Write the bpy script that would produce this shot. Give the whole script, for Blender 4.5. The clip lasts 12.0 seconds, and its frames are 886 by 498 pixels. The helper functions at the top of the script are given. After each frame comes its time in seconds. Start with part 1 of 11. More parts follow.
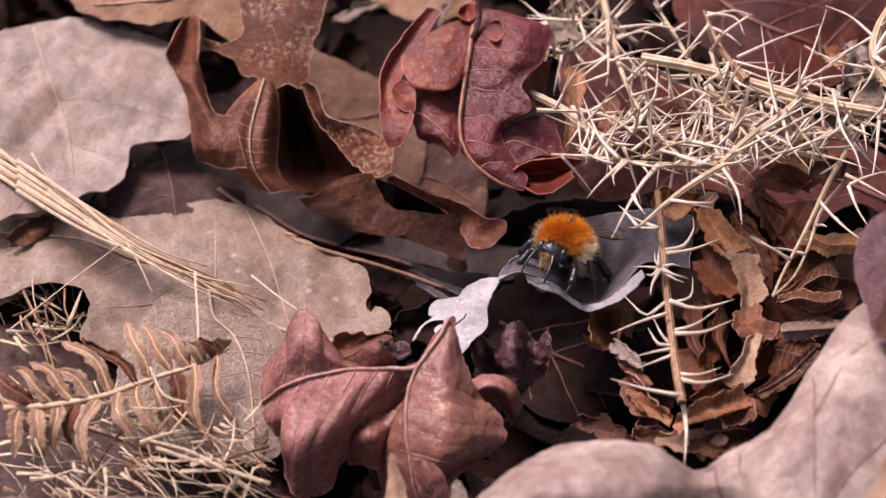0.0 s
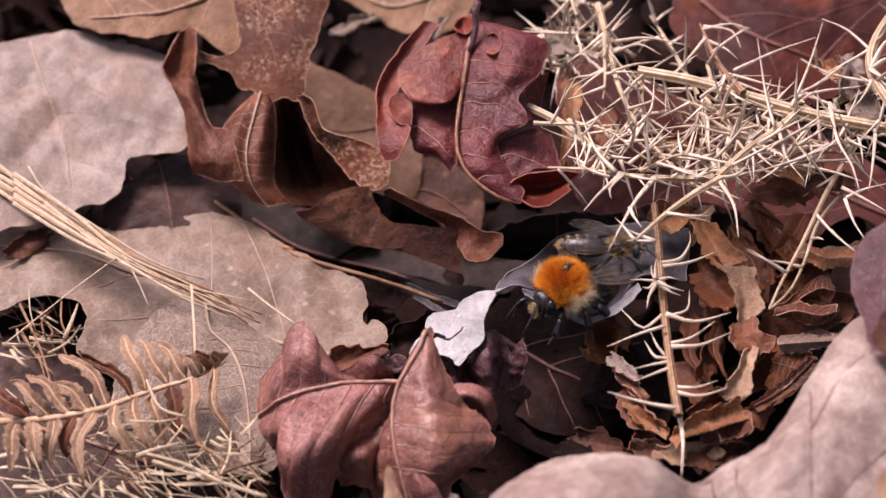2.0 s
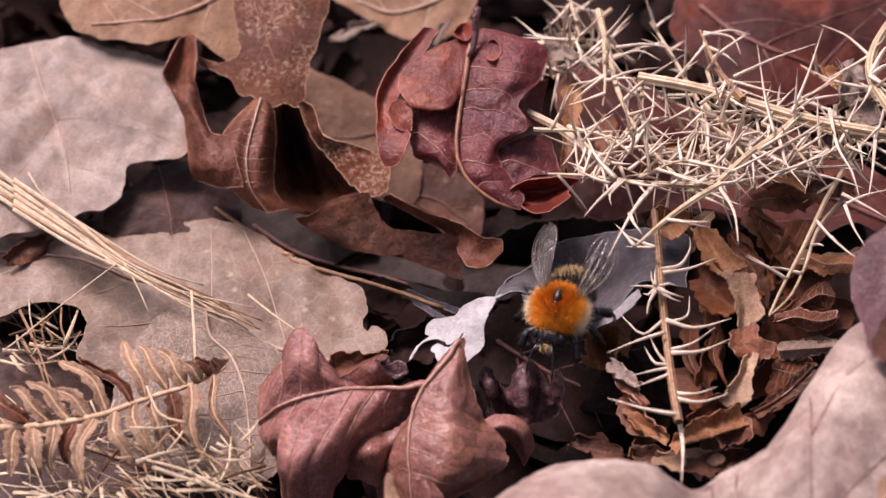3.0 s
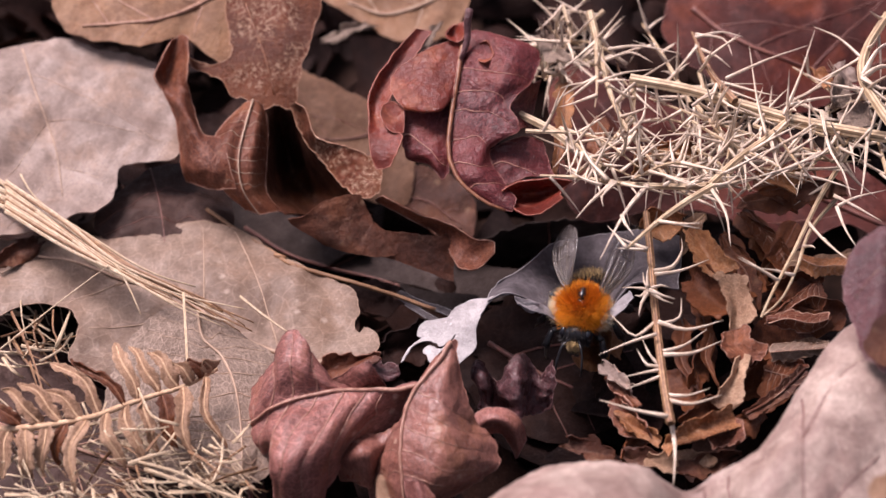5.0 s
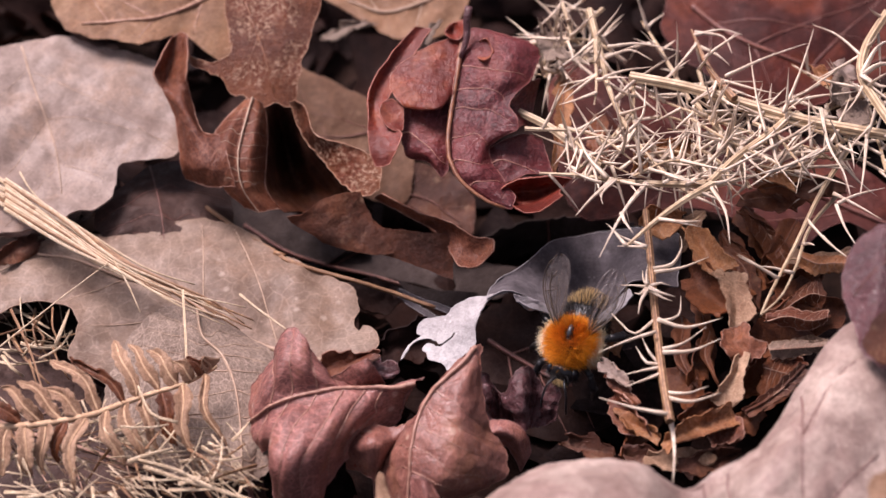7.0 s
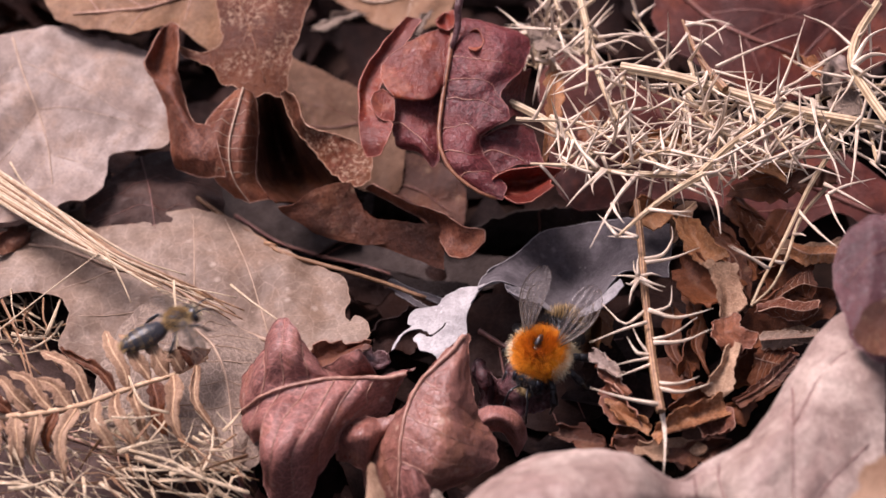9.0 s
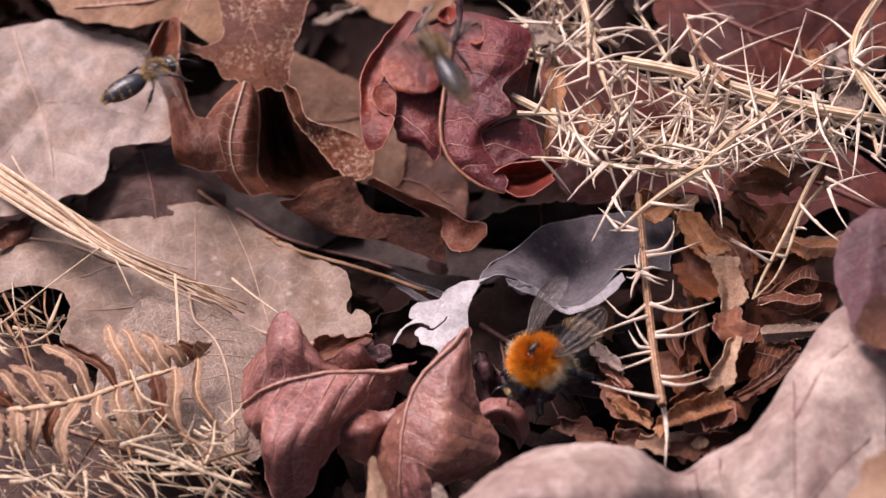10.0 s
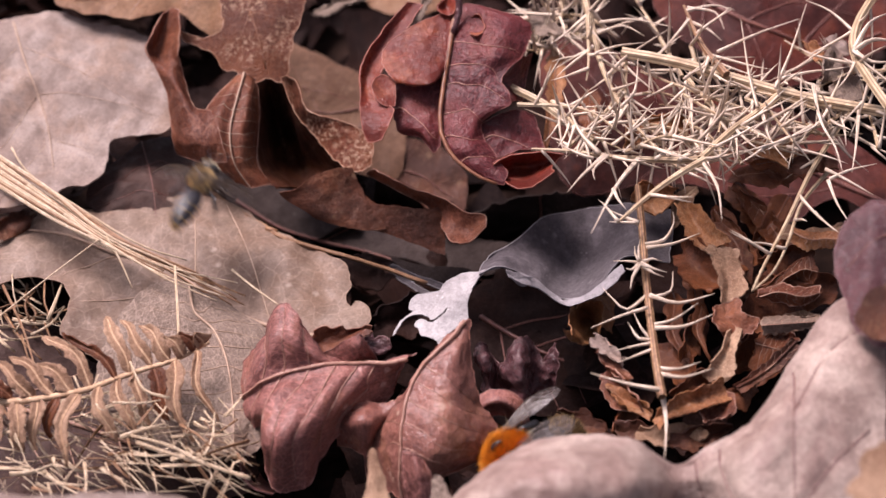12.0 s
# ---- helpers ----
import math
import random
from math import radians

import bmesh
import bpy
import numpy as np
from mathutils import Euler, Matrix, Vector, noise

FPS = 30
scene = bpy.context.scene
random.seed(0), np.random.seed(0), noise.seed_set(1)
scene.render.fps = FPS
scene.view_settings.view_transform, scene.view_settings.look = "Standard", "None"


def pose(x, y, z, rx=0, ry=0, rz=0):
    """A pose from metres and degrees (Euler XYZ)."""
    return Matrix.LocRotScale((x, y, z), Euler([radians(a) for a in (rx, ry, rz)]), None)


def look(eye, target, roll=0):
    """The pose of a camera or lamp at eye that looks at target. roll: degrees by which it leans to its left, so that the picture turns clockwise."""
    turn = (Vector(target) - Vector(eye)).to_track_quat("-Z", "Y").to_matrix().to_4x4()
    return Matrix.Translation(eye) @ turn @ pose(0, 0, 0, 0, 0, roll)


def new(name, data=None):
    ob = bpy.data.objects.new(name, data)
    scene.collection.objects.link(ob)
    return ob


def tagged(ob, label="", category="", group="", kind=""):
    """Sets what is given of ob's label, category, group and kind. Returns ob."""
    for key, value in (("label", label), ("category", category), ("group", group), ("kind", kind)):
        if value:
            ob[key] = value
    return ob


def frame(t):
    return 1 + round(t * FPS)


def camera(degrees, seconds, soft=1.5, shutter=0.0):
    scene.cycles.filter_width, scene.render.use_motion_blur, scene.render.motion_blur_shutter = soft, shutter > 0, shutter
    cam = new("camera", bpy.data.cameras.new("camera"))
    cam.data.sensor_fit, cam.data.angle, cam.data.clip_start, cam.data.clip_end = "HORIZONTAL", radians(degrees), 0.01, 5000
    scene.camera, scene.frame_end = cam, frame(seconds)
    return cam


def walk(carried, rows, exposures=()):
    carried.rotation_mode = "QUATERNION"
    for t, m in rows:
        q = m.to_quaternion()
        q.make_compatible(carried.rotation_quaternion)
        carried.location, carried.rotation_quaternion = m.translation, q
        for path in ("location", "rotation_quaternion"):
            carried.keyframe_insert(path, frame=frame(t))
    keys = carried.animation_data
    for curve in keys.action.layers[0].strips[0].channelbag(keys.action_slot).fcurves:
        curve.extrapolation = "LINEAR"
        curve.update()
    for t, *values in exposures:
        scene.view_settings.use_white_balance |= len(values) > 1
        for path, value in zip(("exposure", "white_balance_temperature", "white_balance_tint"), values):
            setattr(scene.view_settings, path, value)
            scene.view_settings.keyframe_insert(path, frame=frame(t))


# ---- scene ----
# Leaf litter seen close up, about 9 cm across; lengths in the builders are in millimetres.
from mathutils.geometry import delaunay_2d_cdt

MM = 0.001
EYE = (0, -0.18, 0.18)

# ---- camera ----
cam = camera(20, 12.0, soft=1.5, shutter=0.6)
cam.data.dof.use_dof = True
cam.data.dof.focus_distance = 0.243
cam.data.dof.aperture_fstop = 30
REST = pose(*EYE, 45)
# seconds, pan and tilt of the hand-held camera in hundredths of a degree
SWAY = [(0, 45.1, 12.9), (0.5, 51.5, 21.9), (1, 56.7, 29.6), (1.5, 39.9, 37.4), (2, 37.4, 42.5), (2.5, 36.1, 52.8), (3, 37.4, 56.7), (3.6, 32.2, 59.3), (4.4, 24.5, 61.9), (5, 19.3, 60.6), (5.5, 21.9, 58), (6, 18.7, 55.4), (6.5, 18, 52.8), (7, 18, 55.4), (7.6, 11.6, 51.5), (8.4, 2.6, 41.2), (9, -2.6, 33.5), (9.5, -1.9, 25.8), (10, 0.6, 19.3), (10.5, -1.9, 14.2), (11, 0, 9), (11.5, 2.6, 5.2), (12, 0, 0)]
walk(cam, [(t, REST @ pose(0, 0, 0, b / 100, a / 100, 0)) for t, a, b in SWAY],
     exposures=[(0, 0.5, 6300, 29), (12, 0.5, 6300, 29)])

# ---- world and light: bright overcast day ----
world = bpy.data.worlds.new("overcast_sky")
scene.world = world
world.use_nodes = True
wn = world.node_tree.nodes
sky = wn.new("ShaderNodeTexSky")
sky.sky_type, sky.sun_disc = "NISHITA", False
sky.sun_elevation, sky.sun_rotation = radians(60), radians(-51)
sky.air_density, sky.dust_density, sky.ozone_density = 0.8, 3.0, 0.6
wn["Background"].inputs["Strength"].default_value = 0.1
veil = wn.new("ShaderNodeHueSaturation")  # thin high cloud greys the blue
veil.inputs["Saturation"].default_value = 0.4
world.node_tree.links.new(sky.outputs[0], veil.inputs["Color"])
world.node_tree.links.new(veil.outputs[0], wn["Background"].inputs["Color"])
sun = new("sun", bpy.data.lights.new("sun", "SUN"))
sun.data.energy, sun.data.angle, sun.data.color = 4.7, radians(24), (1.0, 0.93, 0.85)
sun.matrix_world = look((-0.44, 0.36, 1.0), (0, 0, 0))


# ---- materials ----
def node_material(name):
    m = bpy.data.materials.new(name)
    m.use_nodes = True
    nt = m.node_tree
    b = nt.nodes["Principled BSDF"]

    def add(kind, **given):
        n = nt.nodes.new(kind)
        for k, v in given.items():
            n.inputs[k].default_value = v
        return n
    return m, nt, b, add


def mix_colour(nt, add, fac, a, b, mode="MIX"):
    n = add("ShaderNodeMix")
    n.data_type, n.blend_type = "RGBA", mode
    for socket, v in ((n.inputs["Factor"], fac), (n.inputs[6], a), (n.inputs[7], b)):
        if isinstance(v, bpy.types.NodeSocket):
            nt.links.new(v, socket)
        elif isinstance(v, (int, float)):
            socket.default_value = v
        else:
            socket.default_value = (*v, 1)
    return n.outputs[2]


def ramp(nt, add, fac, lo, hi, a=0.0, b=1.0):
    n = add("ShaderNodeMapRange", **{"From Min": lo, "From Max": hi, "To Min": a, "To Max": b})
    n.interpolation_type = "SMOOTHSTEP"
    nt.links.new(fac, n.inputs["Value"])
    return n.outputs["Result"]


def leaf_material(name, light, dark, spot, net=0.35, cell=0.9, rough=0.55, speck=0.25, bump=0.5, pale_net=True, sheen=0.0, glow=0.22, spec=0.35, patch=None, hard=1.0, fleck=0.0, ladder=0.0):
    """A dead leaf: blotches, fine mottling, specks and a net of small veins. cell: the size of its meshes in mm."""
    m, nt, b, add = node_material(name)
    co = add("ShaderNodeTexCoord").outputs["Object"]

    def noise_at(size, detail=5, rough_=0.6):
        n = add("ShaderNodeTexNoise", Scale=1000 / size, Detail=detail, Roughness=rough_)
        nt.links.new(co, n.inputs["Vector"])
        return n.outputs["Fac"]
    blotch, mottle, grain = noise_at(11), noise_at(2.2, 6, 0.7), noise_at(0.32, 3)
    info = add("ShaderNodeObjectInfo").outputs["Random"]
    c = mix_colour(nt, add, ramp(nt, add, blotch, 0.36, 0.64), dark, light)
    if patch:
        c = mix_colour(nt, add, ramp(nt, add, noise_at(6.5, 4, 0.65), 0.50, 0.66, 0, 0.8), c, patch)
    c = mix_colour(nt, add, ramp(nt, add, mottle, 0.42, 0.72, 0, 0.55 * hard), c, tuple(0.62 * v for v in dark))
    c = mix_colour(nt, add, ramp(nt, add, mottle, 0.52, 0.28, 0, 0.45 * hard), c, tuple(min(1, 1.18 * v) for v in light))
    warp = add("ShaderNodeVectorMath")
    warp.operation = "SCALE"
    warp.inputs[3].default_value = 0.0006
    wn_ = add("ShaderNodeTexNoise", Scale=900, Detail=4)
    nt.links.new(co, wn_.inputs["Vector"])
    nt.links.new(wn_.outputs["Color"], warp.inputs[0])
    sum_ = add("ShaderNodeVectorMath")
    nt.links.new(co, sum_.inputs[0])
    nt.links.new(warp.outputs[0], sum_.inputs[1])
    nets = []
    for size in (cell * 2.2, cell * 0.62):
        v = add("ShaderNodeTexVoronoi", Scale=1000 / size)
        v.feature = "DISTANCE_TO_EDGE"
        nt.links.new(sum_.outputs[0], v.inputs["Vector"])
        nets.append(ramp(nt, add, v.outputs["Distance"], 0.0, 0.05, 1, 0))
    both = add("ShaderNodeMath")
    both.operation = "MAXIMUM"
    half = add("ShaderNodeMath")
    half.operation, half.inputs[1].default_value = "MULTIPLY", 0.55
    nt.links.new(nets[1], half.inputs[0])
    nt.links.new(nets[0], both.inputs[0])
    nt.links.new(half.outputs[0], both.inputs[1])
    strength = add("ShaderNodeMath")
    strength.operation, strength.inputs[1].default_value = "MULTIPLY", net
    nt.links.new(both.outputs[0], strength.inputs[0])
    tone = tuple(min(1, 1.9 * v + 0.04) for v in light) if pale_net else tuple(0.5 * v for v in dark)
    c = mix_colour(nt, add, strength.outputs[0], c, tone)
    rungs = None
    if ladder:
        # fine veins that bridge the side veins
        spot_at = add("ShaderNodeCombineXYZ")
        for k, (word, size) in enumerate((("along", 1.5), ("across", 0.62))):
            at, grow = add("ShaderNodeAttribute"), add("ShaderNodeMath")
            at.attribute_name = word
            grow.operation, grow.inputs[1].default_value = "DIVIDE", size
            nt.links.new(at.outputs["Fac"], grow.inputs[0])
            nt.links.new(grow.outputs[0], spot_at.inputs[k])
        for k, (size, wide) in enumerate(((1.0, 0.055), (3.1, 0.09))):
            v = add("ShaderNodeTexVoronoi", Scale=size)
            v.feature = "DISTANCE_TO_EDGE"
            nt.links.new(spot_at.outputs[0], v.inputs["Vector"])
            rungs = ramp(nt, add, v.outputs["Distance"], 0.0, wide, ladder * (1 - 0.45 * k), 0)
            c = mix_colour(nt, add, rungs, c, tone)
    sp = add("ShaderNodeTexVoronoi", Scale=1000 / 1.7)
    nt.links.new(co, sp.inputs["Vector"])
    pick = add("ShaderNodeMath")
    pick.operation = "MULTIPLY"
    nt.links.new(ramp(nt, add, sp.outputs["Distance"], 0.05, 0.30, 1, 0), pick.inputs[0])
    nt.links.new(ramp(nt, add, noise_at(3.1, 2), 0.5, 0.62), pick.inputs[1])
    thin = add("ShaderNodeMath")
    thin.operation, thin.inputs[1].default_value = "MULTIPLY", speck
    nt.links.new(pick.outputs[0], thin.inputs[0])
    c = mix_colour(nt, add, thin.outputs[0], c, spot)
    c = mix_colour(nt, add, ramp(nt, add, grain, 0.45, 0.66, 0.0, 0.34), c, tuple(0.6 * v for v in dark))
    fl = add("ShaderNodeTexVoronoi", Scale=1000 / 0.62)
    nt.links.new(sum_.outputs[0], fl.inputs["Vector"])
    fp = add("ShaderNodeMath")
    fp.operation = "MULTIPLY"
    nt.links.new(ramp(nt, add, fl.outputs["Distance"], 0.05, 0.28, 0.4, 0), fp.inputs[0])
    nt.links.new(ramp(nt, add, noise_at(1.3, 3), 0.48, 0.66), fp.inputs[1])
    c = mix_colour(nt, add, fp.outputs[0], c, tuple(min(1, 1.7 * v + 0.05) for v in light))
    if fleck:
        # crusty pale flecks in clusters
        both_ = add("ShaderNodeMath")
        both_.operation = "MULTIPLY"
        nt.links.new(ramp(nt, add, noise_at(0.42, 5, 0.8), 0.48, 0.62, 0, fleck), both_.inputs[0])
        nt.links.new(ramp(nt, add, noise_at(4.0, 4), 0.44, 0.60, 0.05, 1), both_.inputs[1])
        c = mix_colour(nt, add, both_.outputs[0], c, spot)
    if ladder:
        scuff = add("ShaderNodeMath")
        scuff.operation = "MULTIPLY"
        nt.links.new(ramp(nt, add, noise_at(0.3, 4, 0.75), 0.58, 0.70, 0, 0.4), scuff.inputs[0])
        nt.links.new(ramp(nt, add, noise_at(3.4, 4, 0.7), 0.44, 0.62, 0.1, 1), scuff.inputs[1])
        c = mix_colour(nt, add, scuff.outputs[0], c, spot)
    c = mix_colour(nt, add, ramp(nt, add, info, 0, 1, 0, 0.25), c, dark)
    nt.links.new(c, b.inputs["Base Color"])
    nt.links.new(ramp(nt, add, mottle, 0.3, 0.75, rough - 0.12, rough + 0.18), b.inputs["Roughness"])
    b.inputs["Specular IOR Level"].default_value = spec
    b.inputs["Sheen Weight"].default_value = sheen
    b.inputs["Sheen Roughness"].default_value = 0.4
    height = add("ShaderNodeMath")
    height.operation = "MULTIPLY_ADD"
    height.inputs[1].default_value = 0.12
    nt.links.new(nets[1], height.inputs[0])
    soft_mottle = add("ShaderNodeMath")
    soft_mottle.operation, soft_mottle.inputs[1].default_value = "MULTIPLY", 0.45
    nt.links.new(mottle, soft_mottle.inputs[0])
    nt.links.new(soft_mottle.outputs[0], height.inputs[2])
    hb = add("ShaderNodeMath")
    hb.operation, hb.inputs[1].default_value = "MULTIPLY_ADD", 0.7
    nt.links.new(grain, hb.inputs[0])
    nt.links.new(height.outputs[0], hb.inputs[2])
    bp = add("ShaderNodeBump", Strength=bump, Distance=0.0004)
    nt.links.new(hb.outputs[0], bp.inputs["Height"])
    nt.links.new(bp.outputs[0], b.inputs["Normal"])
    if glow:
        # thin dry tissue lets some warm light through
        tr = add("ShaderNodeBsdfTranslucent")
        warm = mix_colour(nt, add, 1.0, c, (1.0, 0.62, 0.42), "MULTIPLY")
        nt.links.new(warm, tr.inputs["Color"])
        ms = add("ShaderNodeMixShader", Fac=glow)
        nt.links.new(b.outputs[0], ms.inputs[1])
        nt.links.new(tr.outputs[0], ms.inputs[2])
        nt.links.new(ms.outputs[0], nt.nodes["Material Output"].inputs["Surface"])
    return m


def plain_material(name, light, dark, size=1.2, rough=0.6, bump=0.3, stretch=(1, 1, 1), metal=0.0, spec=0.4, stripes=0.0):
    m, nt, b, add = node_material(name)
    co = add("ShaderNodeTexCoord").outputs["Object"]
    mp = add("ShaderNodeMapping", Scale=stretch)
    nt.links.new(co, mp.inputs["Vector"])
    ns = []
    for s, d in ((size, 5), (size * 6, 3)):
        n = add("ShaderNodeTexNoise", Scale=1000 / s, Detail=d, Roughness=0.65)
        nt.links.new(mp.outputs[0], n.inputs["Vector"])
        ns.append(n.outputs["Fac"])
    c = mix_colour(nt, add, ramp(nt, add, ns[0], 0.35, 0.68), dark, light)
    c = mix_colour(nt, add, ramp(nt, add, ns[1], 0.42, 0.66, 0, 0.45), c, tuple(0.7 * v for v in dark))
    info = add("ShaderNodeObjectInfo").outputs["Random"]
    c = mix_colour(nt, add, ramp(nt, add, info, 0, 1, 0, 0.45), c, dark)
    if stripes:
        at = add("ShaderNodeAttribute")
        at.attribute_name = "stripe"
        c = mix_colour(nt, add, ramp(nt, add, at.outputs["Fac"], 0.45, 1.0, 0, stripes), c, tuple(0.45 * v for v in dark))
    nt.links.new(c, b.inputs["Base Color"])
    b.inputs["Roughness"].default_value = rough
    b.inputs["Metallic"].default_value = metal
    b.inputs["Specular IOR Level"].default_value = spec
    bp = add("ShaderNodeBump", Strength=bump, Distance=0.0002)
    nt.links.new(ns[0], bp.inputs["Height"])
    nt.links.new(bp.outputs[0], b.inputs["Normal"])
    return m


PINK_TAN = leaf_material("leaf_pinkish_tan", (0.335, 0.25, 0.207), (0.22, 0.152, 0.122), (0.10, 0.05, 0.04), net=0.08, cell=1.0, speck=0.3, bump=0.2, patch=(0.32, 0.205, 0.145))
TAN = leaf_material("leaf_tan", (0.315, 0.222, 0.165), (0.165, 0.102, 0.07), (0.60, 0.48, 0.39), net=0.22, cell=0.9, speck=0.6, bump=0.28, patch=(0.25, 0.148, 0.095), hard=0.9)
# umber darkened to take in shadow from the leaf above
UMBER_SHADED = leaf_material("leaf_umber_shaded", (0.085, 0.044, 0.034), (0.04, 0.02, 0.016), (0.26, 0.165, 0.11), net=0.12, cell=0.8, speck=0.3, spec=0.2)
# sienna darkened so that the curled leaf's lower walls look shaded
SIENNA = leaf_material("leaf_sienna", (0.13, 0.042, 0.02), (0.05, 0.015, 0.008), (0.42, 0.27, 0.17), net=0.12, cell=0.8, speck=0.4, glow=0.28, patch=(0.21, 0.075, 0.034), fleck=0.2, spec=0.3)
GOLD_TAN = leaf_material("leaf_golden_tan", (0.36, 0.20, 0.11), (0.18, 0.085, 0.042), (0.52, 0.35, 0.22), net=0.12, cell=0.8, speck=0.4, glow=0.28, patch=(0.30, 0.14, 0.065))
# darker copy of the golden tan, with shade mixed into the colour
SHADE_TAN = leaf_material("leaf_tan_shaded", (0.225, 0.12, 0.07), (0.11, 0.052, 0.029), (0.40, 0.26, 0.17), net=0.12, cell=0.8, speck=0.3, spec=0.2)
TAN_PALE = leaf_material("leaf_pale_netted", (0.3, 0.22, 0.168), (0.2, 0.138, 0.104), (0.12, 0.07, 0.05), net=0.35, cell=0.6, speck=0.2, bump=0.8, ladder=0.6)
BROWN = leaf_material("leaf_brown", (0.235, 0.078, 0.039), (0.095, 0.026, 0.013), (0.56, 0.34, 0.23), net=0.15, cell=0.8, rough=0.42, spec=0.32, glow=0.3, patch=(0.32, 0.12, 0.055), ladder=0.3, bump=0.6)
MOTTLED = leaf_material("leaf_mottled_rust", (0.2, 0.062, 0.022), (0.08, 0.018, 0.006), (0.56, 0.37, 0.25), net=0.12, cell=0.4, speck=0.4, bump=0.7, patch=(0.16, 0.034, 0.011), fleck=0.8)
DARK_RED = leaf_material("leaf_dark_red", (0.135, 0.022, 0.023), (0.052, 0.008, 0.01), (0.42, 0.19, 0.15), net=0.1, cell=1.6, rough=0.38, glow=0.24, spec=0.34, patch=(0.2, 0.038, 0.024), ladder=0.5, bump=0.6)
PURPLE = leaf_material("leaf_purple_brown", (0.335, 0.136, 0.108), (0.14, 0.048, 0.041), (0.68, 0.48, 0.40), net=0.25, cell=0.9, rough=0.4, speck=0.9, spec=0.5, patch=(0.34, 0.125, 0.065), bump=0.5, hard=1.0, ladder=0.62)
RUSSET = leaf_material("leaf_russet_purple", (0.34, 0.142, 0.102), (0.14, 0.049, 0.039), (0.66, 0.44, 0.33), net=0.15, cell=1.1, rough=0.37, speck=0.9, spec=0.55, patch=(0.37, 0.15, 0.07), bump=0.45, hard=0.9, ladder=0.35)
RED_GLOW = leaf_material("leaf_red_thin", (0.26, 0.047, 0.029), (0.12, 0.02, 0.013), (0.55, 0.28, 0.2), net=0.1, cell=1.3, rough=0.36, glow=0.32, spec=0.36, patch=(0.44, 0.135, 0.06))
WINE = leaf_material("leaf_wine_black", (0.19, 0.075, 0.08), (0.065, 0.025, 0.027), (0.38, 0.26, 0.25), net=0.3, cell=0.6, rough=0.26, speck=0.9, spec=0.6, bump=0.9, fleck=0.3)
# weathered grey, darkened further for shade on the leaf's inner side
GREY = leaf_material("leaf_grey_weathered_shaded", (0.145, 0.125, 0.131), (0.064, 0.053, 0.057), (0.40, 0.37, 0.36), net=0.06, cell=0.6, rough=0.75, spec=0.12, glow=0.05, patch=(0.09, 0.077, 0.08))
# lighter copy of that grey: light on the rim is in the colour
GREY_LIT = leaf_material("leaf_grey_lit", (0.36, 0.33, 0.335), (0.20, 0.178, 0.182), (0.5, 0.46, 0.46), net=0.06, cell=0.6, rough=0.7, spec=0.15, glow=0.05)
ASH = leaf_material("leaf_ash_white", (0.52, 0.485, 0.48), (0.34, 0.31, 0.305), (0.25, 0.2, 0.2), net=0.06, cell=0.5, rough=0.75, speck=0.2, spec=0.2, glow=0.08)
FAWN = leaf_material("leaf_foreground_fawn", (0.53, 0.415, 0.35), (0.265, 0.172, 0.143), (0.16, 0.08, 0.07), net=0.05, cell=1.6, speck=0.2, bump=0.3, patch=(0.32, 0.205, 0.175))
FERN = leaf_material("frond_dry", (0.47, 0.3, 0.19), (0.24, 0.125, 0.07), (0.76, 0.6, 0.46), net=0.3, cell=0.35, rough=0.6)
# very dark grey: the hollow's shade is put into the colour
GREY_SHADED = leaf_material("leaf_grey_shaded", (0.062, 0.043, 0.037), (0.026, 0.017, 0.015), (0.14, 0.12, 0.12), net=0.06, cell=0.6, rough=0.7, spec=0.15, glow=0.05)
FERN_DARK = leaf_material("frond_dry_dark", (0.24, 0.078, 0.028), (0.09, 0.026, 0.011), (0.46, 0.26, 0.14), net=0.2, cell=0.35, rough=0.45, glow=0.3, spec=0.3)
HUSK = leaf_material("husk_orange_brown", (0.42, 0.19, 0.075), (0.2, 0.068, 0.025), (0.68, 0.46, 0.30), net=0.4, cell=0.3, rough=0.45, bump=0.6, fleck=0.3)
# darker than litter itself: shade in the gaps is put into the colour
LITTER_SHADED = leaf_material("litter_shaded", (0.030, 0.012, 0.008), (0.010, 0.0045, 0.004), (0.08, 0.045, 0.03), net=0.15, cell=0.7, rough=0.7, glow=0.1, spec=0.1)
DUSK_RED = leaf_material("leaf_dusky_red", (0.13, 0.030, 0.021), (0.045, 0.011, 0.009), (0.22, 0.08, 0.05), net=0.10, cell=1.3, rough=0.55, glow=0.3, spec=0.2, patch=(0.21, 0.05, 0.022))
STRAW = plain_material("straw", (0.76, 0.62, 0.45), (0.48, 0.34, 0.21), size=0.5, stretch=(1, 1, 1), stripes=0.9)
STRAW_BROWN = plain_material("straw_brown", (0.44, 0.255, 0.125), (0.21, 0.10, 0.05), size=0.5, stripes=0.9)
SPINE_UNIT = plain_material("dry_spine_streaked", (0.86, 0.74, 0.61), (0.52, 0.39, 0.28), size=90, stretch=(0.25, 5, 5), rough=0.5, bump=0.0, stripes=0.7)
SPINE = plain_material("dry_spine", (0.84, 0.71, 0.58), (0.54, 0.41, 0.30), size=0.7, rough=0.5, stripes=0.9)
STEM = plain_material("dry_stem", (0.70, 0.55, 0.37), (0.40, 0.27, 0.155), size=1.6, rough=0.6, bump=0.1, stripes=0.9)
VEIN = plain_material("leaf_vein", (0.50, 0.30, 0.20), (0.24, 0.12, 0.08), size=0.7, rough=0.5)
VEIN_PALE = plain_material("leaf_vein_pale", (0.44, 0.25, 0.18), (0.25, 0.12, 0.085), size=0.7, rough=0.45)
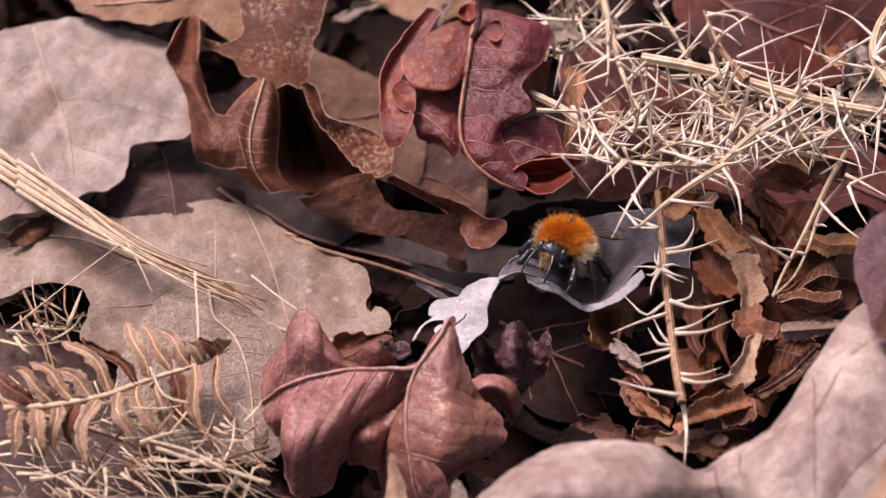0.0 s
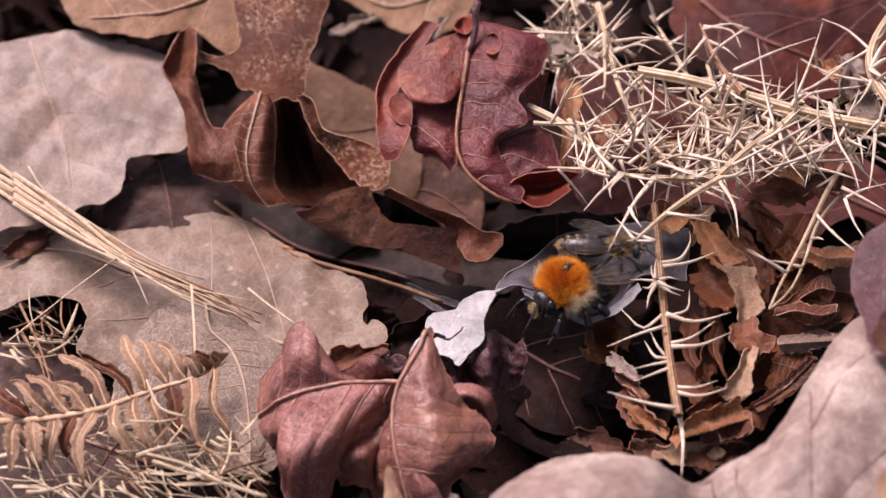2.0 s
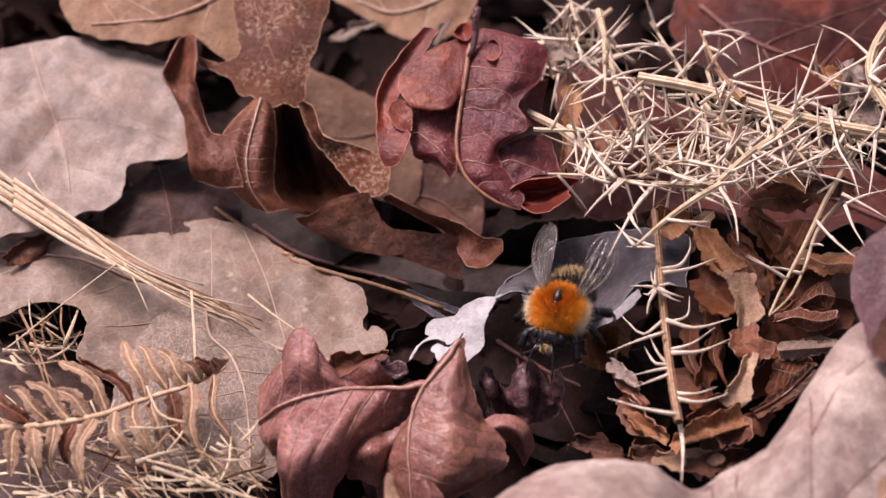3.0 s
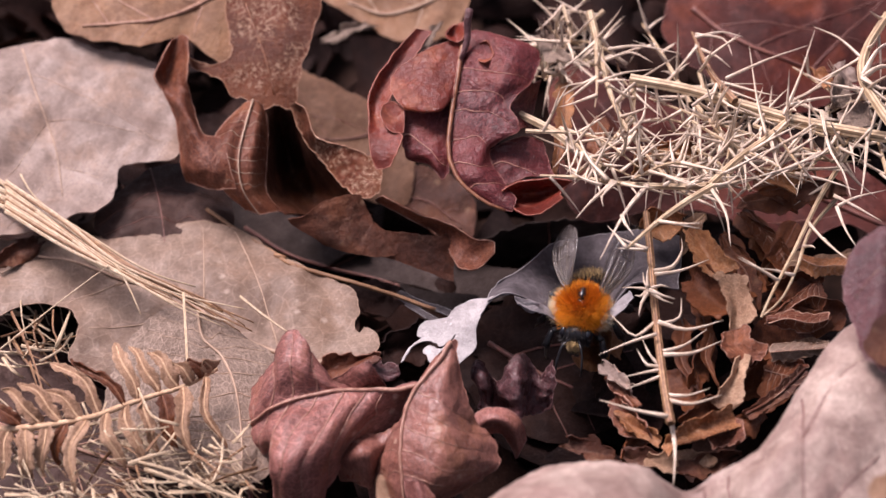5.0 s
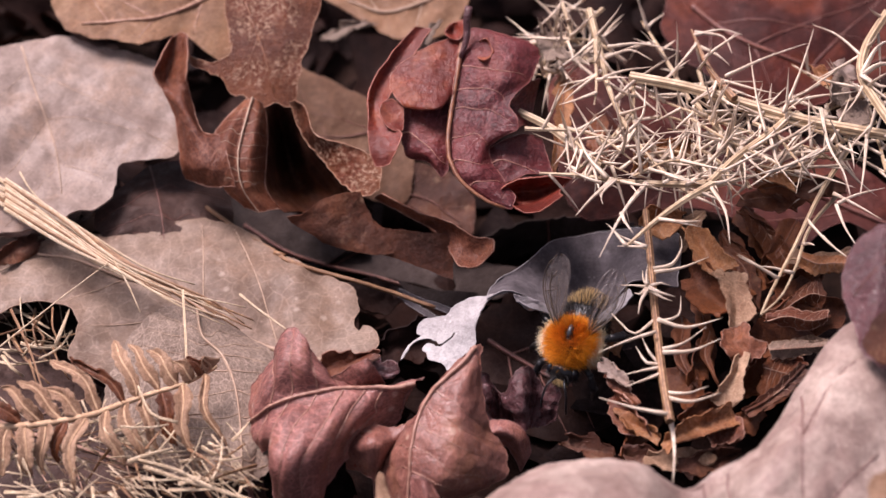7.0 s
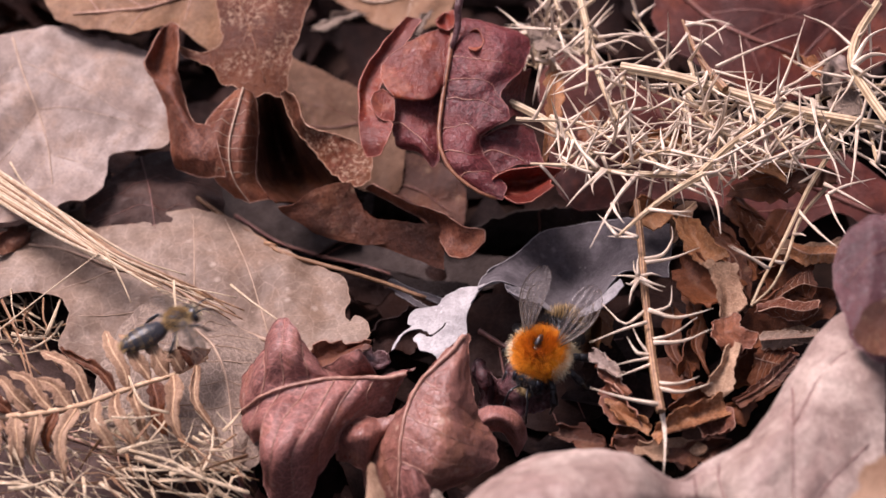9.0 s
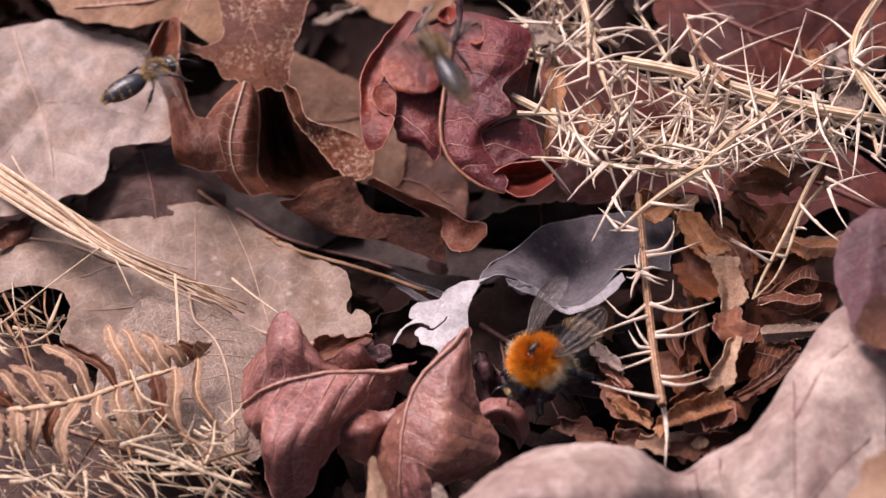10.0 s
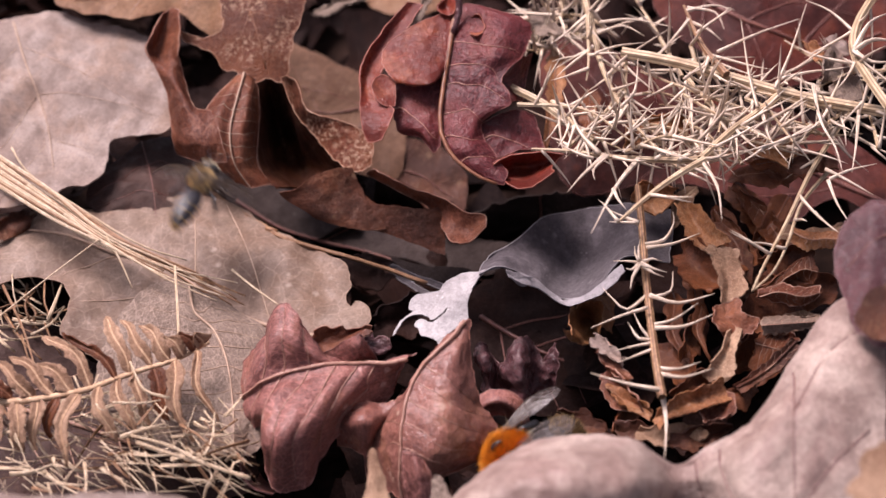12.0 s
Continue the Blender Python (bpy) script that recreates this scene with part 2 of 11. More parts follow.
VEIN_TAN = plain_material("leaf_vein_tan", (0.47, 0.335, 0.24), (0.34, 0.22, 0.15), size=0.7)
VEIN_RED = plain_material("leaf_vein_red", (0.23, 0.09, 0.062), (0.13, 0.05, 0.04), size=0.7, rough=0.45)
VEIN_ROSE = plain_material("leaf_vein_rose", (0.50, 0.27, 0.20), (0.30, 0.13, 0.09), size=0.7, rough=0.45)
VEIN_PLUM = plain_material("leaf_vein_plum", (0.25, 0.135, 0.115), (0.14, 0.07, 0.06), size=0.7)
VEIN_GREY = plain_material("leaf_vein_grey", (0.4, 0.36, 0.36), (0.25, 0.22, 0.22), size=0.7)
RIB_RUST = plain_material("leaf_rib_rust", (0.30, 0.13, 0.06), (0.16, 0.06, 0.035), size=0.7, rough=0.4)
SOIL = plain_material("soil", (0.050, 0.027, 0.020), (0.016, 0.009, 0.007), size=2.0, rough=0.95, bump=0.8, spec=0.1)


# paler colours for added edge tubes, imitating light caught by cut edges
LIT_EDGES = {m.name: plain_material("lit_edge_of_" + m.name, light, dark, size=0.8, rough=0.5) for m, light, dark in (
    (BROWN, (0.54, 0.32, 0.23), (0.2, 0.08, 0.05)), (DARK_RED, (0.30, 0.10, 0.075), (0.13, 0.04, 0.032)), (RED_GLOW, (0.46, 0.18, 0.12), (0.24, 0.075, 0.052)), (PURPLE, (0.40, 0.19, 0.155), (0.19, 0.08, 0.068)),
    (RUSSET, (0.46, 0.22, 0.15), (0.24, 0.095, 0.07)), (GREY, (0.36, 0.33, 0.33), (0.2, 0.18, 0.18)), (MOTTLED, (0.60, 0.40, 0.28), (0.32, 0.14, 0.075)),
    (TAN, (0.46, 0.31, 0.22), (0.26, 0.155, 0.10)), (WINE, (0.34, 0.19, 0.18), (0.10, 0.045, 0.045)), (DUSK_RED, (0.2, 0.06, 0.045), (0.09, 0.028, 0.022)))}


# ---- builders ----
def part(name, bm, material, parent=None, label="", smooth=True, kind=""):
    for e in bm.edges:
        e.smooth = not e.is_boundary
    me = bpy.data.meshes.new(name)
    bm.to_mesh(me)
    bm.free()
    for p in me.polygons:
        p.use_smooth = smooth
    me.materials.append(material)
    ob = new(name, me)
    ob.parent = parent
    return tagged(ob, label, kind=kind)


def thing(name, at, label, category, group="", kind=""):
    ob = new(name)
    ob.empty_display_size = 0.004
    ob.location = Vector(at) * MM
    return tagged(ob, label, category, group, kind)


def spline(points, step):
    """Catmull-Rom through points (numpy), sampled about every step mm."""
    p = np.asarray(points, float)
    p = np.vstack([2 * p[0] - p[1], p, 2 * p[-1] - p[-2]])
    out = []
    for i in range(1, len(p) - 2):
        n = max(1, int(np.linalg.norm(p[i + 1] - p[i]) / step))
        for k in range(n):
            t = k / n
            out.append(0.5 * (2 * p[i] + (p[i + 1] - p[i - 1]) * t + (2 * p[i - 1] - 5 * p[i] + 4 * p[i + 1] - p[i + 2]) * t * t
                              + (3 * p[i] - 3 * p[i + 1] + p[i + 2] - p[i - 1]) * t ** 3))
    out.append(p[-2])
    return np.array(out)


def tube(bm, points, r0, r1, sides=6, ridge=0.0, cap=True, flat=1.0, roll=0.0):
    """A tapered stalk through points (mm), with lengthwise ridges."""
    p = [Vector(q) for q in points]
    stripe = bm.verts.layers.float.get("stripe") or bm.verts.layers.float.new("stripe")
    rings, side = [], None
    for i, q in enumerate(p):
        along = (p[min(i + 1, len(p) - 1)] - p[max(i - 1, 0)]).normalized()
        if side is None:
            side = along.orthogonal().normalized()
            side.rotate(Matrix.Rotation(roll, 3, along))
        side = (side - along * side.dot(along)).normalized()
        up = along.cross(side)
        r = r0 + (r1 - r0) * i / (len(p) - 1)
        rings.append([bm.verts.new((q + (side * math.cos(a) + up * (flat * math.sin(a))) * r * (1 + ridge * (k % 2))) * MM)
                      for k, a in ((k, 2 * math.pi * k / sides) for k in range(sides))])
        for k, v in enumerate(rings[-1]):
            v[stripe] = 1.0 if k % 2 == 0 else 0.0
    for a, b in zip(rings, rings[1:]):
        for k in range(sides):
            bm.faces.new((a[k], a[(k + 1) % sides], b[(k + 1) % sides], b[k]))
    if cap:
        bm.faces.new(rings[0][::-1])
        bm.faces.new(rings[-1])
    return bm


def stalk(name, points, r0, r1, material, parent=None, label="", sides=6, step=1.0, ridge=0.0):
    return part(name, tube(bmesh.new(), spline(points, step), r0, r1, sides, ridge), material, parent, label, smooth=ridge == 0)


def stalk_thing(name, points, r0, r1, material, label, category="twig"):
    """A bare stick lying loose, a little knotty."""
    at = np.mean(np.asarray(points, float), 0)
    ob = thing(name, at, label, category)
    p = spline([np.asarray(q) - at for q in points], 0.8)
    bm = tube(bmesh.new(), p, r0, r1, 10, 0.15)
    for v in bm.verts:
        v.co += noise.noise_vector(v.co / MM * 0.8) * 0.06 * MM
    part("stick", bm, material, ob)
    k = p[len(p) * 2 // 5]
    part("knot", tube(bmesh.new(), [k + (-0.5, 0.2, 0), k + (0, 0, 0.1), k + (0.6, -0.3, 0.1)], r0 * 1.5, r0 * 1.2, 8), material, ob)
    return ob


def inside(poly, pts):
    x, y = pts[:, 0], pts[:, 1]
    res = np.zeros(len(pts), bool)
    for (x0, y0), (x1, y1) in zip(poly, np.roll(poly, -1, 0)):
        c = (y0 > y) != (y1 > y)
        res ^= c & (x < (x1 - x0) * (y - y0) / (y1 - y0 + 1e-12) + x0)
    return res


def edge_distance(poly, pts):
    d = np.full(len(pts), 1e9)
    for a, b in zip(poly, np.roll(poly, -1, 0)):
        ab = b - a
        t = np.clip(((pts - a) @ ab) / (ab @ ab + 1e-12), 0, 1)
        d = np.minimum(d, np.linalg.norm(pts - a - t[:, None] * ab, axis=1))
    return d


def surface_height(x, y, slope, bumps, crinkle, seed, creases=()):
    z = slope[0] * x + slope[1] * y
    for ax, ay, bx, by, h, w in creases:
        t = max(0, min(1, ((x - ax) * (bx - ax) + (y - ay) * (by - ay)) / ((bx - ax) ** 2 + (by - ay) ** 2)))
        z += h * math.exp(-math.hypot(x - ax - t * (bx - ax), y - ay - t * (by - ay)) / w)
    for bx, by, h, r in bumps:
        z += h * math.exp(-((x - bx) ** 2 + (y - by) ** 2) / (r * r))
    if crinkle:
        z += crinkle * noise.fractal(Vector((x * 0.16 + seed, y * 0.16, seed)), 0.8, 2.1, 4)
        z -= 0.45 * crinkle * abs(noise.noise(Vector((x * 0.33, y * 0.33, seed + 7))))
    return z


def thick(ob, mm=0.14):
    s = ob.modifiers.new("thickness", "SOLIDIFY")
    s.thickness, s.offset = mm * MM, -1
    return ob


def oak_leaf(name, at, outline, material, label, slope=(0, 0), bumps=(), crinkle=0.4, ragged=0.25, curl=(0, 2), midrib=(),
             veins=0, vein_material=VEIN, rib=0.35, seed=1, step=0.62, angle=48, group="fallen leaves", lean=0.5, category="leaf", creases=(), quilt=0.28, holder=None):
    """A fallen leaf over an outline (mm, about its place): the blade lies on a sloping, bulging, crinkled surface, its edge
    curls by curl = (height, width); midrib and side veins stand proud."""
    ob = None if holder else thing(name, at, label, category, group)
    edge = spline(list(outline) + [outline[0]], step * 0.7)[:-1]
    mid = edge.mean(0)
    for i, q in enumerate(edge):
        k = noise.fractal(Vector((q[0] * 0.6, q[1] * 0.6, seed * 3.7)), 0.7, 2.2, 4)
        d = (q - mid) / (np.linalg.norm(q - mid) + 1e-9)
        edge[i] = q + d * k * ragged
    lo, hi = edge.min(0), edge.max(0)
    gx, gy = np.meshgrid(np.arange(lo[0], hi[0], step), np.arange(lo[1], hi[1], step * 0.87))
    gx = gx + (np.arange(gx.shape[0])[:, None] % 2) * step / 2
    pts = np.column_stack([gx.ravel(), gy.ravel()])
    pts = pts[inside(edge, pts)]
    pts = pts[edge_distance(edge, pts) > step * 0.45]
    n = len(edge)
    verts, _, faces = mathutils_delaunay([Vector(q) for q in np.vstack([edge, pts])], [(i, (i + 1) % n) for i in range(n)])
    flat = np.array([tuple(v) for v in verts])
    far = edge_distance(edge, flat)

    spine_line = spline(midrib, 0.6) if len(midrib) > 1 else None
    gap = 0.6 * len(spine_line) / (veins / 2 + 0.3) if spine_line is not None and veins else 5.0

    def top(x, y):
        z = surface_height(x, y, slope, bumps, crinkle, seed, creases)
        if spine_line is not None and quilt:
            d2 = ((spine_line - (x, y)) ** 2).sum(1)
            i = int(d2.argmin())
            d = math.sqrt(d2[i])
            beat = ((0.6 * i - 0.85 * d) / gap - 0.6 + 0.1 * noise.noise(Vector((x * 0.2, y * 0.2, seed)))) % 1
            z += quilt * ((1 - abs(2 * beat - 1)) ** 0.6 - math.exp(-d / 1.2))
        return z
    bm = marked()
    vs = [bm.verts.new((x * MM, y * MM, (top(x, y) + curl[0] * math.exp(-(d / curl[1]) ** 1.5)) * MM)) for (x, y), d in zip(flat, far)]
    mark(bm, vs, [(x, y) for x, y in flat])
    for f in faces:
        try:
            bm.faces.new([vs[i] for i in f])
        except ValueError:
            pass
    bmesh.ops.recalc_face_normals(bm, faces=bm.faces)
    bm.normal_update()
    if sum(f.normal.z for f in bm.faces) < 0:
        bmesh.ops.reverse_faces(bm, faces=bm.faces)
    if holder:
        ob = thick(part(name, bm, material, holder, label))
        ob.location = Vector(at) * MM - holder.location
    else:
        thick(part("blade", bm, material, ob))
    rim = [(x, y, top(x, y) + curl[0]) for x, y in np.vstack([edge, edge[:1]])]
    # thin pale tube round the outline paints the edge highlight
    if material.name in LIT_EDGES:
        part("margin", tube(bmesh.new(), rim, 0.04, 0.04, 5, cap=False), LIT_EDGES[material.name], ob)
    if len(midrib) > 1:
        path = spline(midrib, 0.6)

        def lift(q, h):
            d = edge_distance(edge, np.array([q]))[0]
            return (q[0], q[1], top(*q) + h + curl[0] * math.exp(-(d / curl[1]) ** 1.5))
        ridge_line = np.array([lift(q, 0) for q in path])
        for _ in range(6):
            ridge_line[1:-1, 2] = (ridge_line[:-2, 2] + 2 * ridge_line[1:-1, 2] + ridge_line[2:, 2]) / 4
        ridge_line[:, 2] += 0.2
        part("midrib", tube(bmesh.new(), ridge_line, rib * 0.8, rib * 0.35, 8), vein_material, ob)
        for k in range(veins):
            s = (k // 2 + 0.6) / (veins / 2 + 0.3)
            i = min(len(path) - 2, int(s * len(path)))
            along = path[i + 1] - path[i]
            along /= np.linalg.norm(along) + 1e-9
            turn = radians(angle + 8 * math.sin(seed + 2.3 * k)) * (1 if k % 2 else -1)
            d = np.array([along[0] * math.cos(turn) - along[1] * math.sin(turn), along[0] * math.sin(turn) + along[1] * math.cos(turn)])
            q, line = path[i].copy(), []
            for _ in range(80):
                line.append(q.copy())
                d = d + along * 0.012 * lean
                d /= np.linalg.norm(d)
                q = q + d * 0.5
                if not inside(edge, np.array([q]))[0]:
                    break
            if len(line) > 5:
                vl = np.array([lift(q, 0.02) for q in line[:-1]])
                for _ in range(2):
                    vl[1:-1, 2] = (vl[:-2, 2] + 2 * vl[1:-1, 2] + vl[2:, 2]) / 4
                part("side_vein", tube(bmesh.new(), vl, rib * 0.32, rib * 0.12, 6), vein_material, ob)
    return ob


def mathutils_delaunay(points, edges):
    v, e, f, *_ = delaunay_2d_cdt(points, edges, [], 1, 1e-5)
    return v, e, f


def net_surface(net, nu, nv):
    """A smooth sheet through a small net of control points: rows of equal length."""
    net = np.asarray(net, float)

    def along(p, n):
        q = np.concatenate([[2 * p[0] - p[1]], p, [2 * p[-1] - p[-2]]])
        out = []
        for s in np.linspace(0, len(p) - 1, n):
            i = min(int(s), len(p) - 2)
            t = s - i
            a, b, c, d = q[i:i + 4]
            out.append(0.5 * (2 * b + (c - a) * t + (2 * a - 5 * b + 4 * c - d) * t * t + (3 * b - 3 * c + d - a) * t ** 3))
        return np.array(out)
    rows = along(net, nu)
    return np.array([along(r, nv) for r in rows])


SLANT = 0.9


def chain_distance(u, v, line):
    best = 9
    for (a, b), (c, d) in zip(line, line[1:]):
        t = max(0, min(1, ((u - a) * (c - a) + (v - b) * (d - b)) / ((c - a) ** 2 + (d - b) ** 2)))
        best = min(best, math.hypot(u - a - t * (c - a), v - b - t * (d - b)))
    return best


def curled_sheet(name, net, material, parent, nu=30, nv=24, ragged=0.2, crinkle=0.3, seed=1, label="", thickness=0.14, vein=None,
                 vein_material=VEIN, vein_r=0.3, side_veins=0, quilt=0.2, lines=()):
    """A curled piece of leaf through a net of control points; vein: the net column along which a rib runs (0 to 1)."""
    g = net_surface(net, nu, nv)
    for i in range(nu):
        for j in range(nv):
            q = Vector(g[i, j])
            rim = min(i, j, nu - 1 - i, nv - 1 - j)
            k = noise.noise_vector(q * 0.35 + Vector((seed, 0, 0))) * crinkle + noise.noise_vector(q * 0.95 + Vector((0, 0, seed))) * crinkle * 0.35
            if rim == 0:
                k += noise.noise_vector(q * 1.3 + Vector((0, seed, 0))) * ragged + noise.noise_vector(q * 3.1) * ragged * 0.5
            g[i, j] += np.array(k)
    lift = np.cross(np.gradient(g, axis=0), np.gradient(g, axis=1))
    lift /= np.linalg.norm(lift, axis=2, keepdims=True) + 1e-9
    if (lift @ np.array((0, -0.7, 0.7))).sum() < 0:
        lift = -lift
    c = None if vein is None else vein * (nv - 1)
    gap = (nu - 2) / (side_veins / 2 + 0.8) if side_veins else nu / 3
    for i in range(nu):
        for j in range(nv):
            q = Vector(g[i, j]) + Vector((seed * 3.1, 0, 0))
            h = crinkle * 0.5 * (0.5 - abs(noise.noise(q * 0.3)) * 2) + crinkle * 0.16 * noise.noise(q * 1.3)
            soft_quilt = quilt if c is not None else 0.25 * quilt
            away = abs(j - (c if c is not None else nv / 2 + 3 * math.sin(seed)))
            beat = ((i - SLANT * away * nu / nv) / gap - 0.5 + 0.12 * noise.noise(q * 0.25)) % 1
            h += soft_quilt * (1 - abs(2 * beat - 1)) ** 0.6 + (-quilt * math.exp(-away / (nv * 0.05)) if c is not None else 0)
            for line in lines:
                h -= 0.35 * math.exp(-chain_distance(i / (nu - 1), j / (nv - 1), line) / 0.035)
            g[i, j] += lift[i, j] * h
    bm = bmesh.new()
    vs = [[bm.verts.new(g[i, j] * MM) for j in range(nv)] for i in range(nu)]
    for i in range(nu - 1):
        for j in range(nv - 1):
            bm.faces.new((vs[i][j], vs[i][j + 1], vs[i + 1][j + 1], vs[i + 1][j]))
    if sum(f.normal.dot(Vector((0, -0.7, 0.7))) for f in bm.faces) < 0:
        bmesh.ops.reverse_faces(bm, faces=bm.faces)
    bm.normal_update()
    ups = [[np.array(vs[i][j].normal) for j in range(nv)] for i in range(nu)]
    ups = np.array(ups)
    ob = thick(part(name, bm, material, parent, label), thickness)
    loop = [g[0, j] for j in range(nv)] + [g[i, -1] for i in range(1, nu)] + [g[-1, j] for j in range(nv - 2, -1, -1)] + [g[i, 0] for i in range(nu - 2, 0, -1)]
    # pale tube added so that the sheet's edge looks lit
    if material.name in LIT_EDGES:
        part("margin", tube(bmesh.new(), loop, 0.07, 0.07, 5), LIT_EDGES[material.name], ob)

    def on(u, v, h):
        i, j = min(int(u), nu - 2), min(int(v), nv - 2)
        a, b = u - i, v - j
        w = ((i, j, (1 - a) * (1 - b)), (i + 1, j, a * (1 - b)), (i, j + 1, (1 - a) * b), (i + 1, j + 1, a * b))
        return sum((g[p, q] + h * ups[p, q]) * k for p, q, k in w)
    for line in lines:
        p = [on(u * (nu - 1) * 0.999, v * (nv - 1) * 0.999, 0.04) for u, v in spline(line, 0.04)]
        part("side_vein", tube(bmesh.new(), p, 0.13, 0.05, 6), vein_material, ob)
    if vein is not None:
        part("midrib", tube(bmesh.new(), [on(u, c, 0.06) for u in np.linspace(0.5, nu - 1.5, nu)], vein_r, vein_r * 0.5, 8), vein_material, ob)
        for k in range(side_veins):
            u0 = (k // 2 + 0.5) * gap
            way = 1 if k % 2 else -1
            line = []
            for n in range(60):
                u, v = u0 + n * 0.022 * nu * SLANT, c + way * n * 0.022 * nv
                if not 0 <= v <= nv - 1 or u >= nu - 1:
                    break
                line.append(on(u, v, 0.05))
            if len(line) > 5:
                part("side_vein", tube(bmesh.new(), line, vein_r * 0.46, vein_r * 0.18, 6), vein_material, ob)
    return ob


def marked():
    bm = bmesh.new()
    for word in ("along", "across"):
        bm.verts.layers.float.new(word)
    return bm


def mark(bm, verts, spots):
    """Notes on each corner how far, in mm, it lies along the leaf and away from the rib: the fine veins follow this."""
    a, b = bm.verts.layers.float["along"], bm.verts.layers.float["across"]
    for v, (p, q) in zip(verts, spots):
        v[a], v[b] = p, q


def blade(name, parent, material, left=(), rib=(), right=(), label="", nu=40, nv=30, seed=1, crinkle=0.25, ragged=0.1, quilt=0.0, ribs=(), fan=0.4,
          rib_r=0.0, vein_material=VEIN, vein_r=0.085, lines=(), thickness=0.14):
    """A leaf, or a lobe of one, through a net of control points. The rows run across it and follow its side veins: the points left of the
    rib, the rib's own, those right of it. ribs: the rows, counted from 0, along which side veins run; fan bends them towards the tip."""
    rows = max(len(left), len(right))
    net = [[*(left[i] if left else ()), *((rib[i],) if rib else ()), *right[i]] for i in range(rows)]
    g = net_surface(net, nu, nv)
    c = (len(left[0]) if left else 0) / (len(net[0]) - 1) * (nv - 1) if rib else 0.0
    out = np.zeros_like(g)
    for side, inner in ((0, 1), (-1, -2)):
        out[side] += g[side] - g[inner]
        out[:, side] += g[:, side] - g[:, inner]
    out /= np.linalg.norm(out, axis=2, keepdims=True) + 1e-9
    up = np.cross(np.gradient(g, axis=0), np.gradient(g, axis=1))
    up /= np.linalg.norm(up, axis=2, keepdims=True) + 1e-9
    if (up @ np.array((0, -0.7, 0.7))).sum() < 0:
        up = -up
    at_rows = [r / (rows - 1) * (nu - 1) for r in ribs]
    unit = (nu - 1) / (rows - 1)
    flat = g.copy()
    length, width = (np.linalg.norm(np.diff(line, axis=0), axis=1).sum() for line in (g[:, int(c)], g[nu // 2]))
    for i in range(nu):
        for j in range(nv):
            q = Vector(flat[i, j]) + Vector((seed * 3.1, seed * 1.7, 0))
            h = crinkle * (noise.noise(q * 0.22) + 0.5 * (0.4 - abs(noise.noise(q * 0.45))) + 0.25 * noise.noise(q * 1.1) + 0.4 * (0.35 - abs(noise.noise(q * 0.8 + Vector((9, 0, 0))))))
            away = abs(j - c) / (nv - 1)
            if quilt and at_rows:
                bent = i - fan * unit * 4 * away * away
                d = min(abs(bent - r) for r in at_rows) / unit
                h += quilt * (min(1, d * 2.2) ** 0.7 - 0.5) * min(1, away * 8)
            for line in lines:
                h -= 0.3 * math.exp(-chain_distance(i / (nu - 1), j / (nv - 1), line) / 0.02)
            if rib and rib_r:
                h += 0.35 * math.exp(-away * nv / 2.5)
            k = ragged * (noise.noise(q * 0.9) + 0.7 * noise.noise(q * 2.3) + 0.4 * noise.noise(q * 5.0))
            g[i, j] = flat[i, j] + up[i, j] * h + out[i, j] * k
    bm = marked()
    vs = [[bm.verts.new(g[i, j] * MM) for j in range(nv)] for i in range(nu)]
    mark(bm, [v for row in vs for v in row], [(i * length / (nu - 1), abs(j - c) * width / (nv - 1)) for i in range(nu) for j in range(nv)])
    for i in range(nu - 1):
        for j in range(nv - 1):
            bm.faces.new((vs[i][j], vs[i][j + 1], vs[i + 1][j + 1], vs[i + 1][j]))
    bm.normal_update()
    if sum(f.normal.dot(Vector((0, -0.7, 0.7))) for f in bm.faces) < 0:
        bmesh.ops.reverse_faces(bm, faces=bm.faces)
    bm.normal_update()
    up = np.array([[np.array(vs[i][j].normal) for j in range(nv)] for i in range(nu)])
    ob = thick(part(name, bm, material, parent, label), thickness)
    rim = [g[0, j] for j in range(nv)] + [g[i, -1] for i in range(1, nu)] + [g[-1, j] for j in range(nv - 2, -1, -1)] + [g[i, 0] for i in range(nu - 2, 0, -1)]
    # edge highlight: a pale tube laid round the blade
    if material.name in LIT_EDGES:
        part("margin", tube(bmesh.new(), rim, 0.05, 0.05, 5), LIT_EDGES[material.name], ob)

    def on(u, v, h):
        u, v = max(0, min(u, nu - 1.001)), max(0, min(v, nv - 1.001))
        i, j = int(u), int(v)
        a, b = u - i, v - j
        w = ((i, j, (1 - a) * (1 - b)), (i + 1, j, a * (1 - b)), (i, j + 1, (1 - a) * b), (i + 1, j + 1, a * b))
        return sum((g[p, q] + h * up[p, q]) * k for p, q, k in w)
    if rib_r:
        part("midrib", tube(bmesh.new(), [on(u, c, 0.08) for u in np.linspace(0.3, nu - 1.3, nu)], rib_r, rib_r * 0.45, 10), vein_material, ob)
    for n, r in enumerate(at_rows):
        for way in (-1, 1):
            end = c if way < 0 else nv - 1 - c
            if end < nv * 0.12:
                continue
            run = []
            for k in range(25):
                s = k / 24 * 0.93
                away = s * end / (nv - 1)
                u = r + fan * unit * 4 * away * away + 0.22 * unit * noise.noise(Vector((s * 3, n * 2.3 + way, seed)))
                if u > nu - 1:
                    break
                run.append(on(u, c + way * s * end, 0.03))
            if len(run) > 6:
                part("side_vein", tube(bmesh.new(), run, vein_r, vein_r * 0.3, 6), vein_material, ob)
    for line in lines:
        run = [on(u * (nu - 1), v * (nv - 1), 0.0) for u, v in spline(line, 0.03)]
        part("side_vein", tube(bmesh.new(), run, 0.13, 0.06, 6), vein_material, ob)
    return ob


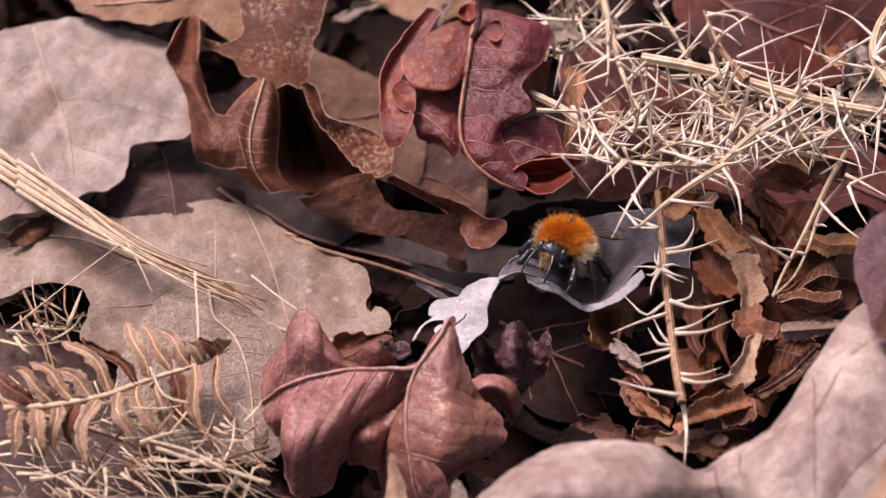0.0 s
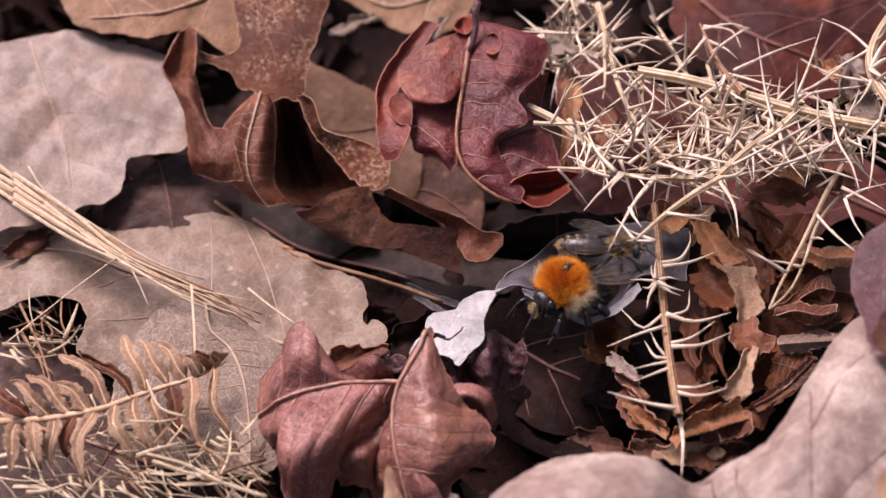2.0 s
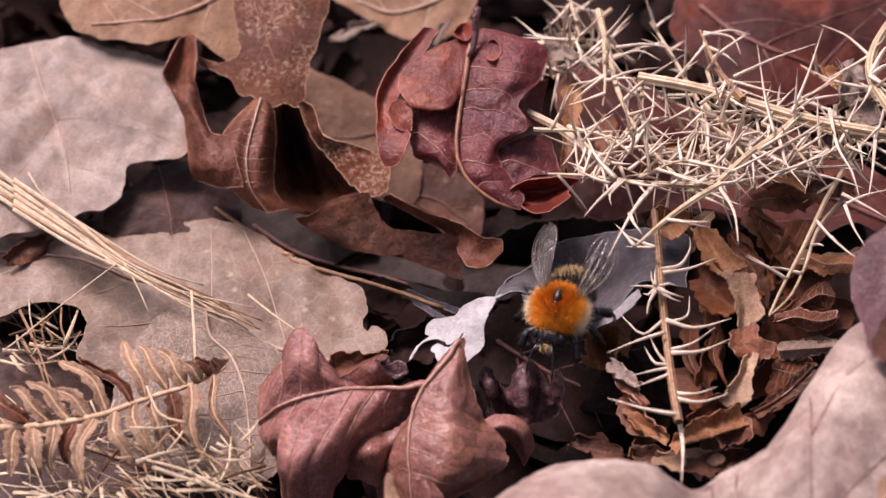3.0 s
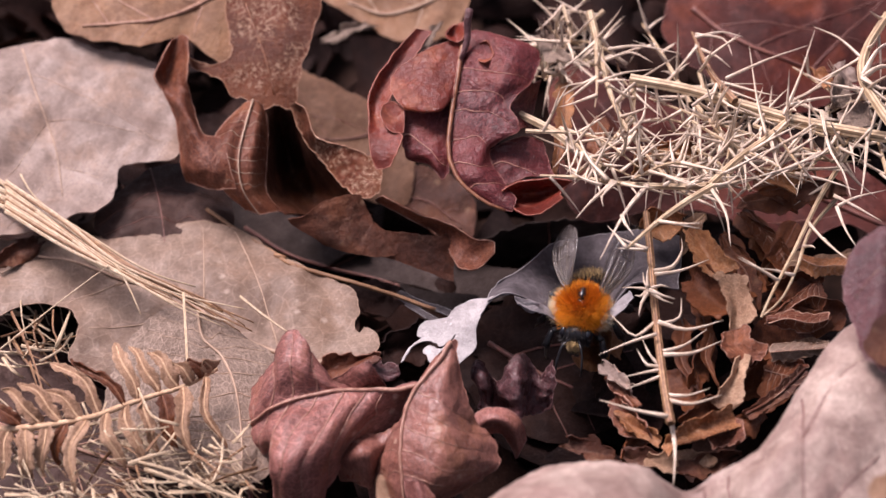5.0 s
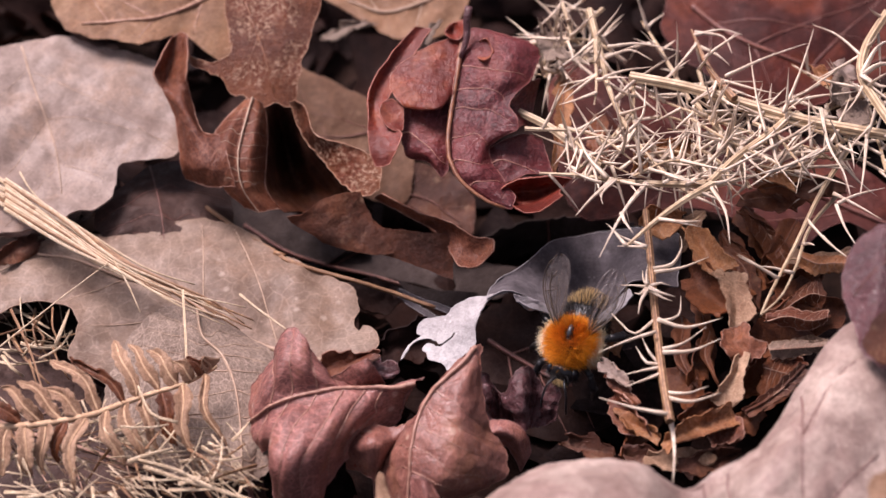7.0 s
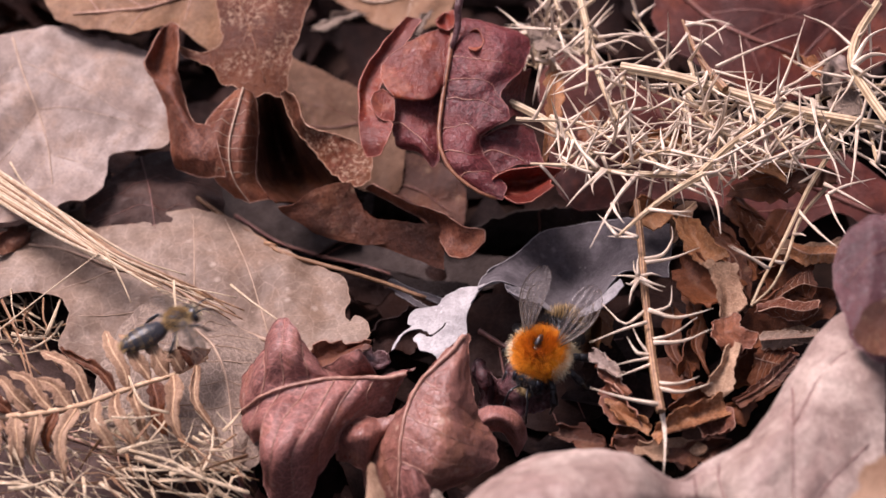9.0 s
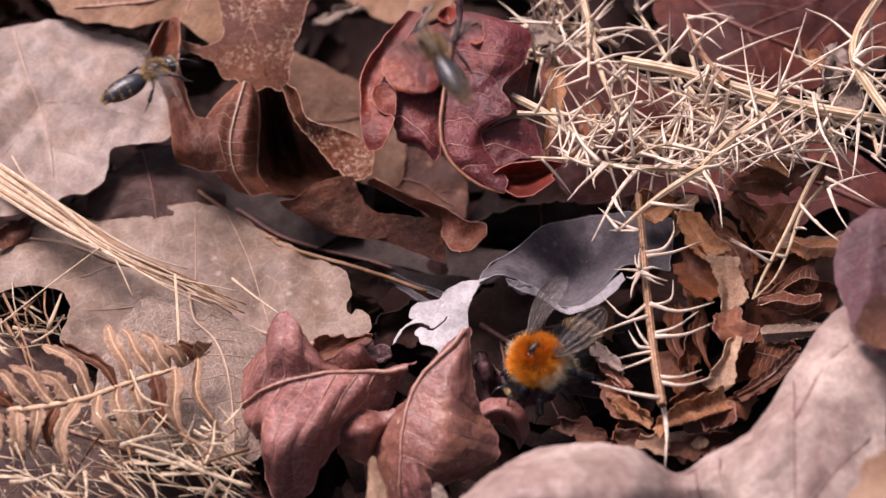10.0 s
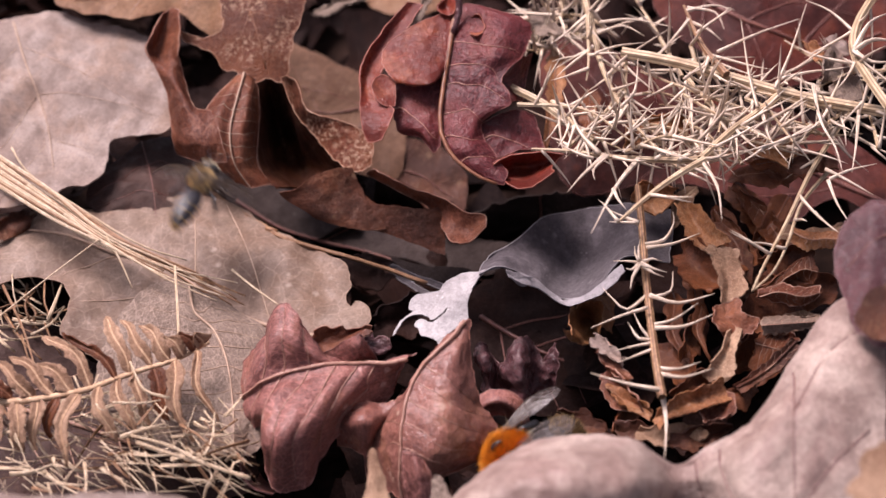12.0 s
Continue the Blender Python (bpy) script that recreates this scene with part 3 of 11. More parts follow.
# ---- ground ----
def build_ground():
    """One sheet of dark soil, finely rolling near the litter and flat out to the horizon."""
    bm = bmesh.new()
    ticks = sorted({s * v for s in (-1, 1) for v in (*range(0, 80, 4), *range(80, 400, 40), 500, 1000, 4000, 20000, 100000, 500000)})
    rows = []
    for y in ticks:
        row = []
        for x in ticks:
            far = min(1, max(abs(x), abs(y)) / 300)
            z = -17 + 2.2 * noise.fractal(Vector((x * 0.06, y * 0.06, 0)), 1, 2, 3) * (1 - far)
            row.append(bm.verts.new((x * MM, y * MM, z * MM)))
        rows.append(row)
    for a, b in zip(rows, rows[1:]):
        for i in range(len(ticks) - 1):
            bm.faces.new((a[i], a[i + 1], b[i + 1], b[i]))
    return tagged(part("ground", bm, SOIL), "dark crumbly soil under the leaf litter", "ground", kind="structure")


build_ground()


def scrap(bm, rng, at, size, lift=1.0):
    """A small crumpled scrap of leaf."""
    n, m = 6, 5
    turn = Euler((rng.uniform(-0.7, 0.7) * lift, rng.uniform(-0.7, 0.7) * lift, rng.uniform(0, 6.3))).to_matrix()
    bend, wide, seed = rng.uniform(-0.5, 0.9), rng.uniform(0.35, 0.8), rng.uniform(0, 99)
    vs = []
    for i in range(n):
        for j in range(m):
            u, v = i / (n - 1) * 2 - 1, j / (m - 1) * 2 - 1
            w = wide * (1 - 0.75 * u * u) * (1 + 0.25 * math.sin(5 * u + seed))
            q = Vector((u, v * w, bend * v * v * w + 0.3 * math.sin(2.5 * u + seed)))
            q += noise.noise_vector(q * 1.5 + Vector((seed, 0, 0))) * 0.22
            vs.append(bm.verts.new((turn @ (q * size) + Vector(at)) * MM))
    for i in range(n - 1):
        for j in range(m - 1):
            a = i * m + j
            bm.faces.new((vs[a], vs[a + 1], vs[a + m + 1], vs[a + m]))


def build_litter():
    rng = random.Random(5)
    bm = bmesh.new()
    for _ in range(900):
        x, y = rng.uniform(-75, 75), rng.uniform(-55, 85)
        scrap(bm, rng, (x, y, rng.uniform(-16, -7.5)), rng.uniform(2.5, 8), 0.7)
    tagged(part("leaf_litter", bm, LITTER_SHADED), "decaying leaf fragments covering the soil, darkened for shade", "leaf litter", kind="stuff")


build_litter()


# ---- fallen leaves, the broad flat ones first ----

oak_leaf("oak_leaf", (-22.1, -6.3, 0.0),
         [(-27.4, 11.4), (-20.8, 10.2), (-14.5, 11.0), (-8.8, 11.9), (-4.2, 12.4), (1.1, 11.0), (4.7, 7.8), (8.8, 5.4), (11.7, 3.4), (12.7, 1.7), (13.0, 0.1), (12.5, -0.9), (12.5, -2.0), (13.1, -2.5), (13.6, -1.8), (14.5, -2.3), (15.0, -3.7), (14.7, -5.0), (13.3, -5.7), (11.1, -5.7), (9.8, -6.5), (7.6, -8.9), (5.6, -13.0), (3.6, -15.7), (-4.1, -14.2), (-9.3, -9.9), (-15.2, -5.7), (-14.8, -1.9), (-15.3, 0.2), (-17.0, 1.2), (-19.8, 1.4), (-25.9, 0.1)],
         TAN, "large tan oak leaf lying flat, weathered and spotted",
         slope=(0.02, 0.05), bumps=[(-3.8, 7.8, 1.5, 6.0), (6.1, 2.7, 1.0, 7.0), (-19.1, 5.8, 1.5, 8.0), (14.1, -4.1, 0.9, 2.5)], midrib=[(9.7, -6.1), (2.4, -3.3), (-5.2, 2.4), (-14.0, 6.1), (-25.9, 9.1)], veins=8, vein_material=VEIN_TAN, rib=0.3, seed=2, quilt=0.4)


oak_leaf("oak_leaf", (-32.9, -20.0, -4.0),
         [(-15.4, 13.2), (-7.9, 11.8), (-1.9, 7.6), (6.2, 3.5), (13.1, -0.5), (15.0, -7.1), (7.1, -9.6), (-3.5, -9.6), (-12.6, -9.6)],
         UMBER_SHADED, "brown leaf mostly covered by dry grass",
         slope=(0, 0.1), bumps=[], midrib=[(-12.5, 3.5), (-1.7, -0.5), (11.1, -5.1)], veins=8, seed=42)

oak_leaf("oak_leaf", (-37.7, 13.8, 6.0),
         [(-14.1, 10.9), (-9.5, 12.7), (-6.9, 13.5), (-3.6, 13.6), (-0.4, 12.1), (3.3, 11.1), (7.0, 9.8), (9.1, 5.2), (9.5, 0.8), (9.4, -2.4), (6.4, -2.9), (3.9, -3.1), (3.3, -3.9), (3.5, -5.6), (2.9, -7.4), (1.6, -8.8), (-0.5, -9.3), (-2.3, -10.5), (-4.5, -11.0), (-7.0, -11.7), (-11.5, -11.5)],
         PINK_TAN, "pale pinkish tan oak leaf with a lobed edge",
         slope=(0.0, 0.15), bumps=[(-4.7, -0.8, -0.8, 5.0), (3.3, -5.8, -0.8, 4.0), (0.2, 5.6, 0.8, 8.0), (-6.3, -8.3, -1.0, 5.0)], midrib=[(-8.0, 12.3), (-6.2, 6.8), (-4.5, 2.9), (-3.2, -0.9), (-2.2, -6.0)], veins=6, vein_material=VEIN_TAN, rib=0.12, seed=8, crinkle=0.4, creases=[(-4.5, 2.9, -2.2, -6.0, -0.7, 2.0), (-4.5, 2.9, -8.1, -2.4, -0.6, 2.0)])


stalk_thing("bare_twig", [(-25.2, 8.1, 1.5), (-21.0, 4.4, 1.2), (-18.0, 2.0, 1.2), (-16.3, 0.1, 1.6), (-12.7, -1.1, 1.2), (-9.3, -2.2, 1.0), (-5.9, -2.7, 0.0), (-1.6, -3.9, -1.0)], 0.22, 0.2, STRAW_BROWN, "thin bare brown twig with a knot, lying across leaves")

oak_leaf("oak_leaf", (-32.3, 27.1, 10.0),
         [(-11.6, 6.6), (-9.3, 0.5), (-6.8, -1.3), (-2.4, -3.1), (1.2, -3.2), (4.1, -2.0), (7.1, -4.1), (9.5, -3.9), (9.0, 6.5)],
         GOLD_TAN, "tan brown leaf with a curled-up rim",
         slope=(0, 0.3), bumps=[(0.5, -1.1, 1.5, 6.0)], midrib=[(7.9, 4.3), (0.4, -0.4), (-6.9, 0.0)], veins=6, seed=10)

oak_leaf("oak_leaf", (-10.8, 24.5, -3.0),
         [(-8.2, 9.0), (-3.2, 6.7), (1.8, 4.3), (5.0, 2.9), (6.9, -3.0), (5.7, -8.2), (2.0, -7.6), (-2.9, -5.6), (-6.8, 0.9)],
         SHADE_TAN, "smooth tan leaf deep under curled ones, shade in its colour",
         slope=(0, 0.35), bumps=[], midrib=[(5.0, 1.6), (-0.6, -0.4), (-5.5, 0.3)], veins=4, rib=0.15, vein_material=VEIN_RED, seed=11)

oak_leaf("oak_leaf", (-2.2, 17.0, -6.0),
         [(-6.6, 1.5), (-3.0, 4.3), (2.6, 2.9), (5.0, -1.2), (3.2, -5.1), (-1.1, -2.5)],
         SIENNA, "brown leaf in a hollow between curled leaves",
         slope=(0, 0.3), bumps=[], midrib=[(-5.4, 0.9), (-0.5, 0.2), (3.2, -2.5)], veins=4, rib=0.15, vein_material=VEIN_RED, seed=12)

oak_leaf("oak_leaf", (-6.8, 37.4, 4.0),
         [(-8.5, 2.4), (-4.7, -0.5), (-2.1, -2.3), (1.6, -4.1), (5.3, -3.7), (7.8, -1.2), (7.8, 4.6), (-7.3, 4.6)],
         GOLD_TAN, "tan leaf, dry and curled",
         slope=(0, 0.3), bumps=[], midrib=[(6.6, 2.4), (0.3, -0.5), (-4.7, 1.0)], veins=4, vein_material=VEIN_TAN, seed=13)

oak_leaf("oak_leaf", (36.8, 30.0, 4.0),
         [(-12.2, 8.0), (-13.7, 1.6), (-9.0, -3.4), (-3.7, -6.7), (1.8, -6.9), (6.8, -4.0), (13.2, -0.7), (16.3, 8.1)],
         DUSK_RED, "dusky red leaf covered by a tangle of spiny twigs",
         slope=(0, 0.45), bumps=[(-3.6, -2.2, 2.0, 8.0)], midrib=[(-10.5, 4.6), (-4.1, -0.9), (3.8, -2.5), (10.8, -0.7)], veins=8, vein_material=VEIN_RED, seed=14)

oak_leaf("oak_leaf", (29.4, 15.4, 0.0),
         [(-19.3, 8.9), (-16.2, 12.9), (-10.2, 10.0), (-1.3, 5.0), (7.7, 3.8), (13.4, 0.5), (19.0, -4.5), (18.5, -10.1), (11.8, -5.8), (5.7, -8.9), (-1.8, -4.6), (-9.5, -4.8), (-16.6, -4.6)],
         DUSK_RED, "dusky red leaf under the spiny twigs",
         slope=(0, 0.35), bumps=[(-10.5, 2.6, 1.5, 6.0)], midrib=[(16.5, -6.4), (7.3, -2.0), (-4.5, 0.8), (-16.4, 4.6)], veins=8, vein_material=VEIN_RED, seed=15)

purple_leaf = thing("purple_oak_leaf", (-12.3, -22.4, 3.2), "purple brown oak leaf with a raised rib, edges rolled under", "leaf", "fallen leaves")

blade("blade", purple_leaf, PURPLE, left=[
     [(9.9, 1.5, 3.8), (9.4, 1.4, 3.8)],
     [(7.9, 1.5, 3.3), (7.4, 1.2, 3.3)],
     [(5.5, 1.7, 2.3), (5.3, 1.4, 2.5)],
     [(4.1, 2.1, 1.8), (4.0, 1.4, 2.4)],
     [(1.7, 2.4, 2.4), (2.1, 1.3, 2.8)],
     [(-0.3, 2.7, 4.8), (0.1, 1.1, 4.4)],
     [(-1.3, 4.0, 6.6), (-1.5, 1.3, 5.7)],
     [(-2.9, 5.6, 6.2), (-3.2, 1.8, 5.6)],
     [(-4.5, 4.7, 3.4), (-4.4, 1.5, 3.6)],
     [(-6.2, 4.4, 0.0), (-5.7, 1.1, 1.0)],
     [(-7.3, 4.7, -2.6), (-6.8, 1.9, -1.2)]], rib=[(9.0, 1.1, 3.8), (6.9, 0.6, 3.6), (5.2, 0.5, 3.3), (3.9, 0.4, 3.3), (2.6, 0.3, 3.3), (0.5, 0.2, 3.2), (-1.6, 0.0, 3.0), (-3.3, -0.1, 2.4), (-4.7, -0.1, 1.4), (-5.8, -0.1, 0.0), (-6.6, 0.8, -1.6)], right=[
     [(8.8, 1.0, 3.3), (8.5, 0.8, 2.8), (8.1, 0.5, 2.3)],
     [(7.2, 0.6, 2.2), (7.4, 0.4, 0.8), (7.3, -0.1, -0.2)],
     [(4.0, -2.1, 2.8), (2.7, -3.6, 1.2), (2.4, -3.9, -1.6)],
     [(2.2, -2.9, 3.4), (1.1, -5.7, 1.8), (1.0, -5.4, -2.8)],
     [(0.7, -4.0, 3.6), (-0.8, -7.6, 2.4), (-0.4, -7.9, -4.0)],
     [(-1.4, -4.2, 3.6), (-2.5, -8.2, 2.4), (-2.7, -8.4, -4.4)],
     [(-3.2, -3.8, 3.2), (-3.8, -7.4, 1.8), (-4.2, -6.6, -3.8)],
     [(-4.4, -2.7, 1.8), (-4.6, -3.6, 0.8), (-4.4, -3.2, -1.2)],
     [(-5.6, -1.3, 0.2), (-5.8, -2.4, -0.4), (-5.4, -2.6, -1.8)],
     [(-6.4, -0.6, -1.2), (-6.6, -0.8, -2.6), (-6.5, -1.0, -4.2)],
     [(-6.8, 0.1, -2.8), (-7.0, -0.3, -4.0), (-7.2, -0.5, -6.2)]], vein_material=VEIN_PALE, nu=120, nv=64, seed=19, rib_r=0.24, vein_r=0.075, ribs=(1.5, 2.6, 4.0, 5.3, 6.6, 7.8), quilt=0.26, crinkle=0.3, ragged=0.22)

blade("upper_lobe", purple_leaf, PURPLE, right=[
     [(0.3, 3.6, 1.4), (1.7, 2.8, 1.4), (3.2, 1.8, 1.8), (4.9, 2.2, 1.6), (6.3, 2.6, 1.4)],
     [(1.9, 3.1, 2.8), (2.8, 2.2, 3.0), (4.2, 1.4, 3.4), (5.2, 2.1, 2.9), (6.1, 2.4, 2.3)],
     [(3.0, 2.6, 4.4), (3.7, 1.7, 4.8), (4.5, 1.2, 5.1), (5.0, 1.7, 4.6), (5.5, 2.0, 4.0)],
     [(3.8, 2.2, 5.1), (4.1, 2.0, 5.6), (4.4, 2.0, 5.8), (4.7, 2.2, 5.4), (5.0, 2.1, 5.0)]], nu=30, nv=34, seed=23, crinkle=0.3, ragged=0.12)

blade("rolled_edge", purple_leaf, PURPLE, right=[
     [(-6.0, -2.3, -2.2), (-6.0, 0.2, -5.2), (-5.8, 3.2, -9.2)],
     [(-6.7, -3.0, -3.2), (-6.6, 0.0, -6.7), (-6.3, 5.2, -13.2)],
     [(-6.9, -4.5, -4.2), (-6.8, -1.2, -7.7), (-6.5, 4.4, -14.2)],
     [(-6.5, -6.1, -5.0), (-6.4, -2.9, -8.2), (-6.1, 2.8, -14.2)],
     [(-5.5, -7.0, -5.6), (-5.5, -4.3, -8.2), (-5.2, 0.4, -13.2)],
     [(-3.8, -7.2, -6.4), (-3.7, -5.5, -8.0), (-3.5, -2.5, -11.2)]], nu=34, nv=18, seed=34)

propped_leaf = thing("propped_oak_leaf", (-1.0, -21.9, 3.2), "russet purple oak leaf propped up, edge crimped", "leaf", "fallen leaves")

blade("blade", propped_leaf, RUSSET, left=[
     [(2.7, 1.9, 7.0)],
     [(1.2, 1.3, 5.8)],
     [(0.1, 0.0, 4.8)],
     [(-1.2, -0.6, 3.4)],
     [(-2.5, -2.0, 2.0)],
     [(-4.0, -2.4, 0.4)],
     [(-5.1, -3.4, -1.0)],
     [(-5.8, -4.5, -2.6)],
     [(-6.1, -4.8, -4.7)],
     [(-5.9, -5.9, -6.2)]], rib=[(3.0, 2.1, 7.0), (2.0, 0.4, 6.5), (0.4, -1.2, 5.7), (-0.8, -2.4, 4.8), (-1.7, -3.7, 4.1), (-2.2, -5.5, 3.4), (-2.5, -7.4, 2.4), (-2.7, -9.1, 1.2), (-2.7, -10.4, -0.4), (-2.3, -11.4, -2.4)], right=[
     [(3.2, 2.3, 7.0), (3.5, 2.5, 6.8)],
     [(2.8, 0.2, 6.6), (3.6, 0.8, 6.0)],
     [(2.0, -2.1, 6.2), (3.7, -0.7, 4.6)],
     [(1.6, -4.1, 5.7), (4.2, -2.8, 3.2)],
     [(1.4, -5.7, 5.1), (4.5, -3.7, 2.0)],
     [(1.4, -7.6, 4.2), (5.4, -4.3, 1.0)],
     [(1.2, -9.5, 3.0), (6.1, -5.5, 0.0)],
     [(0.4, -10.4, 1.4), (5.6, -7.2, -1.0)],
     [(-1.0, -10.6, -0.6), (1.3, -8.8, -1.8)],
     [(-1.0, -11.6, -2.6), (0.2, -10.9, -3.2)]], vein_material=VEIN_PALE, nu=110, nv=60, seed=20, rib_r=0.24, vein_r=0.05, ribs=(2.6, 3.6, 4.6, 5.6, 6.6), fan=0.9, quilt=0.10, crinkle=0.3, ragged=0.28)

blade("side_lobe", propped_leaf, RUSSET, right=[
     [(-8.9, -3.6, -0.8), (-8.5, -3.1, 0.2), (-7.4, -2.6, 0.8), (-6.1, -2.3, 0.9), (-4.7, -2.5, 0.8), (-3.2, -2.6, 1.4)],
     [(-8.9, -4.1, -1.6), (-8.0, -4.8, 0.2), (-6.8, -5.2, 1.2), (-5.7, -5.1, 1.1), (-4.8, -4.1, 0.4), (-3.7, -3.3, 0.6)],
     [(-8.8, -3.6, -3.8), (-7.7, -4.5, -3.0), (-6.8, -5.5, -2.6), (-6.1, -5.6, -3.0), (-5.6, -4.6, -2.4), (-4.7, -3.0, -1.6)]], nu=26, nv=46, seed=21, crinkle=0.25, ragged=0.16)

blade("front_lobe", propped_leaf, PURPLE, right=[
     [(-2.7, -9.2, 1.6), (-1.7, -10.5, 2.8), (-0.9, -10.3, 2.0)],
     [(-2.7, -10.3, 0.6), (-1.4, -11.7, 2.0), (-0.2, -11.2, 1.4)],
     [(-2.5, -11.3, -0.6), (-1.1, -12.5, 0.8), (0.1, -11.8, 0.4)],
     [(-2.1, -12.2, -2.0), (-0.8, -13.2, -0.8), (0.1, -13.0, -1.0)]], nu=34, nv=22, seed=22, crinkle=0.2, ragged=0.12)

red_curls = thing("crumpled_oak_leaf", (0.9, 6.4, 15.0), "dark purplish red oak leaf, folded and crumpled", "leaf", "fallen leaves")

blade("right_half", red_curls, DARK_RED, rib=[(0.5, 10.8, 2.3), (0.0, 8.4, 1.3), (-0.3, 6.3, 0.5), (-0.7, 3.9, -0.4), (-1.0, 1.5, -1.3), (-1.1, -0.6, -2.1), (-1.0, -2.3, -2.8), (-0.5, -3.8, -3.4), (0.7, -5.3, -4.0), (2.8, -6.8, -4.6), (5.0, -7.6, -4.9)], right=[
     [(1.4, 11.1, 2.4), (2.6, 11.0, 2.5), (3.6, 10.8, 2.4)],
     [(2.0, 8.4, 2.1), (4.9, 9.2, 2.5), (7.2, 9.7, 1.7)],
     [(2.0, 5.7, 1.3), (5.1, 6.0, 1.9), (8.0, 8.7, 0.9)],
     [(1.7, 3.8, 0.4), (4.5, 4.1, 1.3), (7.2, 5.8, 0.6)],
     [(0.8, 1.7, -0.8), (3.1, 2.3, -0.1), (5.0, 2.3, 0.3)],
     [(0.6, -0.1, -1.4), (2.8, 0.7, -0.9), (5.9, -0.3, -0.4)],
     [(0.3, -2.3, -2.1), (2.0, -1.5, -1.8), (3.8, -0.7, -1.9)],
     [(0.8, -4.1, -2.7), (1.9, -3.5, -2.4), (2.9, -1.4, -2.9)],
     [(1.7, -5.2, -3.1), (2.5, -4.4, -2.9), (3.4, -2.7, -3.5)],
     [(3.3, -6.3, -3.9), (3.8, -5.4, -3.6), (4.1, -4.1, -3.8)],
     [(5.1, -7.2, -4.7), (5.3, -6.8, -4.5), (5.4, -6.2, -4.4)]], vein_material=VEIN_ROSE, nu=110, nv=50, seed=16, rib_r=0.0, vein_r=0.055, ribs=(1.6, 2.7, 3.6, 5.0, 6.4, 8.0), quilt=0.16, crinkle=0.22, ragged=0.2)

stalk("midrib", [(0.5, 10.7, 2.6), (0.0, 8.0, 1.6), (-0.3, 5.9, 0.8), (-0.7, 3.5, -0.1), (-1.0, 1.2, -1.0), (-1.2, -0.9, -1.8), (-1.1, -2.6, -2.5), (-0.5, -4.2, -3.1), (0.7, -5.7, -3.7), (2.8, -7.2, -4.3), (4.4, -7.8, -4.6)], 0.30, 0.16, RIB_RUST, red_curls, "rust coloured midrib", sides=8)

blade("lower_lobe", red_curls, DARK_RED, right=[
     [(2.5, -0.6, -3.6), (4.5, 0.8, -3.3), (6.5, 1.8, -3.5), (8.2, 1.7, -4.1)],
     [(2.7, -2.1, -4.1), (4.5, -1.3, -3.7), (6.5, -0.8, -3.8), (8.8, -0.6, -4.7)],
     [(3.1, -4.0, -5.2), (5.0, -3.6, -4.8), (7.0, -3.1, -4.4), (9.3, -3.0, -4.8)]], vein_material=VEIN_ROSE, nu=30, nv=36, seed=31, ribs=(1.0,), crinkle=0.35, ragged=0.1)

blade("cupped_lobe", red_curls, RED_GLOW, right=[
     [(4.0, -6.0, -3.6), (5.6, -4.9, -3.4), (7.5, -4.6, -3.3), (9.5, -4.6, -3.2), (10.9, -5.1, -3.2)],
     [(4.5, -5.3, -5.3), (5.9, -3.8, -6.1), (7.6, -3.5, -6.2), (9.0, -3.8, -5.7), (10.4, -4.9, -4.1)],
     [(5.1, -7.0, -5.0), (6.4, -6.1, -5.6), (7.5, -5.9, -5.7), (8.6, -5.9, -5.1), (9.8, -6.1, -4.1)],
     [(5.4, -8.4, -4.1), (6.5, -8.9, -4.1), (7.6, -8.9, -4.0), (8.7, -8.1, -3.9), (10.0, -7.0, -3.6)]], nu=36, nv=40, seed=32, crinkle=0.2, ragged=0.12)

blade("recess_lobe", red_curls, DARK_RED, right=[
     [(7.1, 6.4, -0.3), (7.5, 6.7, -0.5), (8.1, 7.3, -0.8)],
     [(5.7, 4.4, -0.7), (6.7, 5.3, -1.3), (7.8, 6.7, -2.2)],
     [(4.9, 2.9, -0.8), (6.1, 3.8, -1.8), (7.3, 4.5, -3.0)],
     [(5.9, 0.7, -1.3), (6.5, 1.9, -2.3), (7.1, 2.9, -3.3)]], nu=26, nv=18, seed=33, crinkle=0.25, ragged=0.1)

blade("upper_left_lobe", red_curls, RED_GLOW, right=[
     [(-6.2, 7.4, 0.9), (-4.8, 8.0, 1.5), (-3.1, 8.9, 2.1), (-1.4, 9.6, 2.4), (0.1, 10.0, 2.4)],
     [(-7.0, 6.0, 0.4), (-5.1, 6.2, 0.9), (-3.1, 6.6, 1.4), (-1.4, 7.0, 1.5), (-0.2, 7.7, 1.7)],
     [(-6.7, 4.1, 0.0), (-5.0, 3.9, 0.5), (-3.1, 4.0, 0.8), (-1.6, 4.5, 0.9), (-0.5, 5.6, 1.0)],
     [(-5.6, 2.5, -0.2), (-4.2, 1.8, 0.1), (-2.8, 1.4, 0.4), (-1.7, 2.0, 0.3), (-0.8, 3.6, 0.2)],
     [(-5.2, 2.9, -0.6), (-4.1, 2.2, -0.4), (-2.8, 1.9, -0.1), (-1.8, 2.4, -0.2), (-1.1, 3.9, -0.4)]], label="paler translucent red lobe", nu=44, nv=44, seed=34, crinkle=0.25, ragged=0.12)

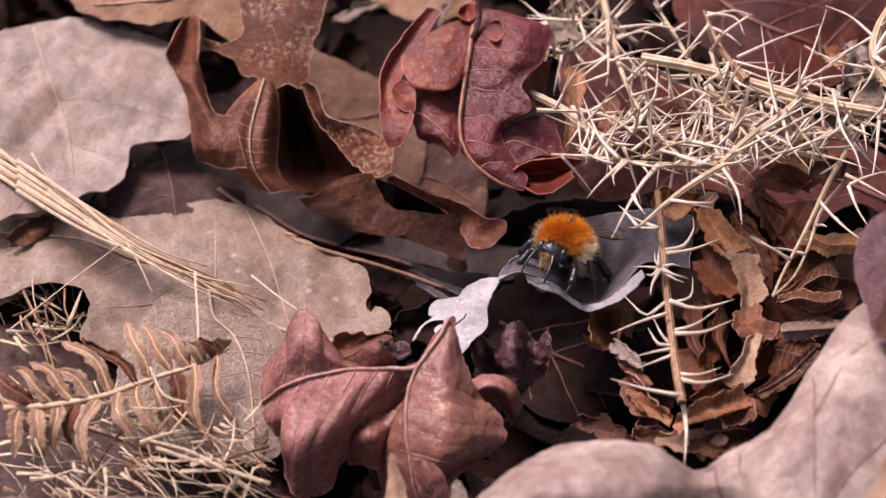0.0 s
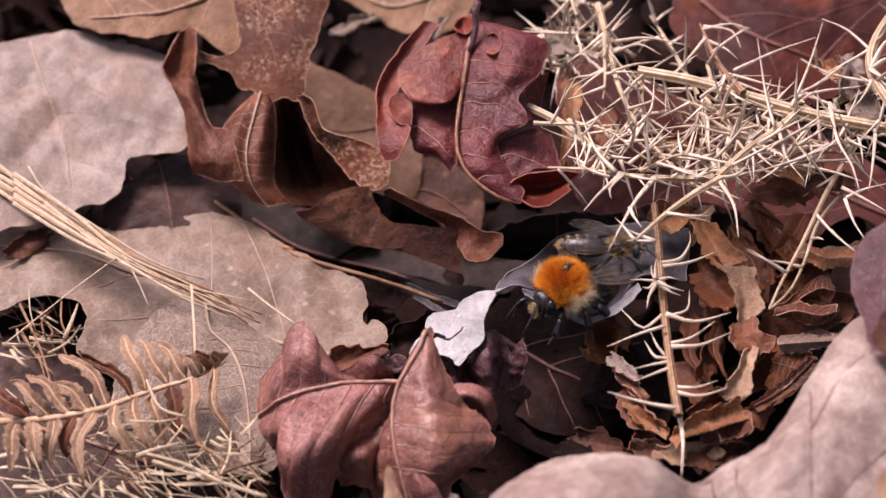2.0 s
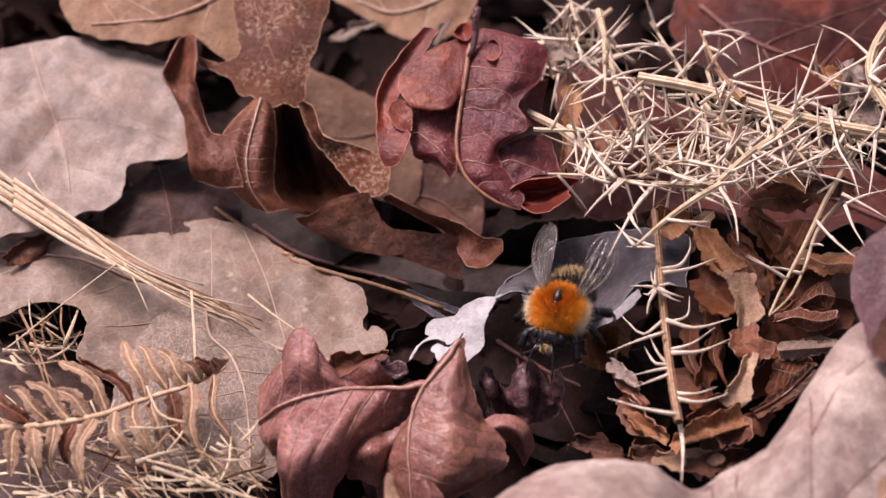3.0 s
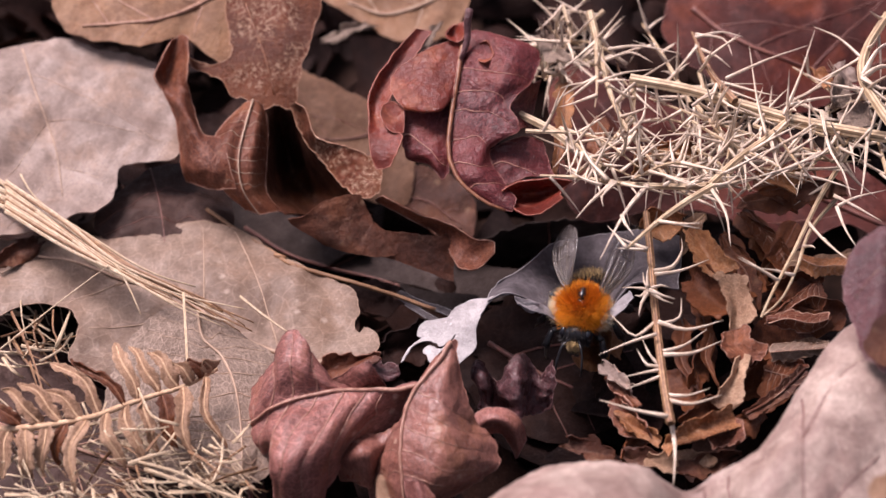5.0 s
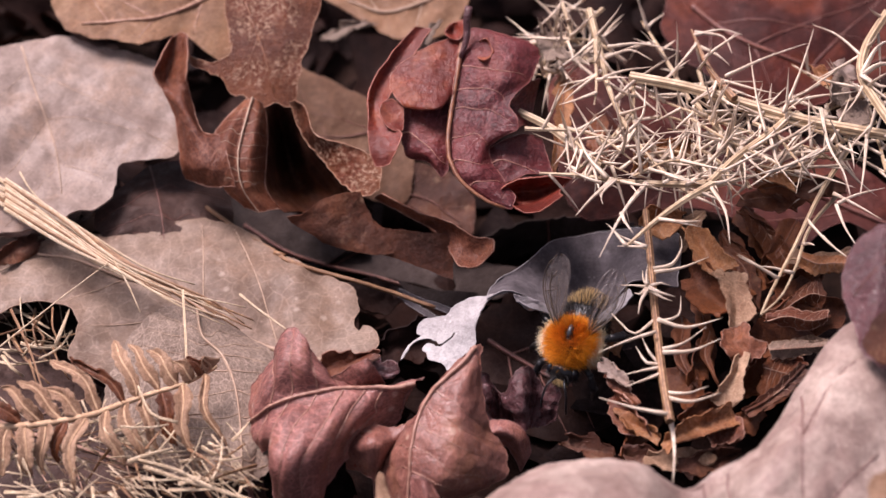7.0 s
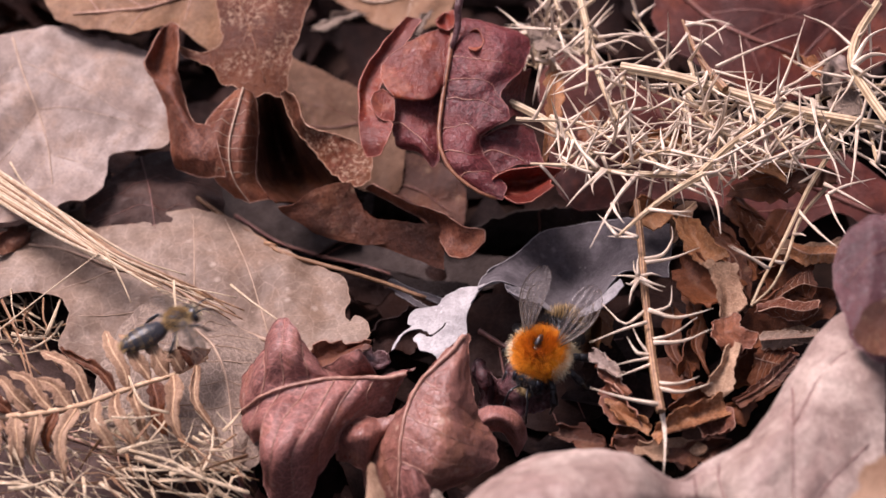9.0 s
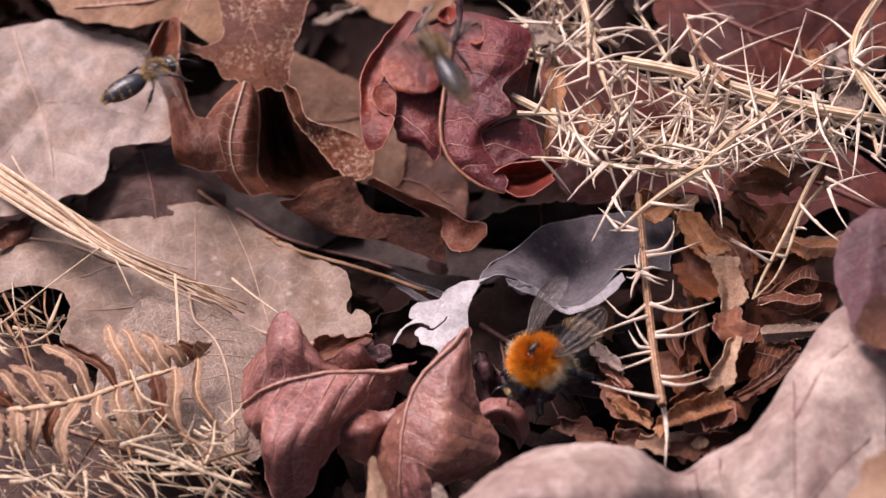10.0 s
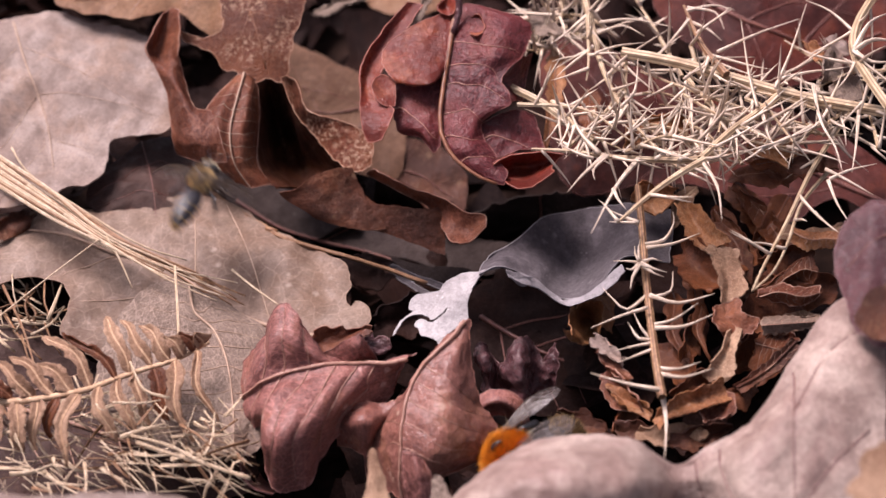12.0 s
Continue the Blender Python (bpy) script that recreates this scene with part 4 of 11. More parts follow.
blade("lower_left_lobe", red_curls, DARK_RED, right=[
     [(-6.1, 4.3, -1.4), (-4.5, 4.0, -1.2), (-2.8, 4.0, -1.1), (-0.7, 5.0, -0.5)],
     [(-6.0, 1.6, -2.6), (-4.4, 1.0, -2.0), (-2.7, 1.0, -2.0), (-1.0, 1.5, -2.0)],
     [(-5.5, -0.6, -3.6), (-3.8, -1.3, -3.0), (-2.4, -2.0, -3.1), (-1.1, -1.1, -3.1)],
     [(-4.9, -0.8, -4.4), (-3.3, -1.5, -4.1), (-1.9, -3.2, -4.6), (-1.2, -2.7, -4.1)]], vein_material=VEIN_ROSE, nu=40, nv=36, seed=35, ribs=(1.2,), crinkle=0.3, ragged=0.15)

blade("small_lobe", red_curls, RED_GLOW, right=[
     [(-7.7, 2.9, -0.2), (-6.8, 3.5, -0.3), (-5.7, 2.8, -0.5)],
     [(-8.0, 1.8, -0.5), (-6.9, 2.0, -0.8), (-5.6, 1.3, -1.0)],
     [(-7.4, 0.5, -1.1), (-6.6, 0.0, -1.3), (-5.7, 0.2, -1.5)]], nu=20, nv=20, seed=36, crinkle=0.15, ragged=0.05)

blade("outer_lobe", red_curls, RED_GLOW, right=[
     [(-4.5, 11.8, 2.3), (-3.7, 12.0, 2.0), (-2.9, 11.6, 2.0)],
     [(-6.3, 9.3, 1.7), (-5.5, 9.6, 1.1), (-4.6, 8.9, 1.1)],
     [(-8.2, 6.3, 0.8), (-7.5, 6.7, 0.0), (-6.2, 6.0, 0.1)],
     [(-9.0, 4.2, 0.0), (-8.4, 4.7, -0.8), (-7.2, 4.0, -0.6)],
     [(-9.2, 2.3, -0.9), (-8.6, 2.5, -1.5), (-7.6, 1.7, -1.5)],
     [(-9.1, 0.0, -1.9), (-7.9, -0.1, -1.8), (-5.9, -0.2, -1.3)],
     [(-8.9, -1.8, -2.7), (-7.6, -2.2, -2.2), (-6.1, -1.9, -1.6)],
     [(-8.4, -3.0, -3.4), (-7.7, -3.3, -3.1), (-7.0, -3.3, -2.8)]], nu=60, nv=18, seed=37, crinkle=0.25, ragged=0.1)

blade("stub_curl", red_curls, RED_GLOW, right=[
     [(1.9, 9.2, 2.5), (2.6, 9.1, 2.9), (3.1, 8.7, 2.6)],
     [(1.7, 8.8, 1.8), (2.4, 9.3, 1.4), (3.3, 7.5, 2.5)],
     [(1.8, 7.1, 2.0), (2.4, 6.4, 2.3), (3.1, 7.1, 2.2)]], nu=16, nv=16, seed=38, crinkle=0.15, ragged=0.12)

blade("base_lobe", red_curls, RED_GLOW, right=[
     [(-1.2, 10.3, 3.4), (-0.6, 11.3, 3.3), (0.4, 11.2, 3.7)],
     [(-1.5, 9.9, 3.1), (-0.6, 10.8, 2.7), (0.4, 10.2, 3.5)],
     [(-1.1, 9.2, 2.9), (-0.4, 9.4, 2.6), (0.2, 9.4, 2.9)]], nu=16, nv=16, seed=39, crinkle=0.2, ragged=0.16)

stalk("petiole", [(0.9, 10.4, 5.9), (0.7, 10.1, 4.6), (0.7, 9.1, 3.3), (0.4, 8.3, 2.2), (0.0, 7.7, 1.5)], 0.42, 0.26, WINE, red_curls, "black leaf stalk", sides=8)

curled = thing("curled_oak_leaf", (-20.4, 8.8, 6.0), "brown oak leaf curled into folds and hollows", "leaf", "fallen leaves")

blade("finger_lobe", curled, BROWN, right=[
     [(-8.6, 12.4, 7.3), (-8.1, 13.2, 7.1), (-7.4, 13.0, 7.5), (-6.8, 12.2, 7.6)],
     [(-9.6, 9.3, 7.0), (-8.6, 11.3, 5.9), (-7.6, 10.9, 6.4), (-6.6, 9.3, 7.6)],
     [(-10.1, 7.6, 6.2), (-9.0, 8.9, 4.8), (-7.7, 7.9, 5.7), (-6.6, 6.9, 6.5)],
     [(-8.7, 6.3, 4.6), (-7.8, 5.5, 5.1), (-7.1, 5.4, 5.2), (-6.2, 6.1, 4.2)],
     [(-7.9, 4.7, 3.1), (-6.7, 3.0, 4.3), (-5.8, 2.4, 4.4), (-5.0, 3.0, 2.9)],
     [(-7.5, 2.6, 1.5), (-5.9, 0.3, 3.2), (-4.4, 0.1, 3.6), (-3.1, 1.4, 3.4)],
     [(-7.2, 0.7, 0.1), (-5.5, -1.6, 2.0), (-3.7, -2.1, 2.7), (-2.2, -1.2, 3.0)],
     [(-6.7, 1.0, -1.9), (-5.0, -1.6, -0.2), (-3.1, -2.9, 0.5), (-1.3, -3.3, 0.9)]], vein_material=VEIN, nu=76, nv=34, seed=8, crinkle=0.3, ragged=0.1)

blade("folded_lobe", curled, BROWN, left=[
     [(-1.2, 6.4, 3.6), (-0.7, 6.2, 4.1)],
     [(-2.7, 4.5, 3.3), (-1.4, 3.9, 4.4)],
     [(-3.8, 2.5, 2.7), (-2.2, 1.6, 4.0)],
     [(-4.0, 0.0, 2.7), (-2.4, -0.6, 3.2)],
     [(-3.7, -2.0, 1.7), (-2.2, -2.5, 2.1)],
     [(-2.4, -2.9, -0.1), (-1.5, -3.4, 0.3)],
     [(-0.6, -3.1, -2.2), (0.2, -3.7, -1.9)]], rib=[(0.0, 6.1, 4.3), (-0.4, 3.8, 4.1), (-0.9, 1.5, 3.3), (-1.2, -0.6, 2.5), (-1.1, -2.3, 1.4), (-0.5, -3.3, 0.1), (1.0, -4.0, -1.8)], right=[
     [(0.6, 6.1, 4.0), (0.9, 6.7, 3.1)],
     [(0.7, 4.0, 4.1), (1.3, 6.0, 2.5)],
     [(0.5, 1.5, 3.6), (1.5, 3.9, 1.5)],
     [(0.3, -0.6, 2.7), (1.5, 1.7, 0.6)],
     [(0.3, -2.2, 1.3), (1.4, -0.3, -0.4)],
     [(0.6, -3.2, -0.2), (1.6, -2.0, -1.1)],
     [(1.9, -3.9, -1.9), (3.1, -3.0, -2.5)]], vein_material=VEIN_TAN, nu=80, nv=48, seed=9, rib_r=0.11, vein_r=0.04, ribs=(0.7, 1.3, 1.9, 2.5, 3.1, 3.7, 4.3), fan=0.15, quilt=0.07, crinkle=0.2, ragged=0.12)

blade("right_rim", curled, MOTTLED, right=[
     [(3.6, 6.9, 3.2), (4.1, 5.9, 4.3), (4.6, 5.4, 4.9)],
     [(4.5, 5.2, 2.4), (5.1, 4.7, 3.7), (5.7, 4.4, 4.6)],
     [(5.4, 3.4, 1.6), (6.0, 2.5, 2.6), (6.5, 2.0, 3.5)],
     [(6.3, 2.2, 1.1), (7.0, 1.5, 2.3), (7.7, 1.1, 3.3)],
     [(7.5, 0.7, 0.7), (8.7, 0.4, 2.1), (9.8, 0.5, 3.2)],
     [(9.1, -1.5, 0.1), (10.6, -1.1, 1.8), (12.0, -0.6, 2.8)],
     [(10.5, -3.2, 0.1), (12.0, -2.5, 1.3), (13.3, -1.6, 2.0)],
     [(11.7, -4.0, 0.2), (12.5, -3.9, 0.5), (13.2, -3.3, 0.8)]], label="rust mottled curled rim with a pale edge", nu=80, nv=22, seed=10, crinkle=0.35, ragged=0.18)

# hollow and both walls below: shade is put into a darker brown
blade("hollow", curled, SIENNA, right=[
     [(0.7, 7.0, 2.6), (2.1, 10.5, 0.0), (4.1, 7.1, 3.0)],
     [(1.4, 4.0, 1.0), (2.8, 10.5, -6.0), (5.7, 3.0, 1.1)],
     [(1.4, 0.5, -0.6), (3.9, 7.9, -8.6), (8.0, 0.4, 0.0)],
     [(1.8, -1.7, -1.6), (5.2, 5.3, -8.2), (10.5, -2.0, -1.1)],
     [(3.5, -4.1, -2.1), (6.3, 1.4, -7.0), (10.9, -1.9, -2.6)]], nu=30, nv=24, seed=11)

blade("lower_wall", curled, SIENNA, right=[
     [(4.0, -6.5, -0.3), (5.7, -6.3, 0.1), (7.2, -5.3, 0.8), (8.8, -4.7, 1.0), (10.2, -4.3, 1.1), (11.3, -4.1, 0.7)],
     [(4.6, -6.7, -1.1), (6.3, -6.7, -0.8), (7.8, -6.3, -0.4), (9.4, -5.7, -0.2), (10.8, -5.2, -0.2), (12.1, -5.1, -0.8)],
     [(6.5, -7.4, -1.9), (7.8, -7.6, -1.8), (9.1, -7.5, -1.8), (10.5, -7.1, -1.7), (11.8, -6.7, -1.7), (12.9, -6.5, -1.8)],
     [(7.7, -7.8, -2.7), (9.1, -8.3, -2.9), (10.5, -8.6, -3.1), (12.2, -8.8, -3.3), (13.6, -8.7, -3.4), (15.1, -8.3, -3.4)]], nu=36, nv=50, seed=12, crinkle=0.25, ragged=0.1)

blade("under_wall", curled, SIENNA, right=[
     [(11.9, -5.1, -1.4), (13.6, -6.6, -1.7), (15.6, -7.1, -1.6), (17.6, -7.3, -1.7), (19.3, -7.2, -1.9), (20.6, -6.3, -2.1)],
     [(12.2, -6.4, -2.6), (13.9, -7.6, -2.7), (15.9, -8.1, -2.8), (17.9, -8.4, -2.9), (19.3, -8.5, -3.2), (20.6, -8.0, -3.3)],
     [(13.0, -8.1, -3.8), (15.0, -8.8, -4.0), (16.8, -9.4, -4.3), (18.5, -10.0, -4.6), (19.6, -10.4, -4.9), (20.6, -10.5, -5.2)]], nu=28, nv=46, seed=14, crinkle=0.25, ragged=0.1)

blade("tongue", curled, BROWN, right=[
     [(12.6, -2.8, -1.2), (13.0, -3.5, -0.2), (13.4, -4.1, 0.7)],
     [(14.7, -3.9, -1.7), (15.0, -4.5, -0.7), (15.5, -5.1, 0.3)],
     [(16.7, -5.0, -2.2), (17.2, -5.6, -1.2), (17.7, -6.2, -0.1)],
     [(18.5, -6.0, -2.7), (19.1, -6.4, -1.6), (19.9, -6.9, -0.4)],
     [(19.8, -7.5, -3.0), (20.6, -7.4, -1.9), (21.4, -7.7, -0.8)],
     [(20.6, -9.5, -2.9), (21.8, -8.6, -2.3), (22.9, -8.5, -1.2)],
     [(21.2, -11.0, -2.7), (22.8, -9.5, -2.9), (24.7, -9.0, -1.0)],
     [(22.1, -11.6, -2.5), (23.4, -10.9, -2.7), (24.7, -10.2, -1.5)]], label="rust brown curled tongue with a broad tip", nu=70, nv=20, seed=13, crinkle=0.2, ragged=0.16)

grey_leaf = thing("arched_leaf", (9.3, -4.3, 2.0), "weathered grey leaf arching over a dark hollow", "leaf", "fallen leaves")

blade("blade", grey_leaf, GREY, right=[
     [(-5.8, -6.3, 5.0), (-3.9, -5.8, 5.6), (-0.5, -4.9, 3.2), (1.2, -5.3, 1.7), (3.3, -5.8, 1.3), (5.9, -5.6, 2.9), (8.5, -3.6, 4.8), (13.0, -2.5, 3.0)],
     [(-5.6, -3.8, 3.5), (-3.5, -3.5, 4.2), (0.2, -2.4, 1.6), (1.9, -2.7, 0.3), (3.8, -3.0, 0.0), (6.1, -3.0, 1.8), (9.0, -1.5, 4.0), (13.1, -0.6, 2.6)],
     [(-5.1, -1.8, 2.4), (-2.7, -0.7, 2.6), (1.2, 1.1, 0.5), (3.2, 1.3, -0.5), (5.2, 1.7, -0.5), (7.4, 1.8, 1.0), (10.1, 1.7, 3.2), (13.5, 2.0, 2.4)],
     [(-4.5, -1.0, 2.6), (-2.0, 1.0, 2.6), (0.7, 5.2, 1.6), (3.5, 6.6, 1.0), (6.2, 7.2, 1.0), (8.6, 6.9, 1.8), (10.6, 5.4, 3.2), (13.8, 5.1, 2.6)]], nu=44, nv=84, seed=14, crinkle=0.25, ragged=0.1)

# rim and tip in lighter grey, standing in for light they catch
blade("rim", grey_leaf, GREY_LIT, right=[
     [(-3.2, -5.8, 5.3), (-1.3, -5.5, 4.3), (-0.2, -5.2, 3.2), (1.4, -5.5, 1.8), (3.3, -6.1, 1.5), (5.8, -5.7, 3.0), (8.0, -4.2, 4.6)],
     [(-3.0, -6.6, 5.0), (-1.2, -6.6, 3.9), (-0.1, -6.0, 3.0), (1.4, -6.2, 1.6), (3.2, -6.7, 1.3), (6.1, -6.6, 2.8), (8.3, -5.1, 4.4)]], nu=8, nv=60, seed=16, crinkle=0.1, ragged=0.16)

blade("curled_tip", grey_leaf, GREY_LIT, right=[
     [(-3.2, -6.1, 5.5), (-2.2, -5.9, 5.0), (-0.9, -5.7, 4.2)],
     [(-2.8, -6.4, 4.8), (-1.9, -6.4, 4.4), (-0.9, -5.9, 3.6)],
     [(-2.2, -6.2, 3.6), (-1.6, -6.4, 3.4), (-1.0, -5.8, 3.0)]], nu=14, nv=16, seed=15, ragged=0.12)

dark_curl = thing("crumpled_leaf", (6.3, -17.6, 0.0), "blackish wine red leaf, crumpled and shiny", "leaf", "fallen leaves")

blade("lobe", dark_curl, WINE, right=[
     [(-3.4, 2.0, 1.6), (-2.6, 3.0, 1.8), (-1.5, 2.7, 0.2), (-0.3, 1.6, 0.2), (1.0, 2.7, 2.6), (2.4, 3.5, 0.8), (3.5, 2.4, -0.2), (4.6, 2.7, 2.0)],
     [(-2.9, 1.3, 0.2), (-2.1, 0.5, 1.4), (-1.1, 1.8, -0.8), (-0.1, 0.0, 0.4), (1.2, -0.2, 1.8), (2.5, 1.8, -0.8), (3.7, 0.9, -0.6), (4.9, 1.3, 1.0)],
     [(-2.6, 1.0, -2.8), (-1.7, -0.1, -1.6), (-0.7, 0.8, -3.0), (0.2, -0.3, -2.2), (1.4, -1.7, -1.0), (2.5, -0.1, -2.8), (3.5, 0.6, -3.2), (4.3, 0.1, -1.8)]], nu=44, nv=80, seed=15, crinkle=0.7, ragged=0.4)

blade("rim", dark_curl, PURPLE, right=[
     [(-3.0, -2.9, 0.4), (-1.9, -2.5, 1.0), (-0.6, -2.6, 1.2), (0.6, -2.9, 0.8), (1.6, -3.5, -0.2), (2.0, -3.9, -2.0)],
     [(-3.0, -4.4, 0.0), (-1.8, -4.2, 1.0), (-0.6, -4.3, 1.2), (0.4, -4.5, 0.6), (1.0, -4.7, -0.6), (1.5, -4.6, -2.6)],
     [(-2.4, -3.2, -3.0), (-1.5, -2.7, -2.6), (-0.5, -2.8, -2.4), (0.1, -3.2, -2.8), (0.7, -3.9, -3.4), (1.0, -4.5, -4.0)]], nu=26, nv=44, seed=18, crinkle=0.2)

fawn_leaf = thing("oak_leaf", (22.4, -40.8, 17.0), "large pale fawn oak leaf, arched and lobed", "leaf", "fallen leaves")

blade("blade", fawn_leaf, FAWN, right=[
     [(-21.6, -2.8, -4.0), (-17.7, 0.4, -2.0), (-13.8, 2.2, -1.5), (-9.9, 2.8, -1.5), (-6.0, 2.3, -2.0), (-2.2, 1.8, -4.4), (1.0, 3.2, -3.4), (4.0, 4.7, -2.5), (8.4, 10.7, -1.0), (12.7, 16.1, 1.0), (17.2, 17.6, 2.0)],
     [(-21.6, -5.8, -1.5), (-17.9, -5.6, 1.0), (-14.1, -5.2, 2.0), (-10.4, -4.9, 2.0), (-6.5, -4.5, 1.0), (-2.3, -0.5, -5.5), (0.7, -0.2, -3.5), (3.2, -1.5, 0.0), (7.2, 1.9, 1.5), (11.6, 6.7, 2.0), (16.2, 9.3, 2.0)],
     [(-21.6, -8.0, -4.0), (-17.9, -8.6, -2.5), (-14.1, -8.7, -2.0), (-10.4, -8.7, -2.0), (-6.4, -7.1, -4.0), (-2.0, -1.6, -11.0), (1.1, -2.4, -10.0), (2.9, -7.9, -3.0), (6.5, -8.7, -2.0), (10.5, -7.9, -3.0), (14.9, -7.1, -4.0)]], vein_material=VEIN_PLUM, nu=60, nv=110, seed=21, crinkle=0.35, ragged=0.1, lines=(((0.1, 0.80), (0.4, 0.805), (0.7, 0.81), (0.98, 0.815)), ((0.45, 0.806), (0.36, 0.86), (0.33, 0.92), (0.32, 0.98)), ((0.9, 0.815), (0.8, 0.88), (0.72, 0.97)), ((0.1, 0.55), (0.5, 0.56), (0.9, 0.6)), ((0.15, 0.62), (0.5, 0.63), (0.9, 0.70))))

netted_leaf = thing("oak_leaf", (-24.9, -17.0, 1.2), "pale leaf with a net of raised veins, under a fern frond", "leaf", "fallen leaves")

blade("blade", netted_leaf, TAN_PALE, left=[
     [(-1.6, 10.0, 1.2), (-0.8, 9.5, 1.4)],
     [(-4.0, 9.6, 1.2), (-1.5, 7.1, 1.4)],
     [(-6.5, 6.0, 1.0), (-1.6, 4.0, 1.0)],
     [(-8.2, 1.0, 0.4), (-1.9, 0.1, 0.4)],
     [(-8.1, -3.7, -0.2), (-1.1, -4.1, 0.2)],
     [(-6.2, -7.6, -0.6), (-0.3, -8.1, 0.0)],
     [(-0.7, -10.6, -0.8), (2.0, -10.6, -0.6)]], rib=[(-0.1, 9.1, 1.6), (0.7, 5.3, 1.6), (2.8, 2.9, 1.5), (4.2, -0.5, 1.2), (5.0, -5.0, 0.9), (5.4, -9.3, 0.4), (5.3, -11.2, -0.2)], right=[
     [(0.5, 9.2, 1.2), (1.1, 9.6, 0.4)],
     [(2.9, 6.1, 1.0), (4.7, 7.2, 0.0)],
     [(5.6, 3.1, 1.2), (8.3, 3.9, 0.2)],
     [(6.9, -0.4, 1.0), (9.3, -0.8, 0.2)],
     [(7.2, -4.4, 0.6), (9.0, -5.5, 0.0)],
     [(6.8, -8.5, 0.2), (8.1, -9.5, -0.4)],
     [(6.0, -10.8, -0.6), (6.7, -10.6, -1.0)]], vein_material=VEIN_TAN, nu=90, nv=60, seed=4, rib_r=0.16, vein_r=0.06, ribs=(0.8, 1.4, 2.0, 2.6, 3.2, 3.8, 4.4, 5.0), fan=0.3, quilt=0.2, crinkle=0.2, ragged=0.15)

# shade under the paler leaf is painted in as a darker umber
shaded_leaf = thing("oak_leaf", (-31.4, 14.0, 2.0), "umber leaf under a paler leaf, its shade put into the colour", "leaf", "fallen leaves")

blade("blade", shaded_leaf, UMBER_SHADED, left=[
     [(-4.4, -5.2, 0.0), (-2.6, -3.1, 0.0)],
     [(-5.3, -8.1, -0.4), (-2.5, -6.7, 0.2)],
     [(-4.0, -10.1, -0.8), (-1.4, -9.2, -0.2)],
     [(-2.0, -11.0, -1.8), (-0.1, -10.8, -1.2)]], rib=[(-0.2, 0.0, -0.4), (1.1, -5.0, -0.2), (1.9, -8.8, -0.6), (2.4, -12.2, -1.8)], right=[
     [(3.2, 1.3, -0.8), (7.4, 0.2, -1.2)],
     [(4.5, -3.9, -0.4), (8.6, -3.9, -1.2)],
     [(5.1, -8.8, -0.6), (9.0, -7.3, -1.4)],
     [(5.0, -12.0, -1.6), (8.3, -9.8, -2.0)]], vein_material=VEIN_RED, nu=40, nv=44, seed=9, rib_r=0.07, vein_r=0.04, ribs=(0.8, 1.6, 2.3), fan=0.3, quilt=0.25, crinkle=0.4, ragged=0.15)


# shadow of the curled leaf is painted in with this dark colour
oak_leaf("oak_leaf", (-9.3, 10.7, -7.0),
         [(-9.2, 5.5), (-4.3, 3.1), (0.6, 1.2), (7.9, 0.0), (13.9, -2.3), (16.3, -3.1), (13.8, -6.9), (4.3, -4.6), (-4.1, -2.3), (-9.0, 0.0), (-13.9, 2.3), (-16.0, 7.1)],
         GREY_SHADED, "weathered leaf sunk in the litter, darkened for shade",
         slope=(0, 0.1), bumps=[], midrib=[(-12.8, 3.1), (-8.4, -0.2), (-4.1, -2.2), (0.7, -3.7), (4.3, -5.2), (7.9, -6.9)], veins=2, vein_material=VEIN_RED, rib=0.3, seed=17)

oak_leaf("oak_leaf", (-20.7, 20.1, 11.0),
         [(-6.7, 0.6), (-4.2, -0.2), (-2.3, 0.5), (-2.6, 2.9), (-2.0, 6.7), (6.5, 7.3), (6.1, 2.9), (5.4, 0.0), (4.8, -2.4), (4.4, -4.1), (2.4, -4.3), (0.6, -4.7), (-0.7, -3.6), (-2.0, -3.0), (-3.6, -1.4), (-5.9, -0.5)],
         MOTTLED, "rust and tan mottled leaf, standing on edge",
         slope=(0, 0.6), bumps=[(1.7, -0.5, 1.2, 4.0)], midrib=[(-0.8, 5.6), (1.1, 0.6), (2.4, -3.3)], veins=2, rib=0.15, vein_material=RIB_RUST, seed=18, ragged=0.4)


oak_leaf("oak_leaf", (38.1, -25.4, 23.0),
         [(2.7, 6.6), (-0.2, 5.6), (-2.0, 4.8), (-3.3, 2.5), (-3.7, 0.4), (-3.1, -1.8), (-2.6, -3.8), (-2.2, -5.5), (-1.0, -6.7), (1.7, -7.2), (5.5, -6.9), (6.6, 5.9)],
         WINE, "dark purplish leaf, its rim curled under",
         slope=(0.2, 0.4), bumps=[(-0.9, -0.3, 1.2, 4.0)], midrib=[(2.7, 5.8), (1.7, 0.3), (0.8, -6.5)], veins=4, vein_material=VEIN_RED, seed=22, curl=(-0.6, 1), creases=[(-0.2, 5.6, -1.7, -6.8, 1.2, 1.5)])

oak_leaf("leaf_scrap", (35.6, -50.3, 25.0),
         [(-3.3, -1.6), (-2.2, 0.8), (-1.0, 2.0), (1.1, 2.9), (3.3, 1.7), (2.9, -3.0), (-0.7, -3.0)],
         FERN, "torn pale scrap of leaf",
         slope=(0, 0.3), bumps=[], midrib=[], ragged=0.8, seed=23)

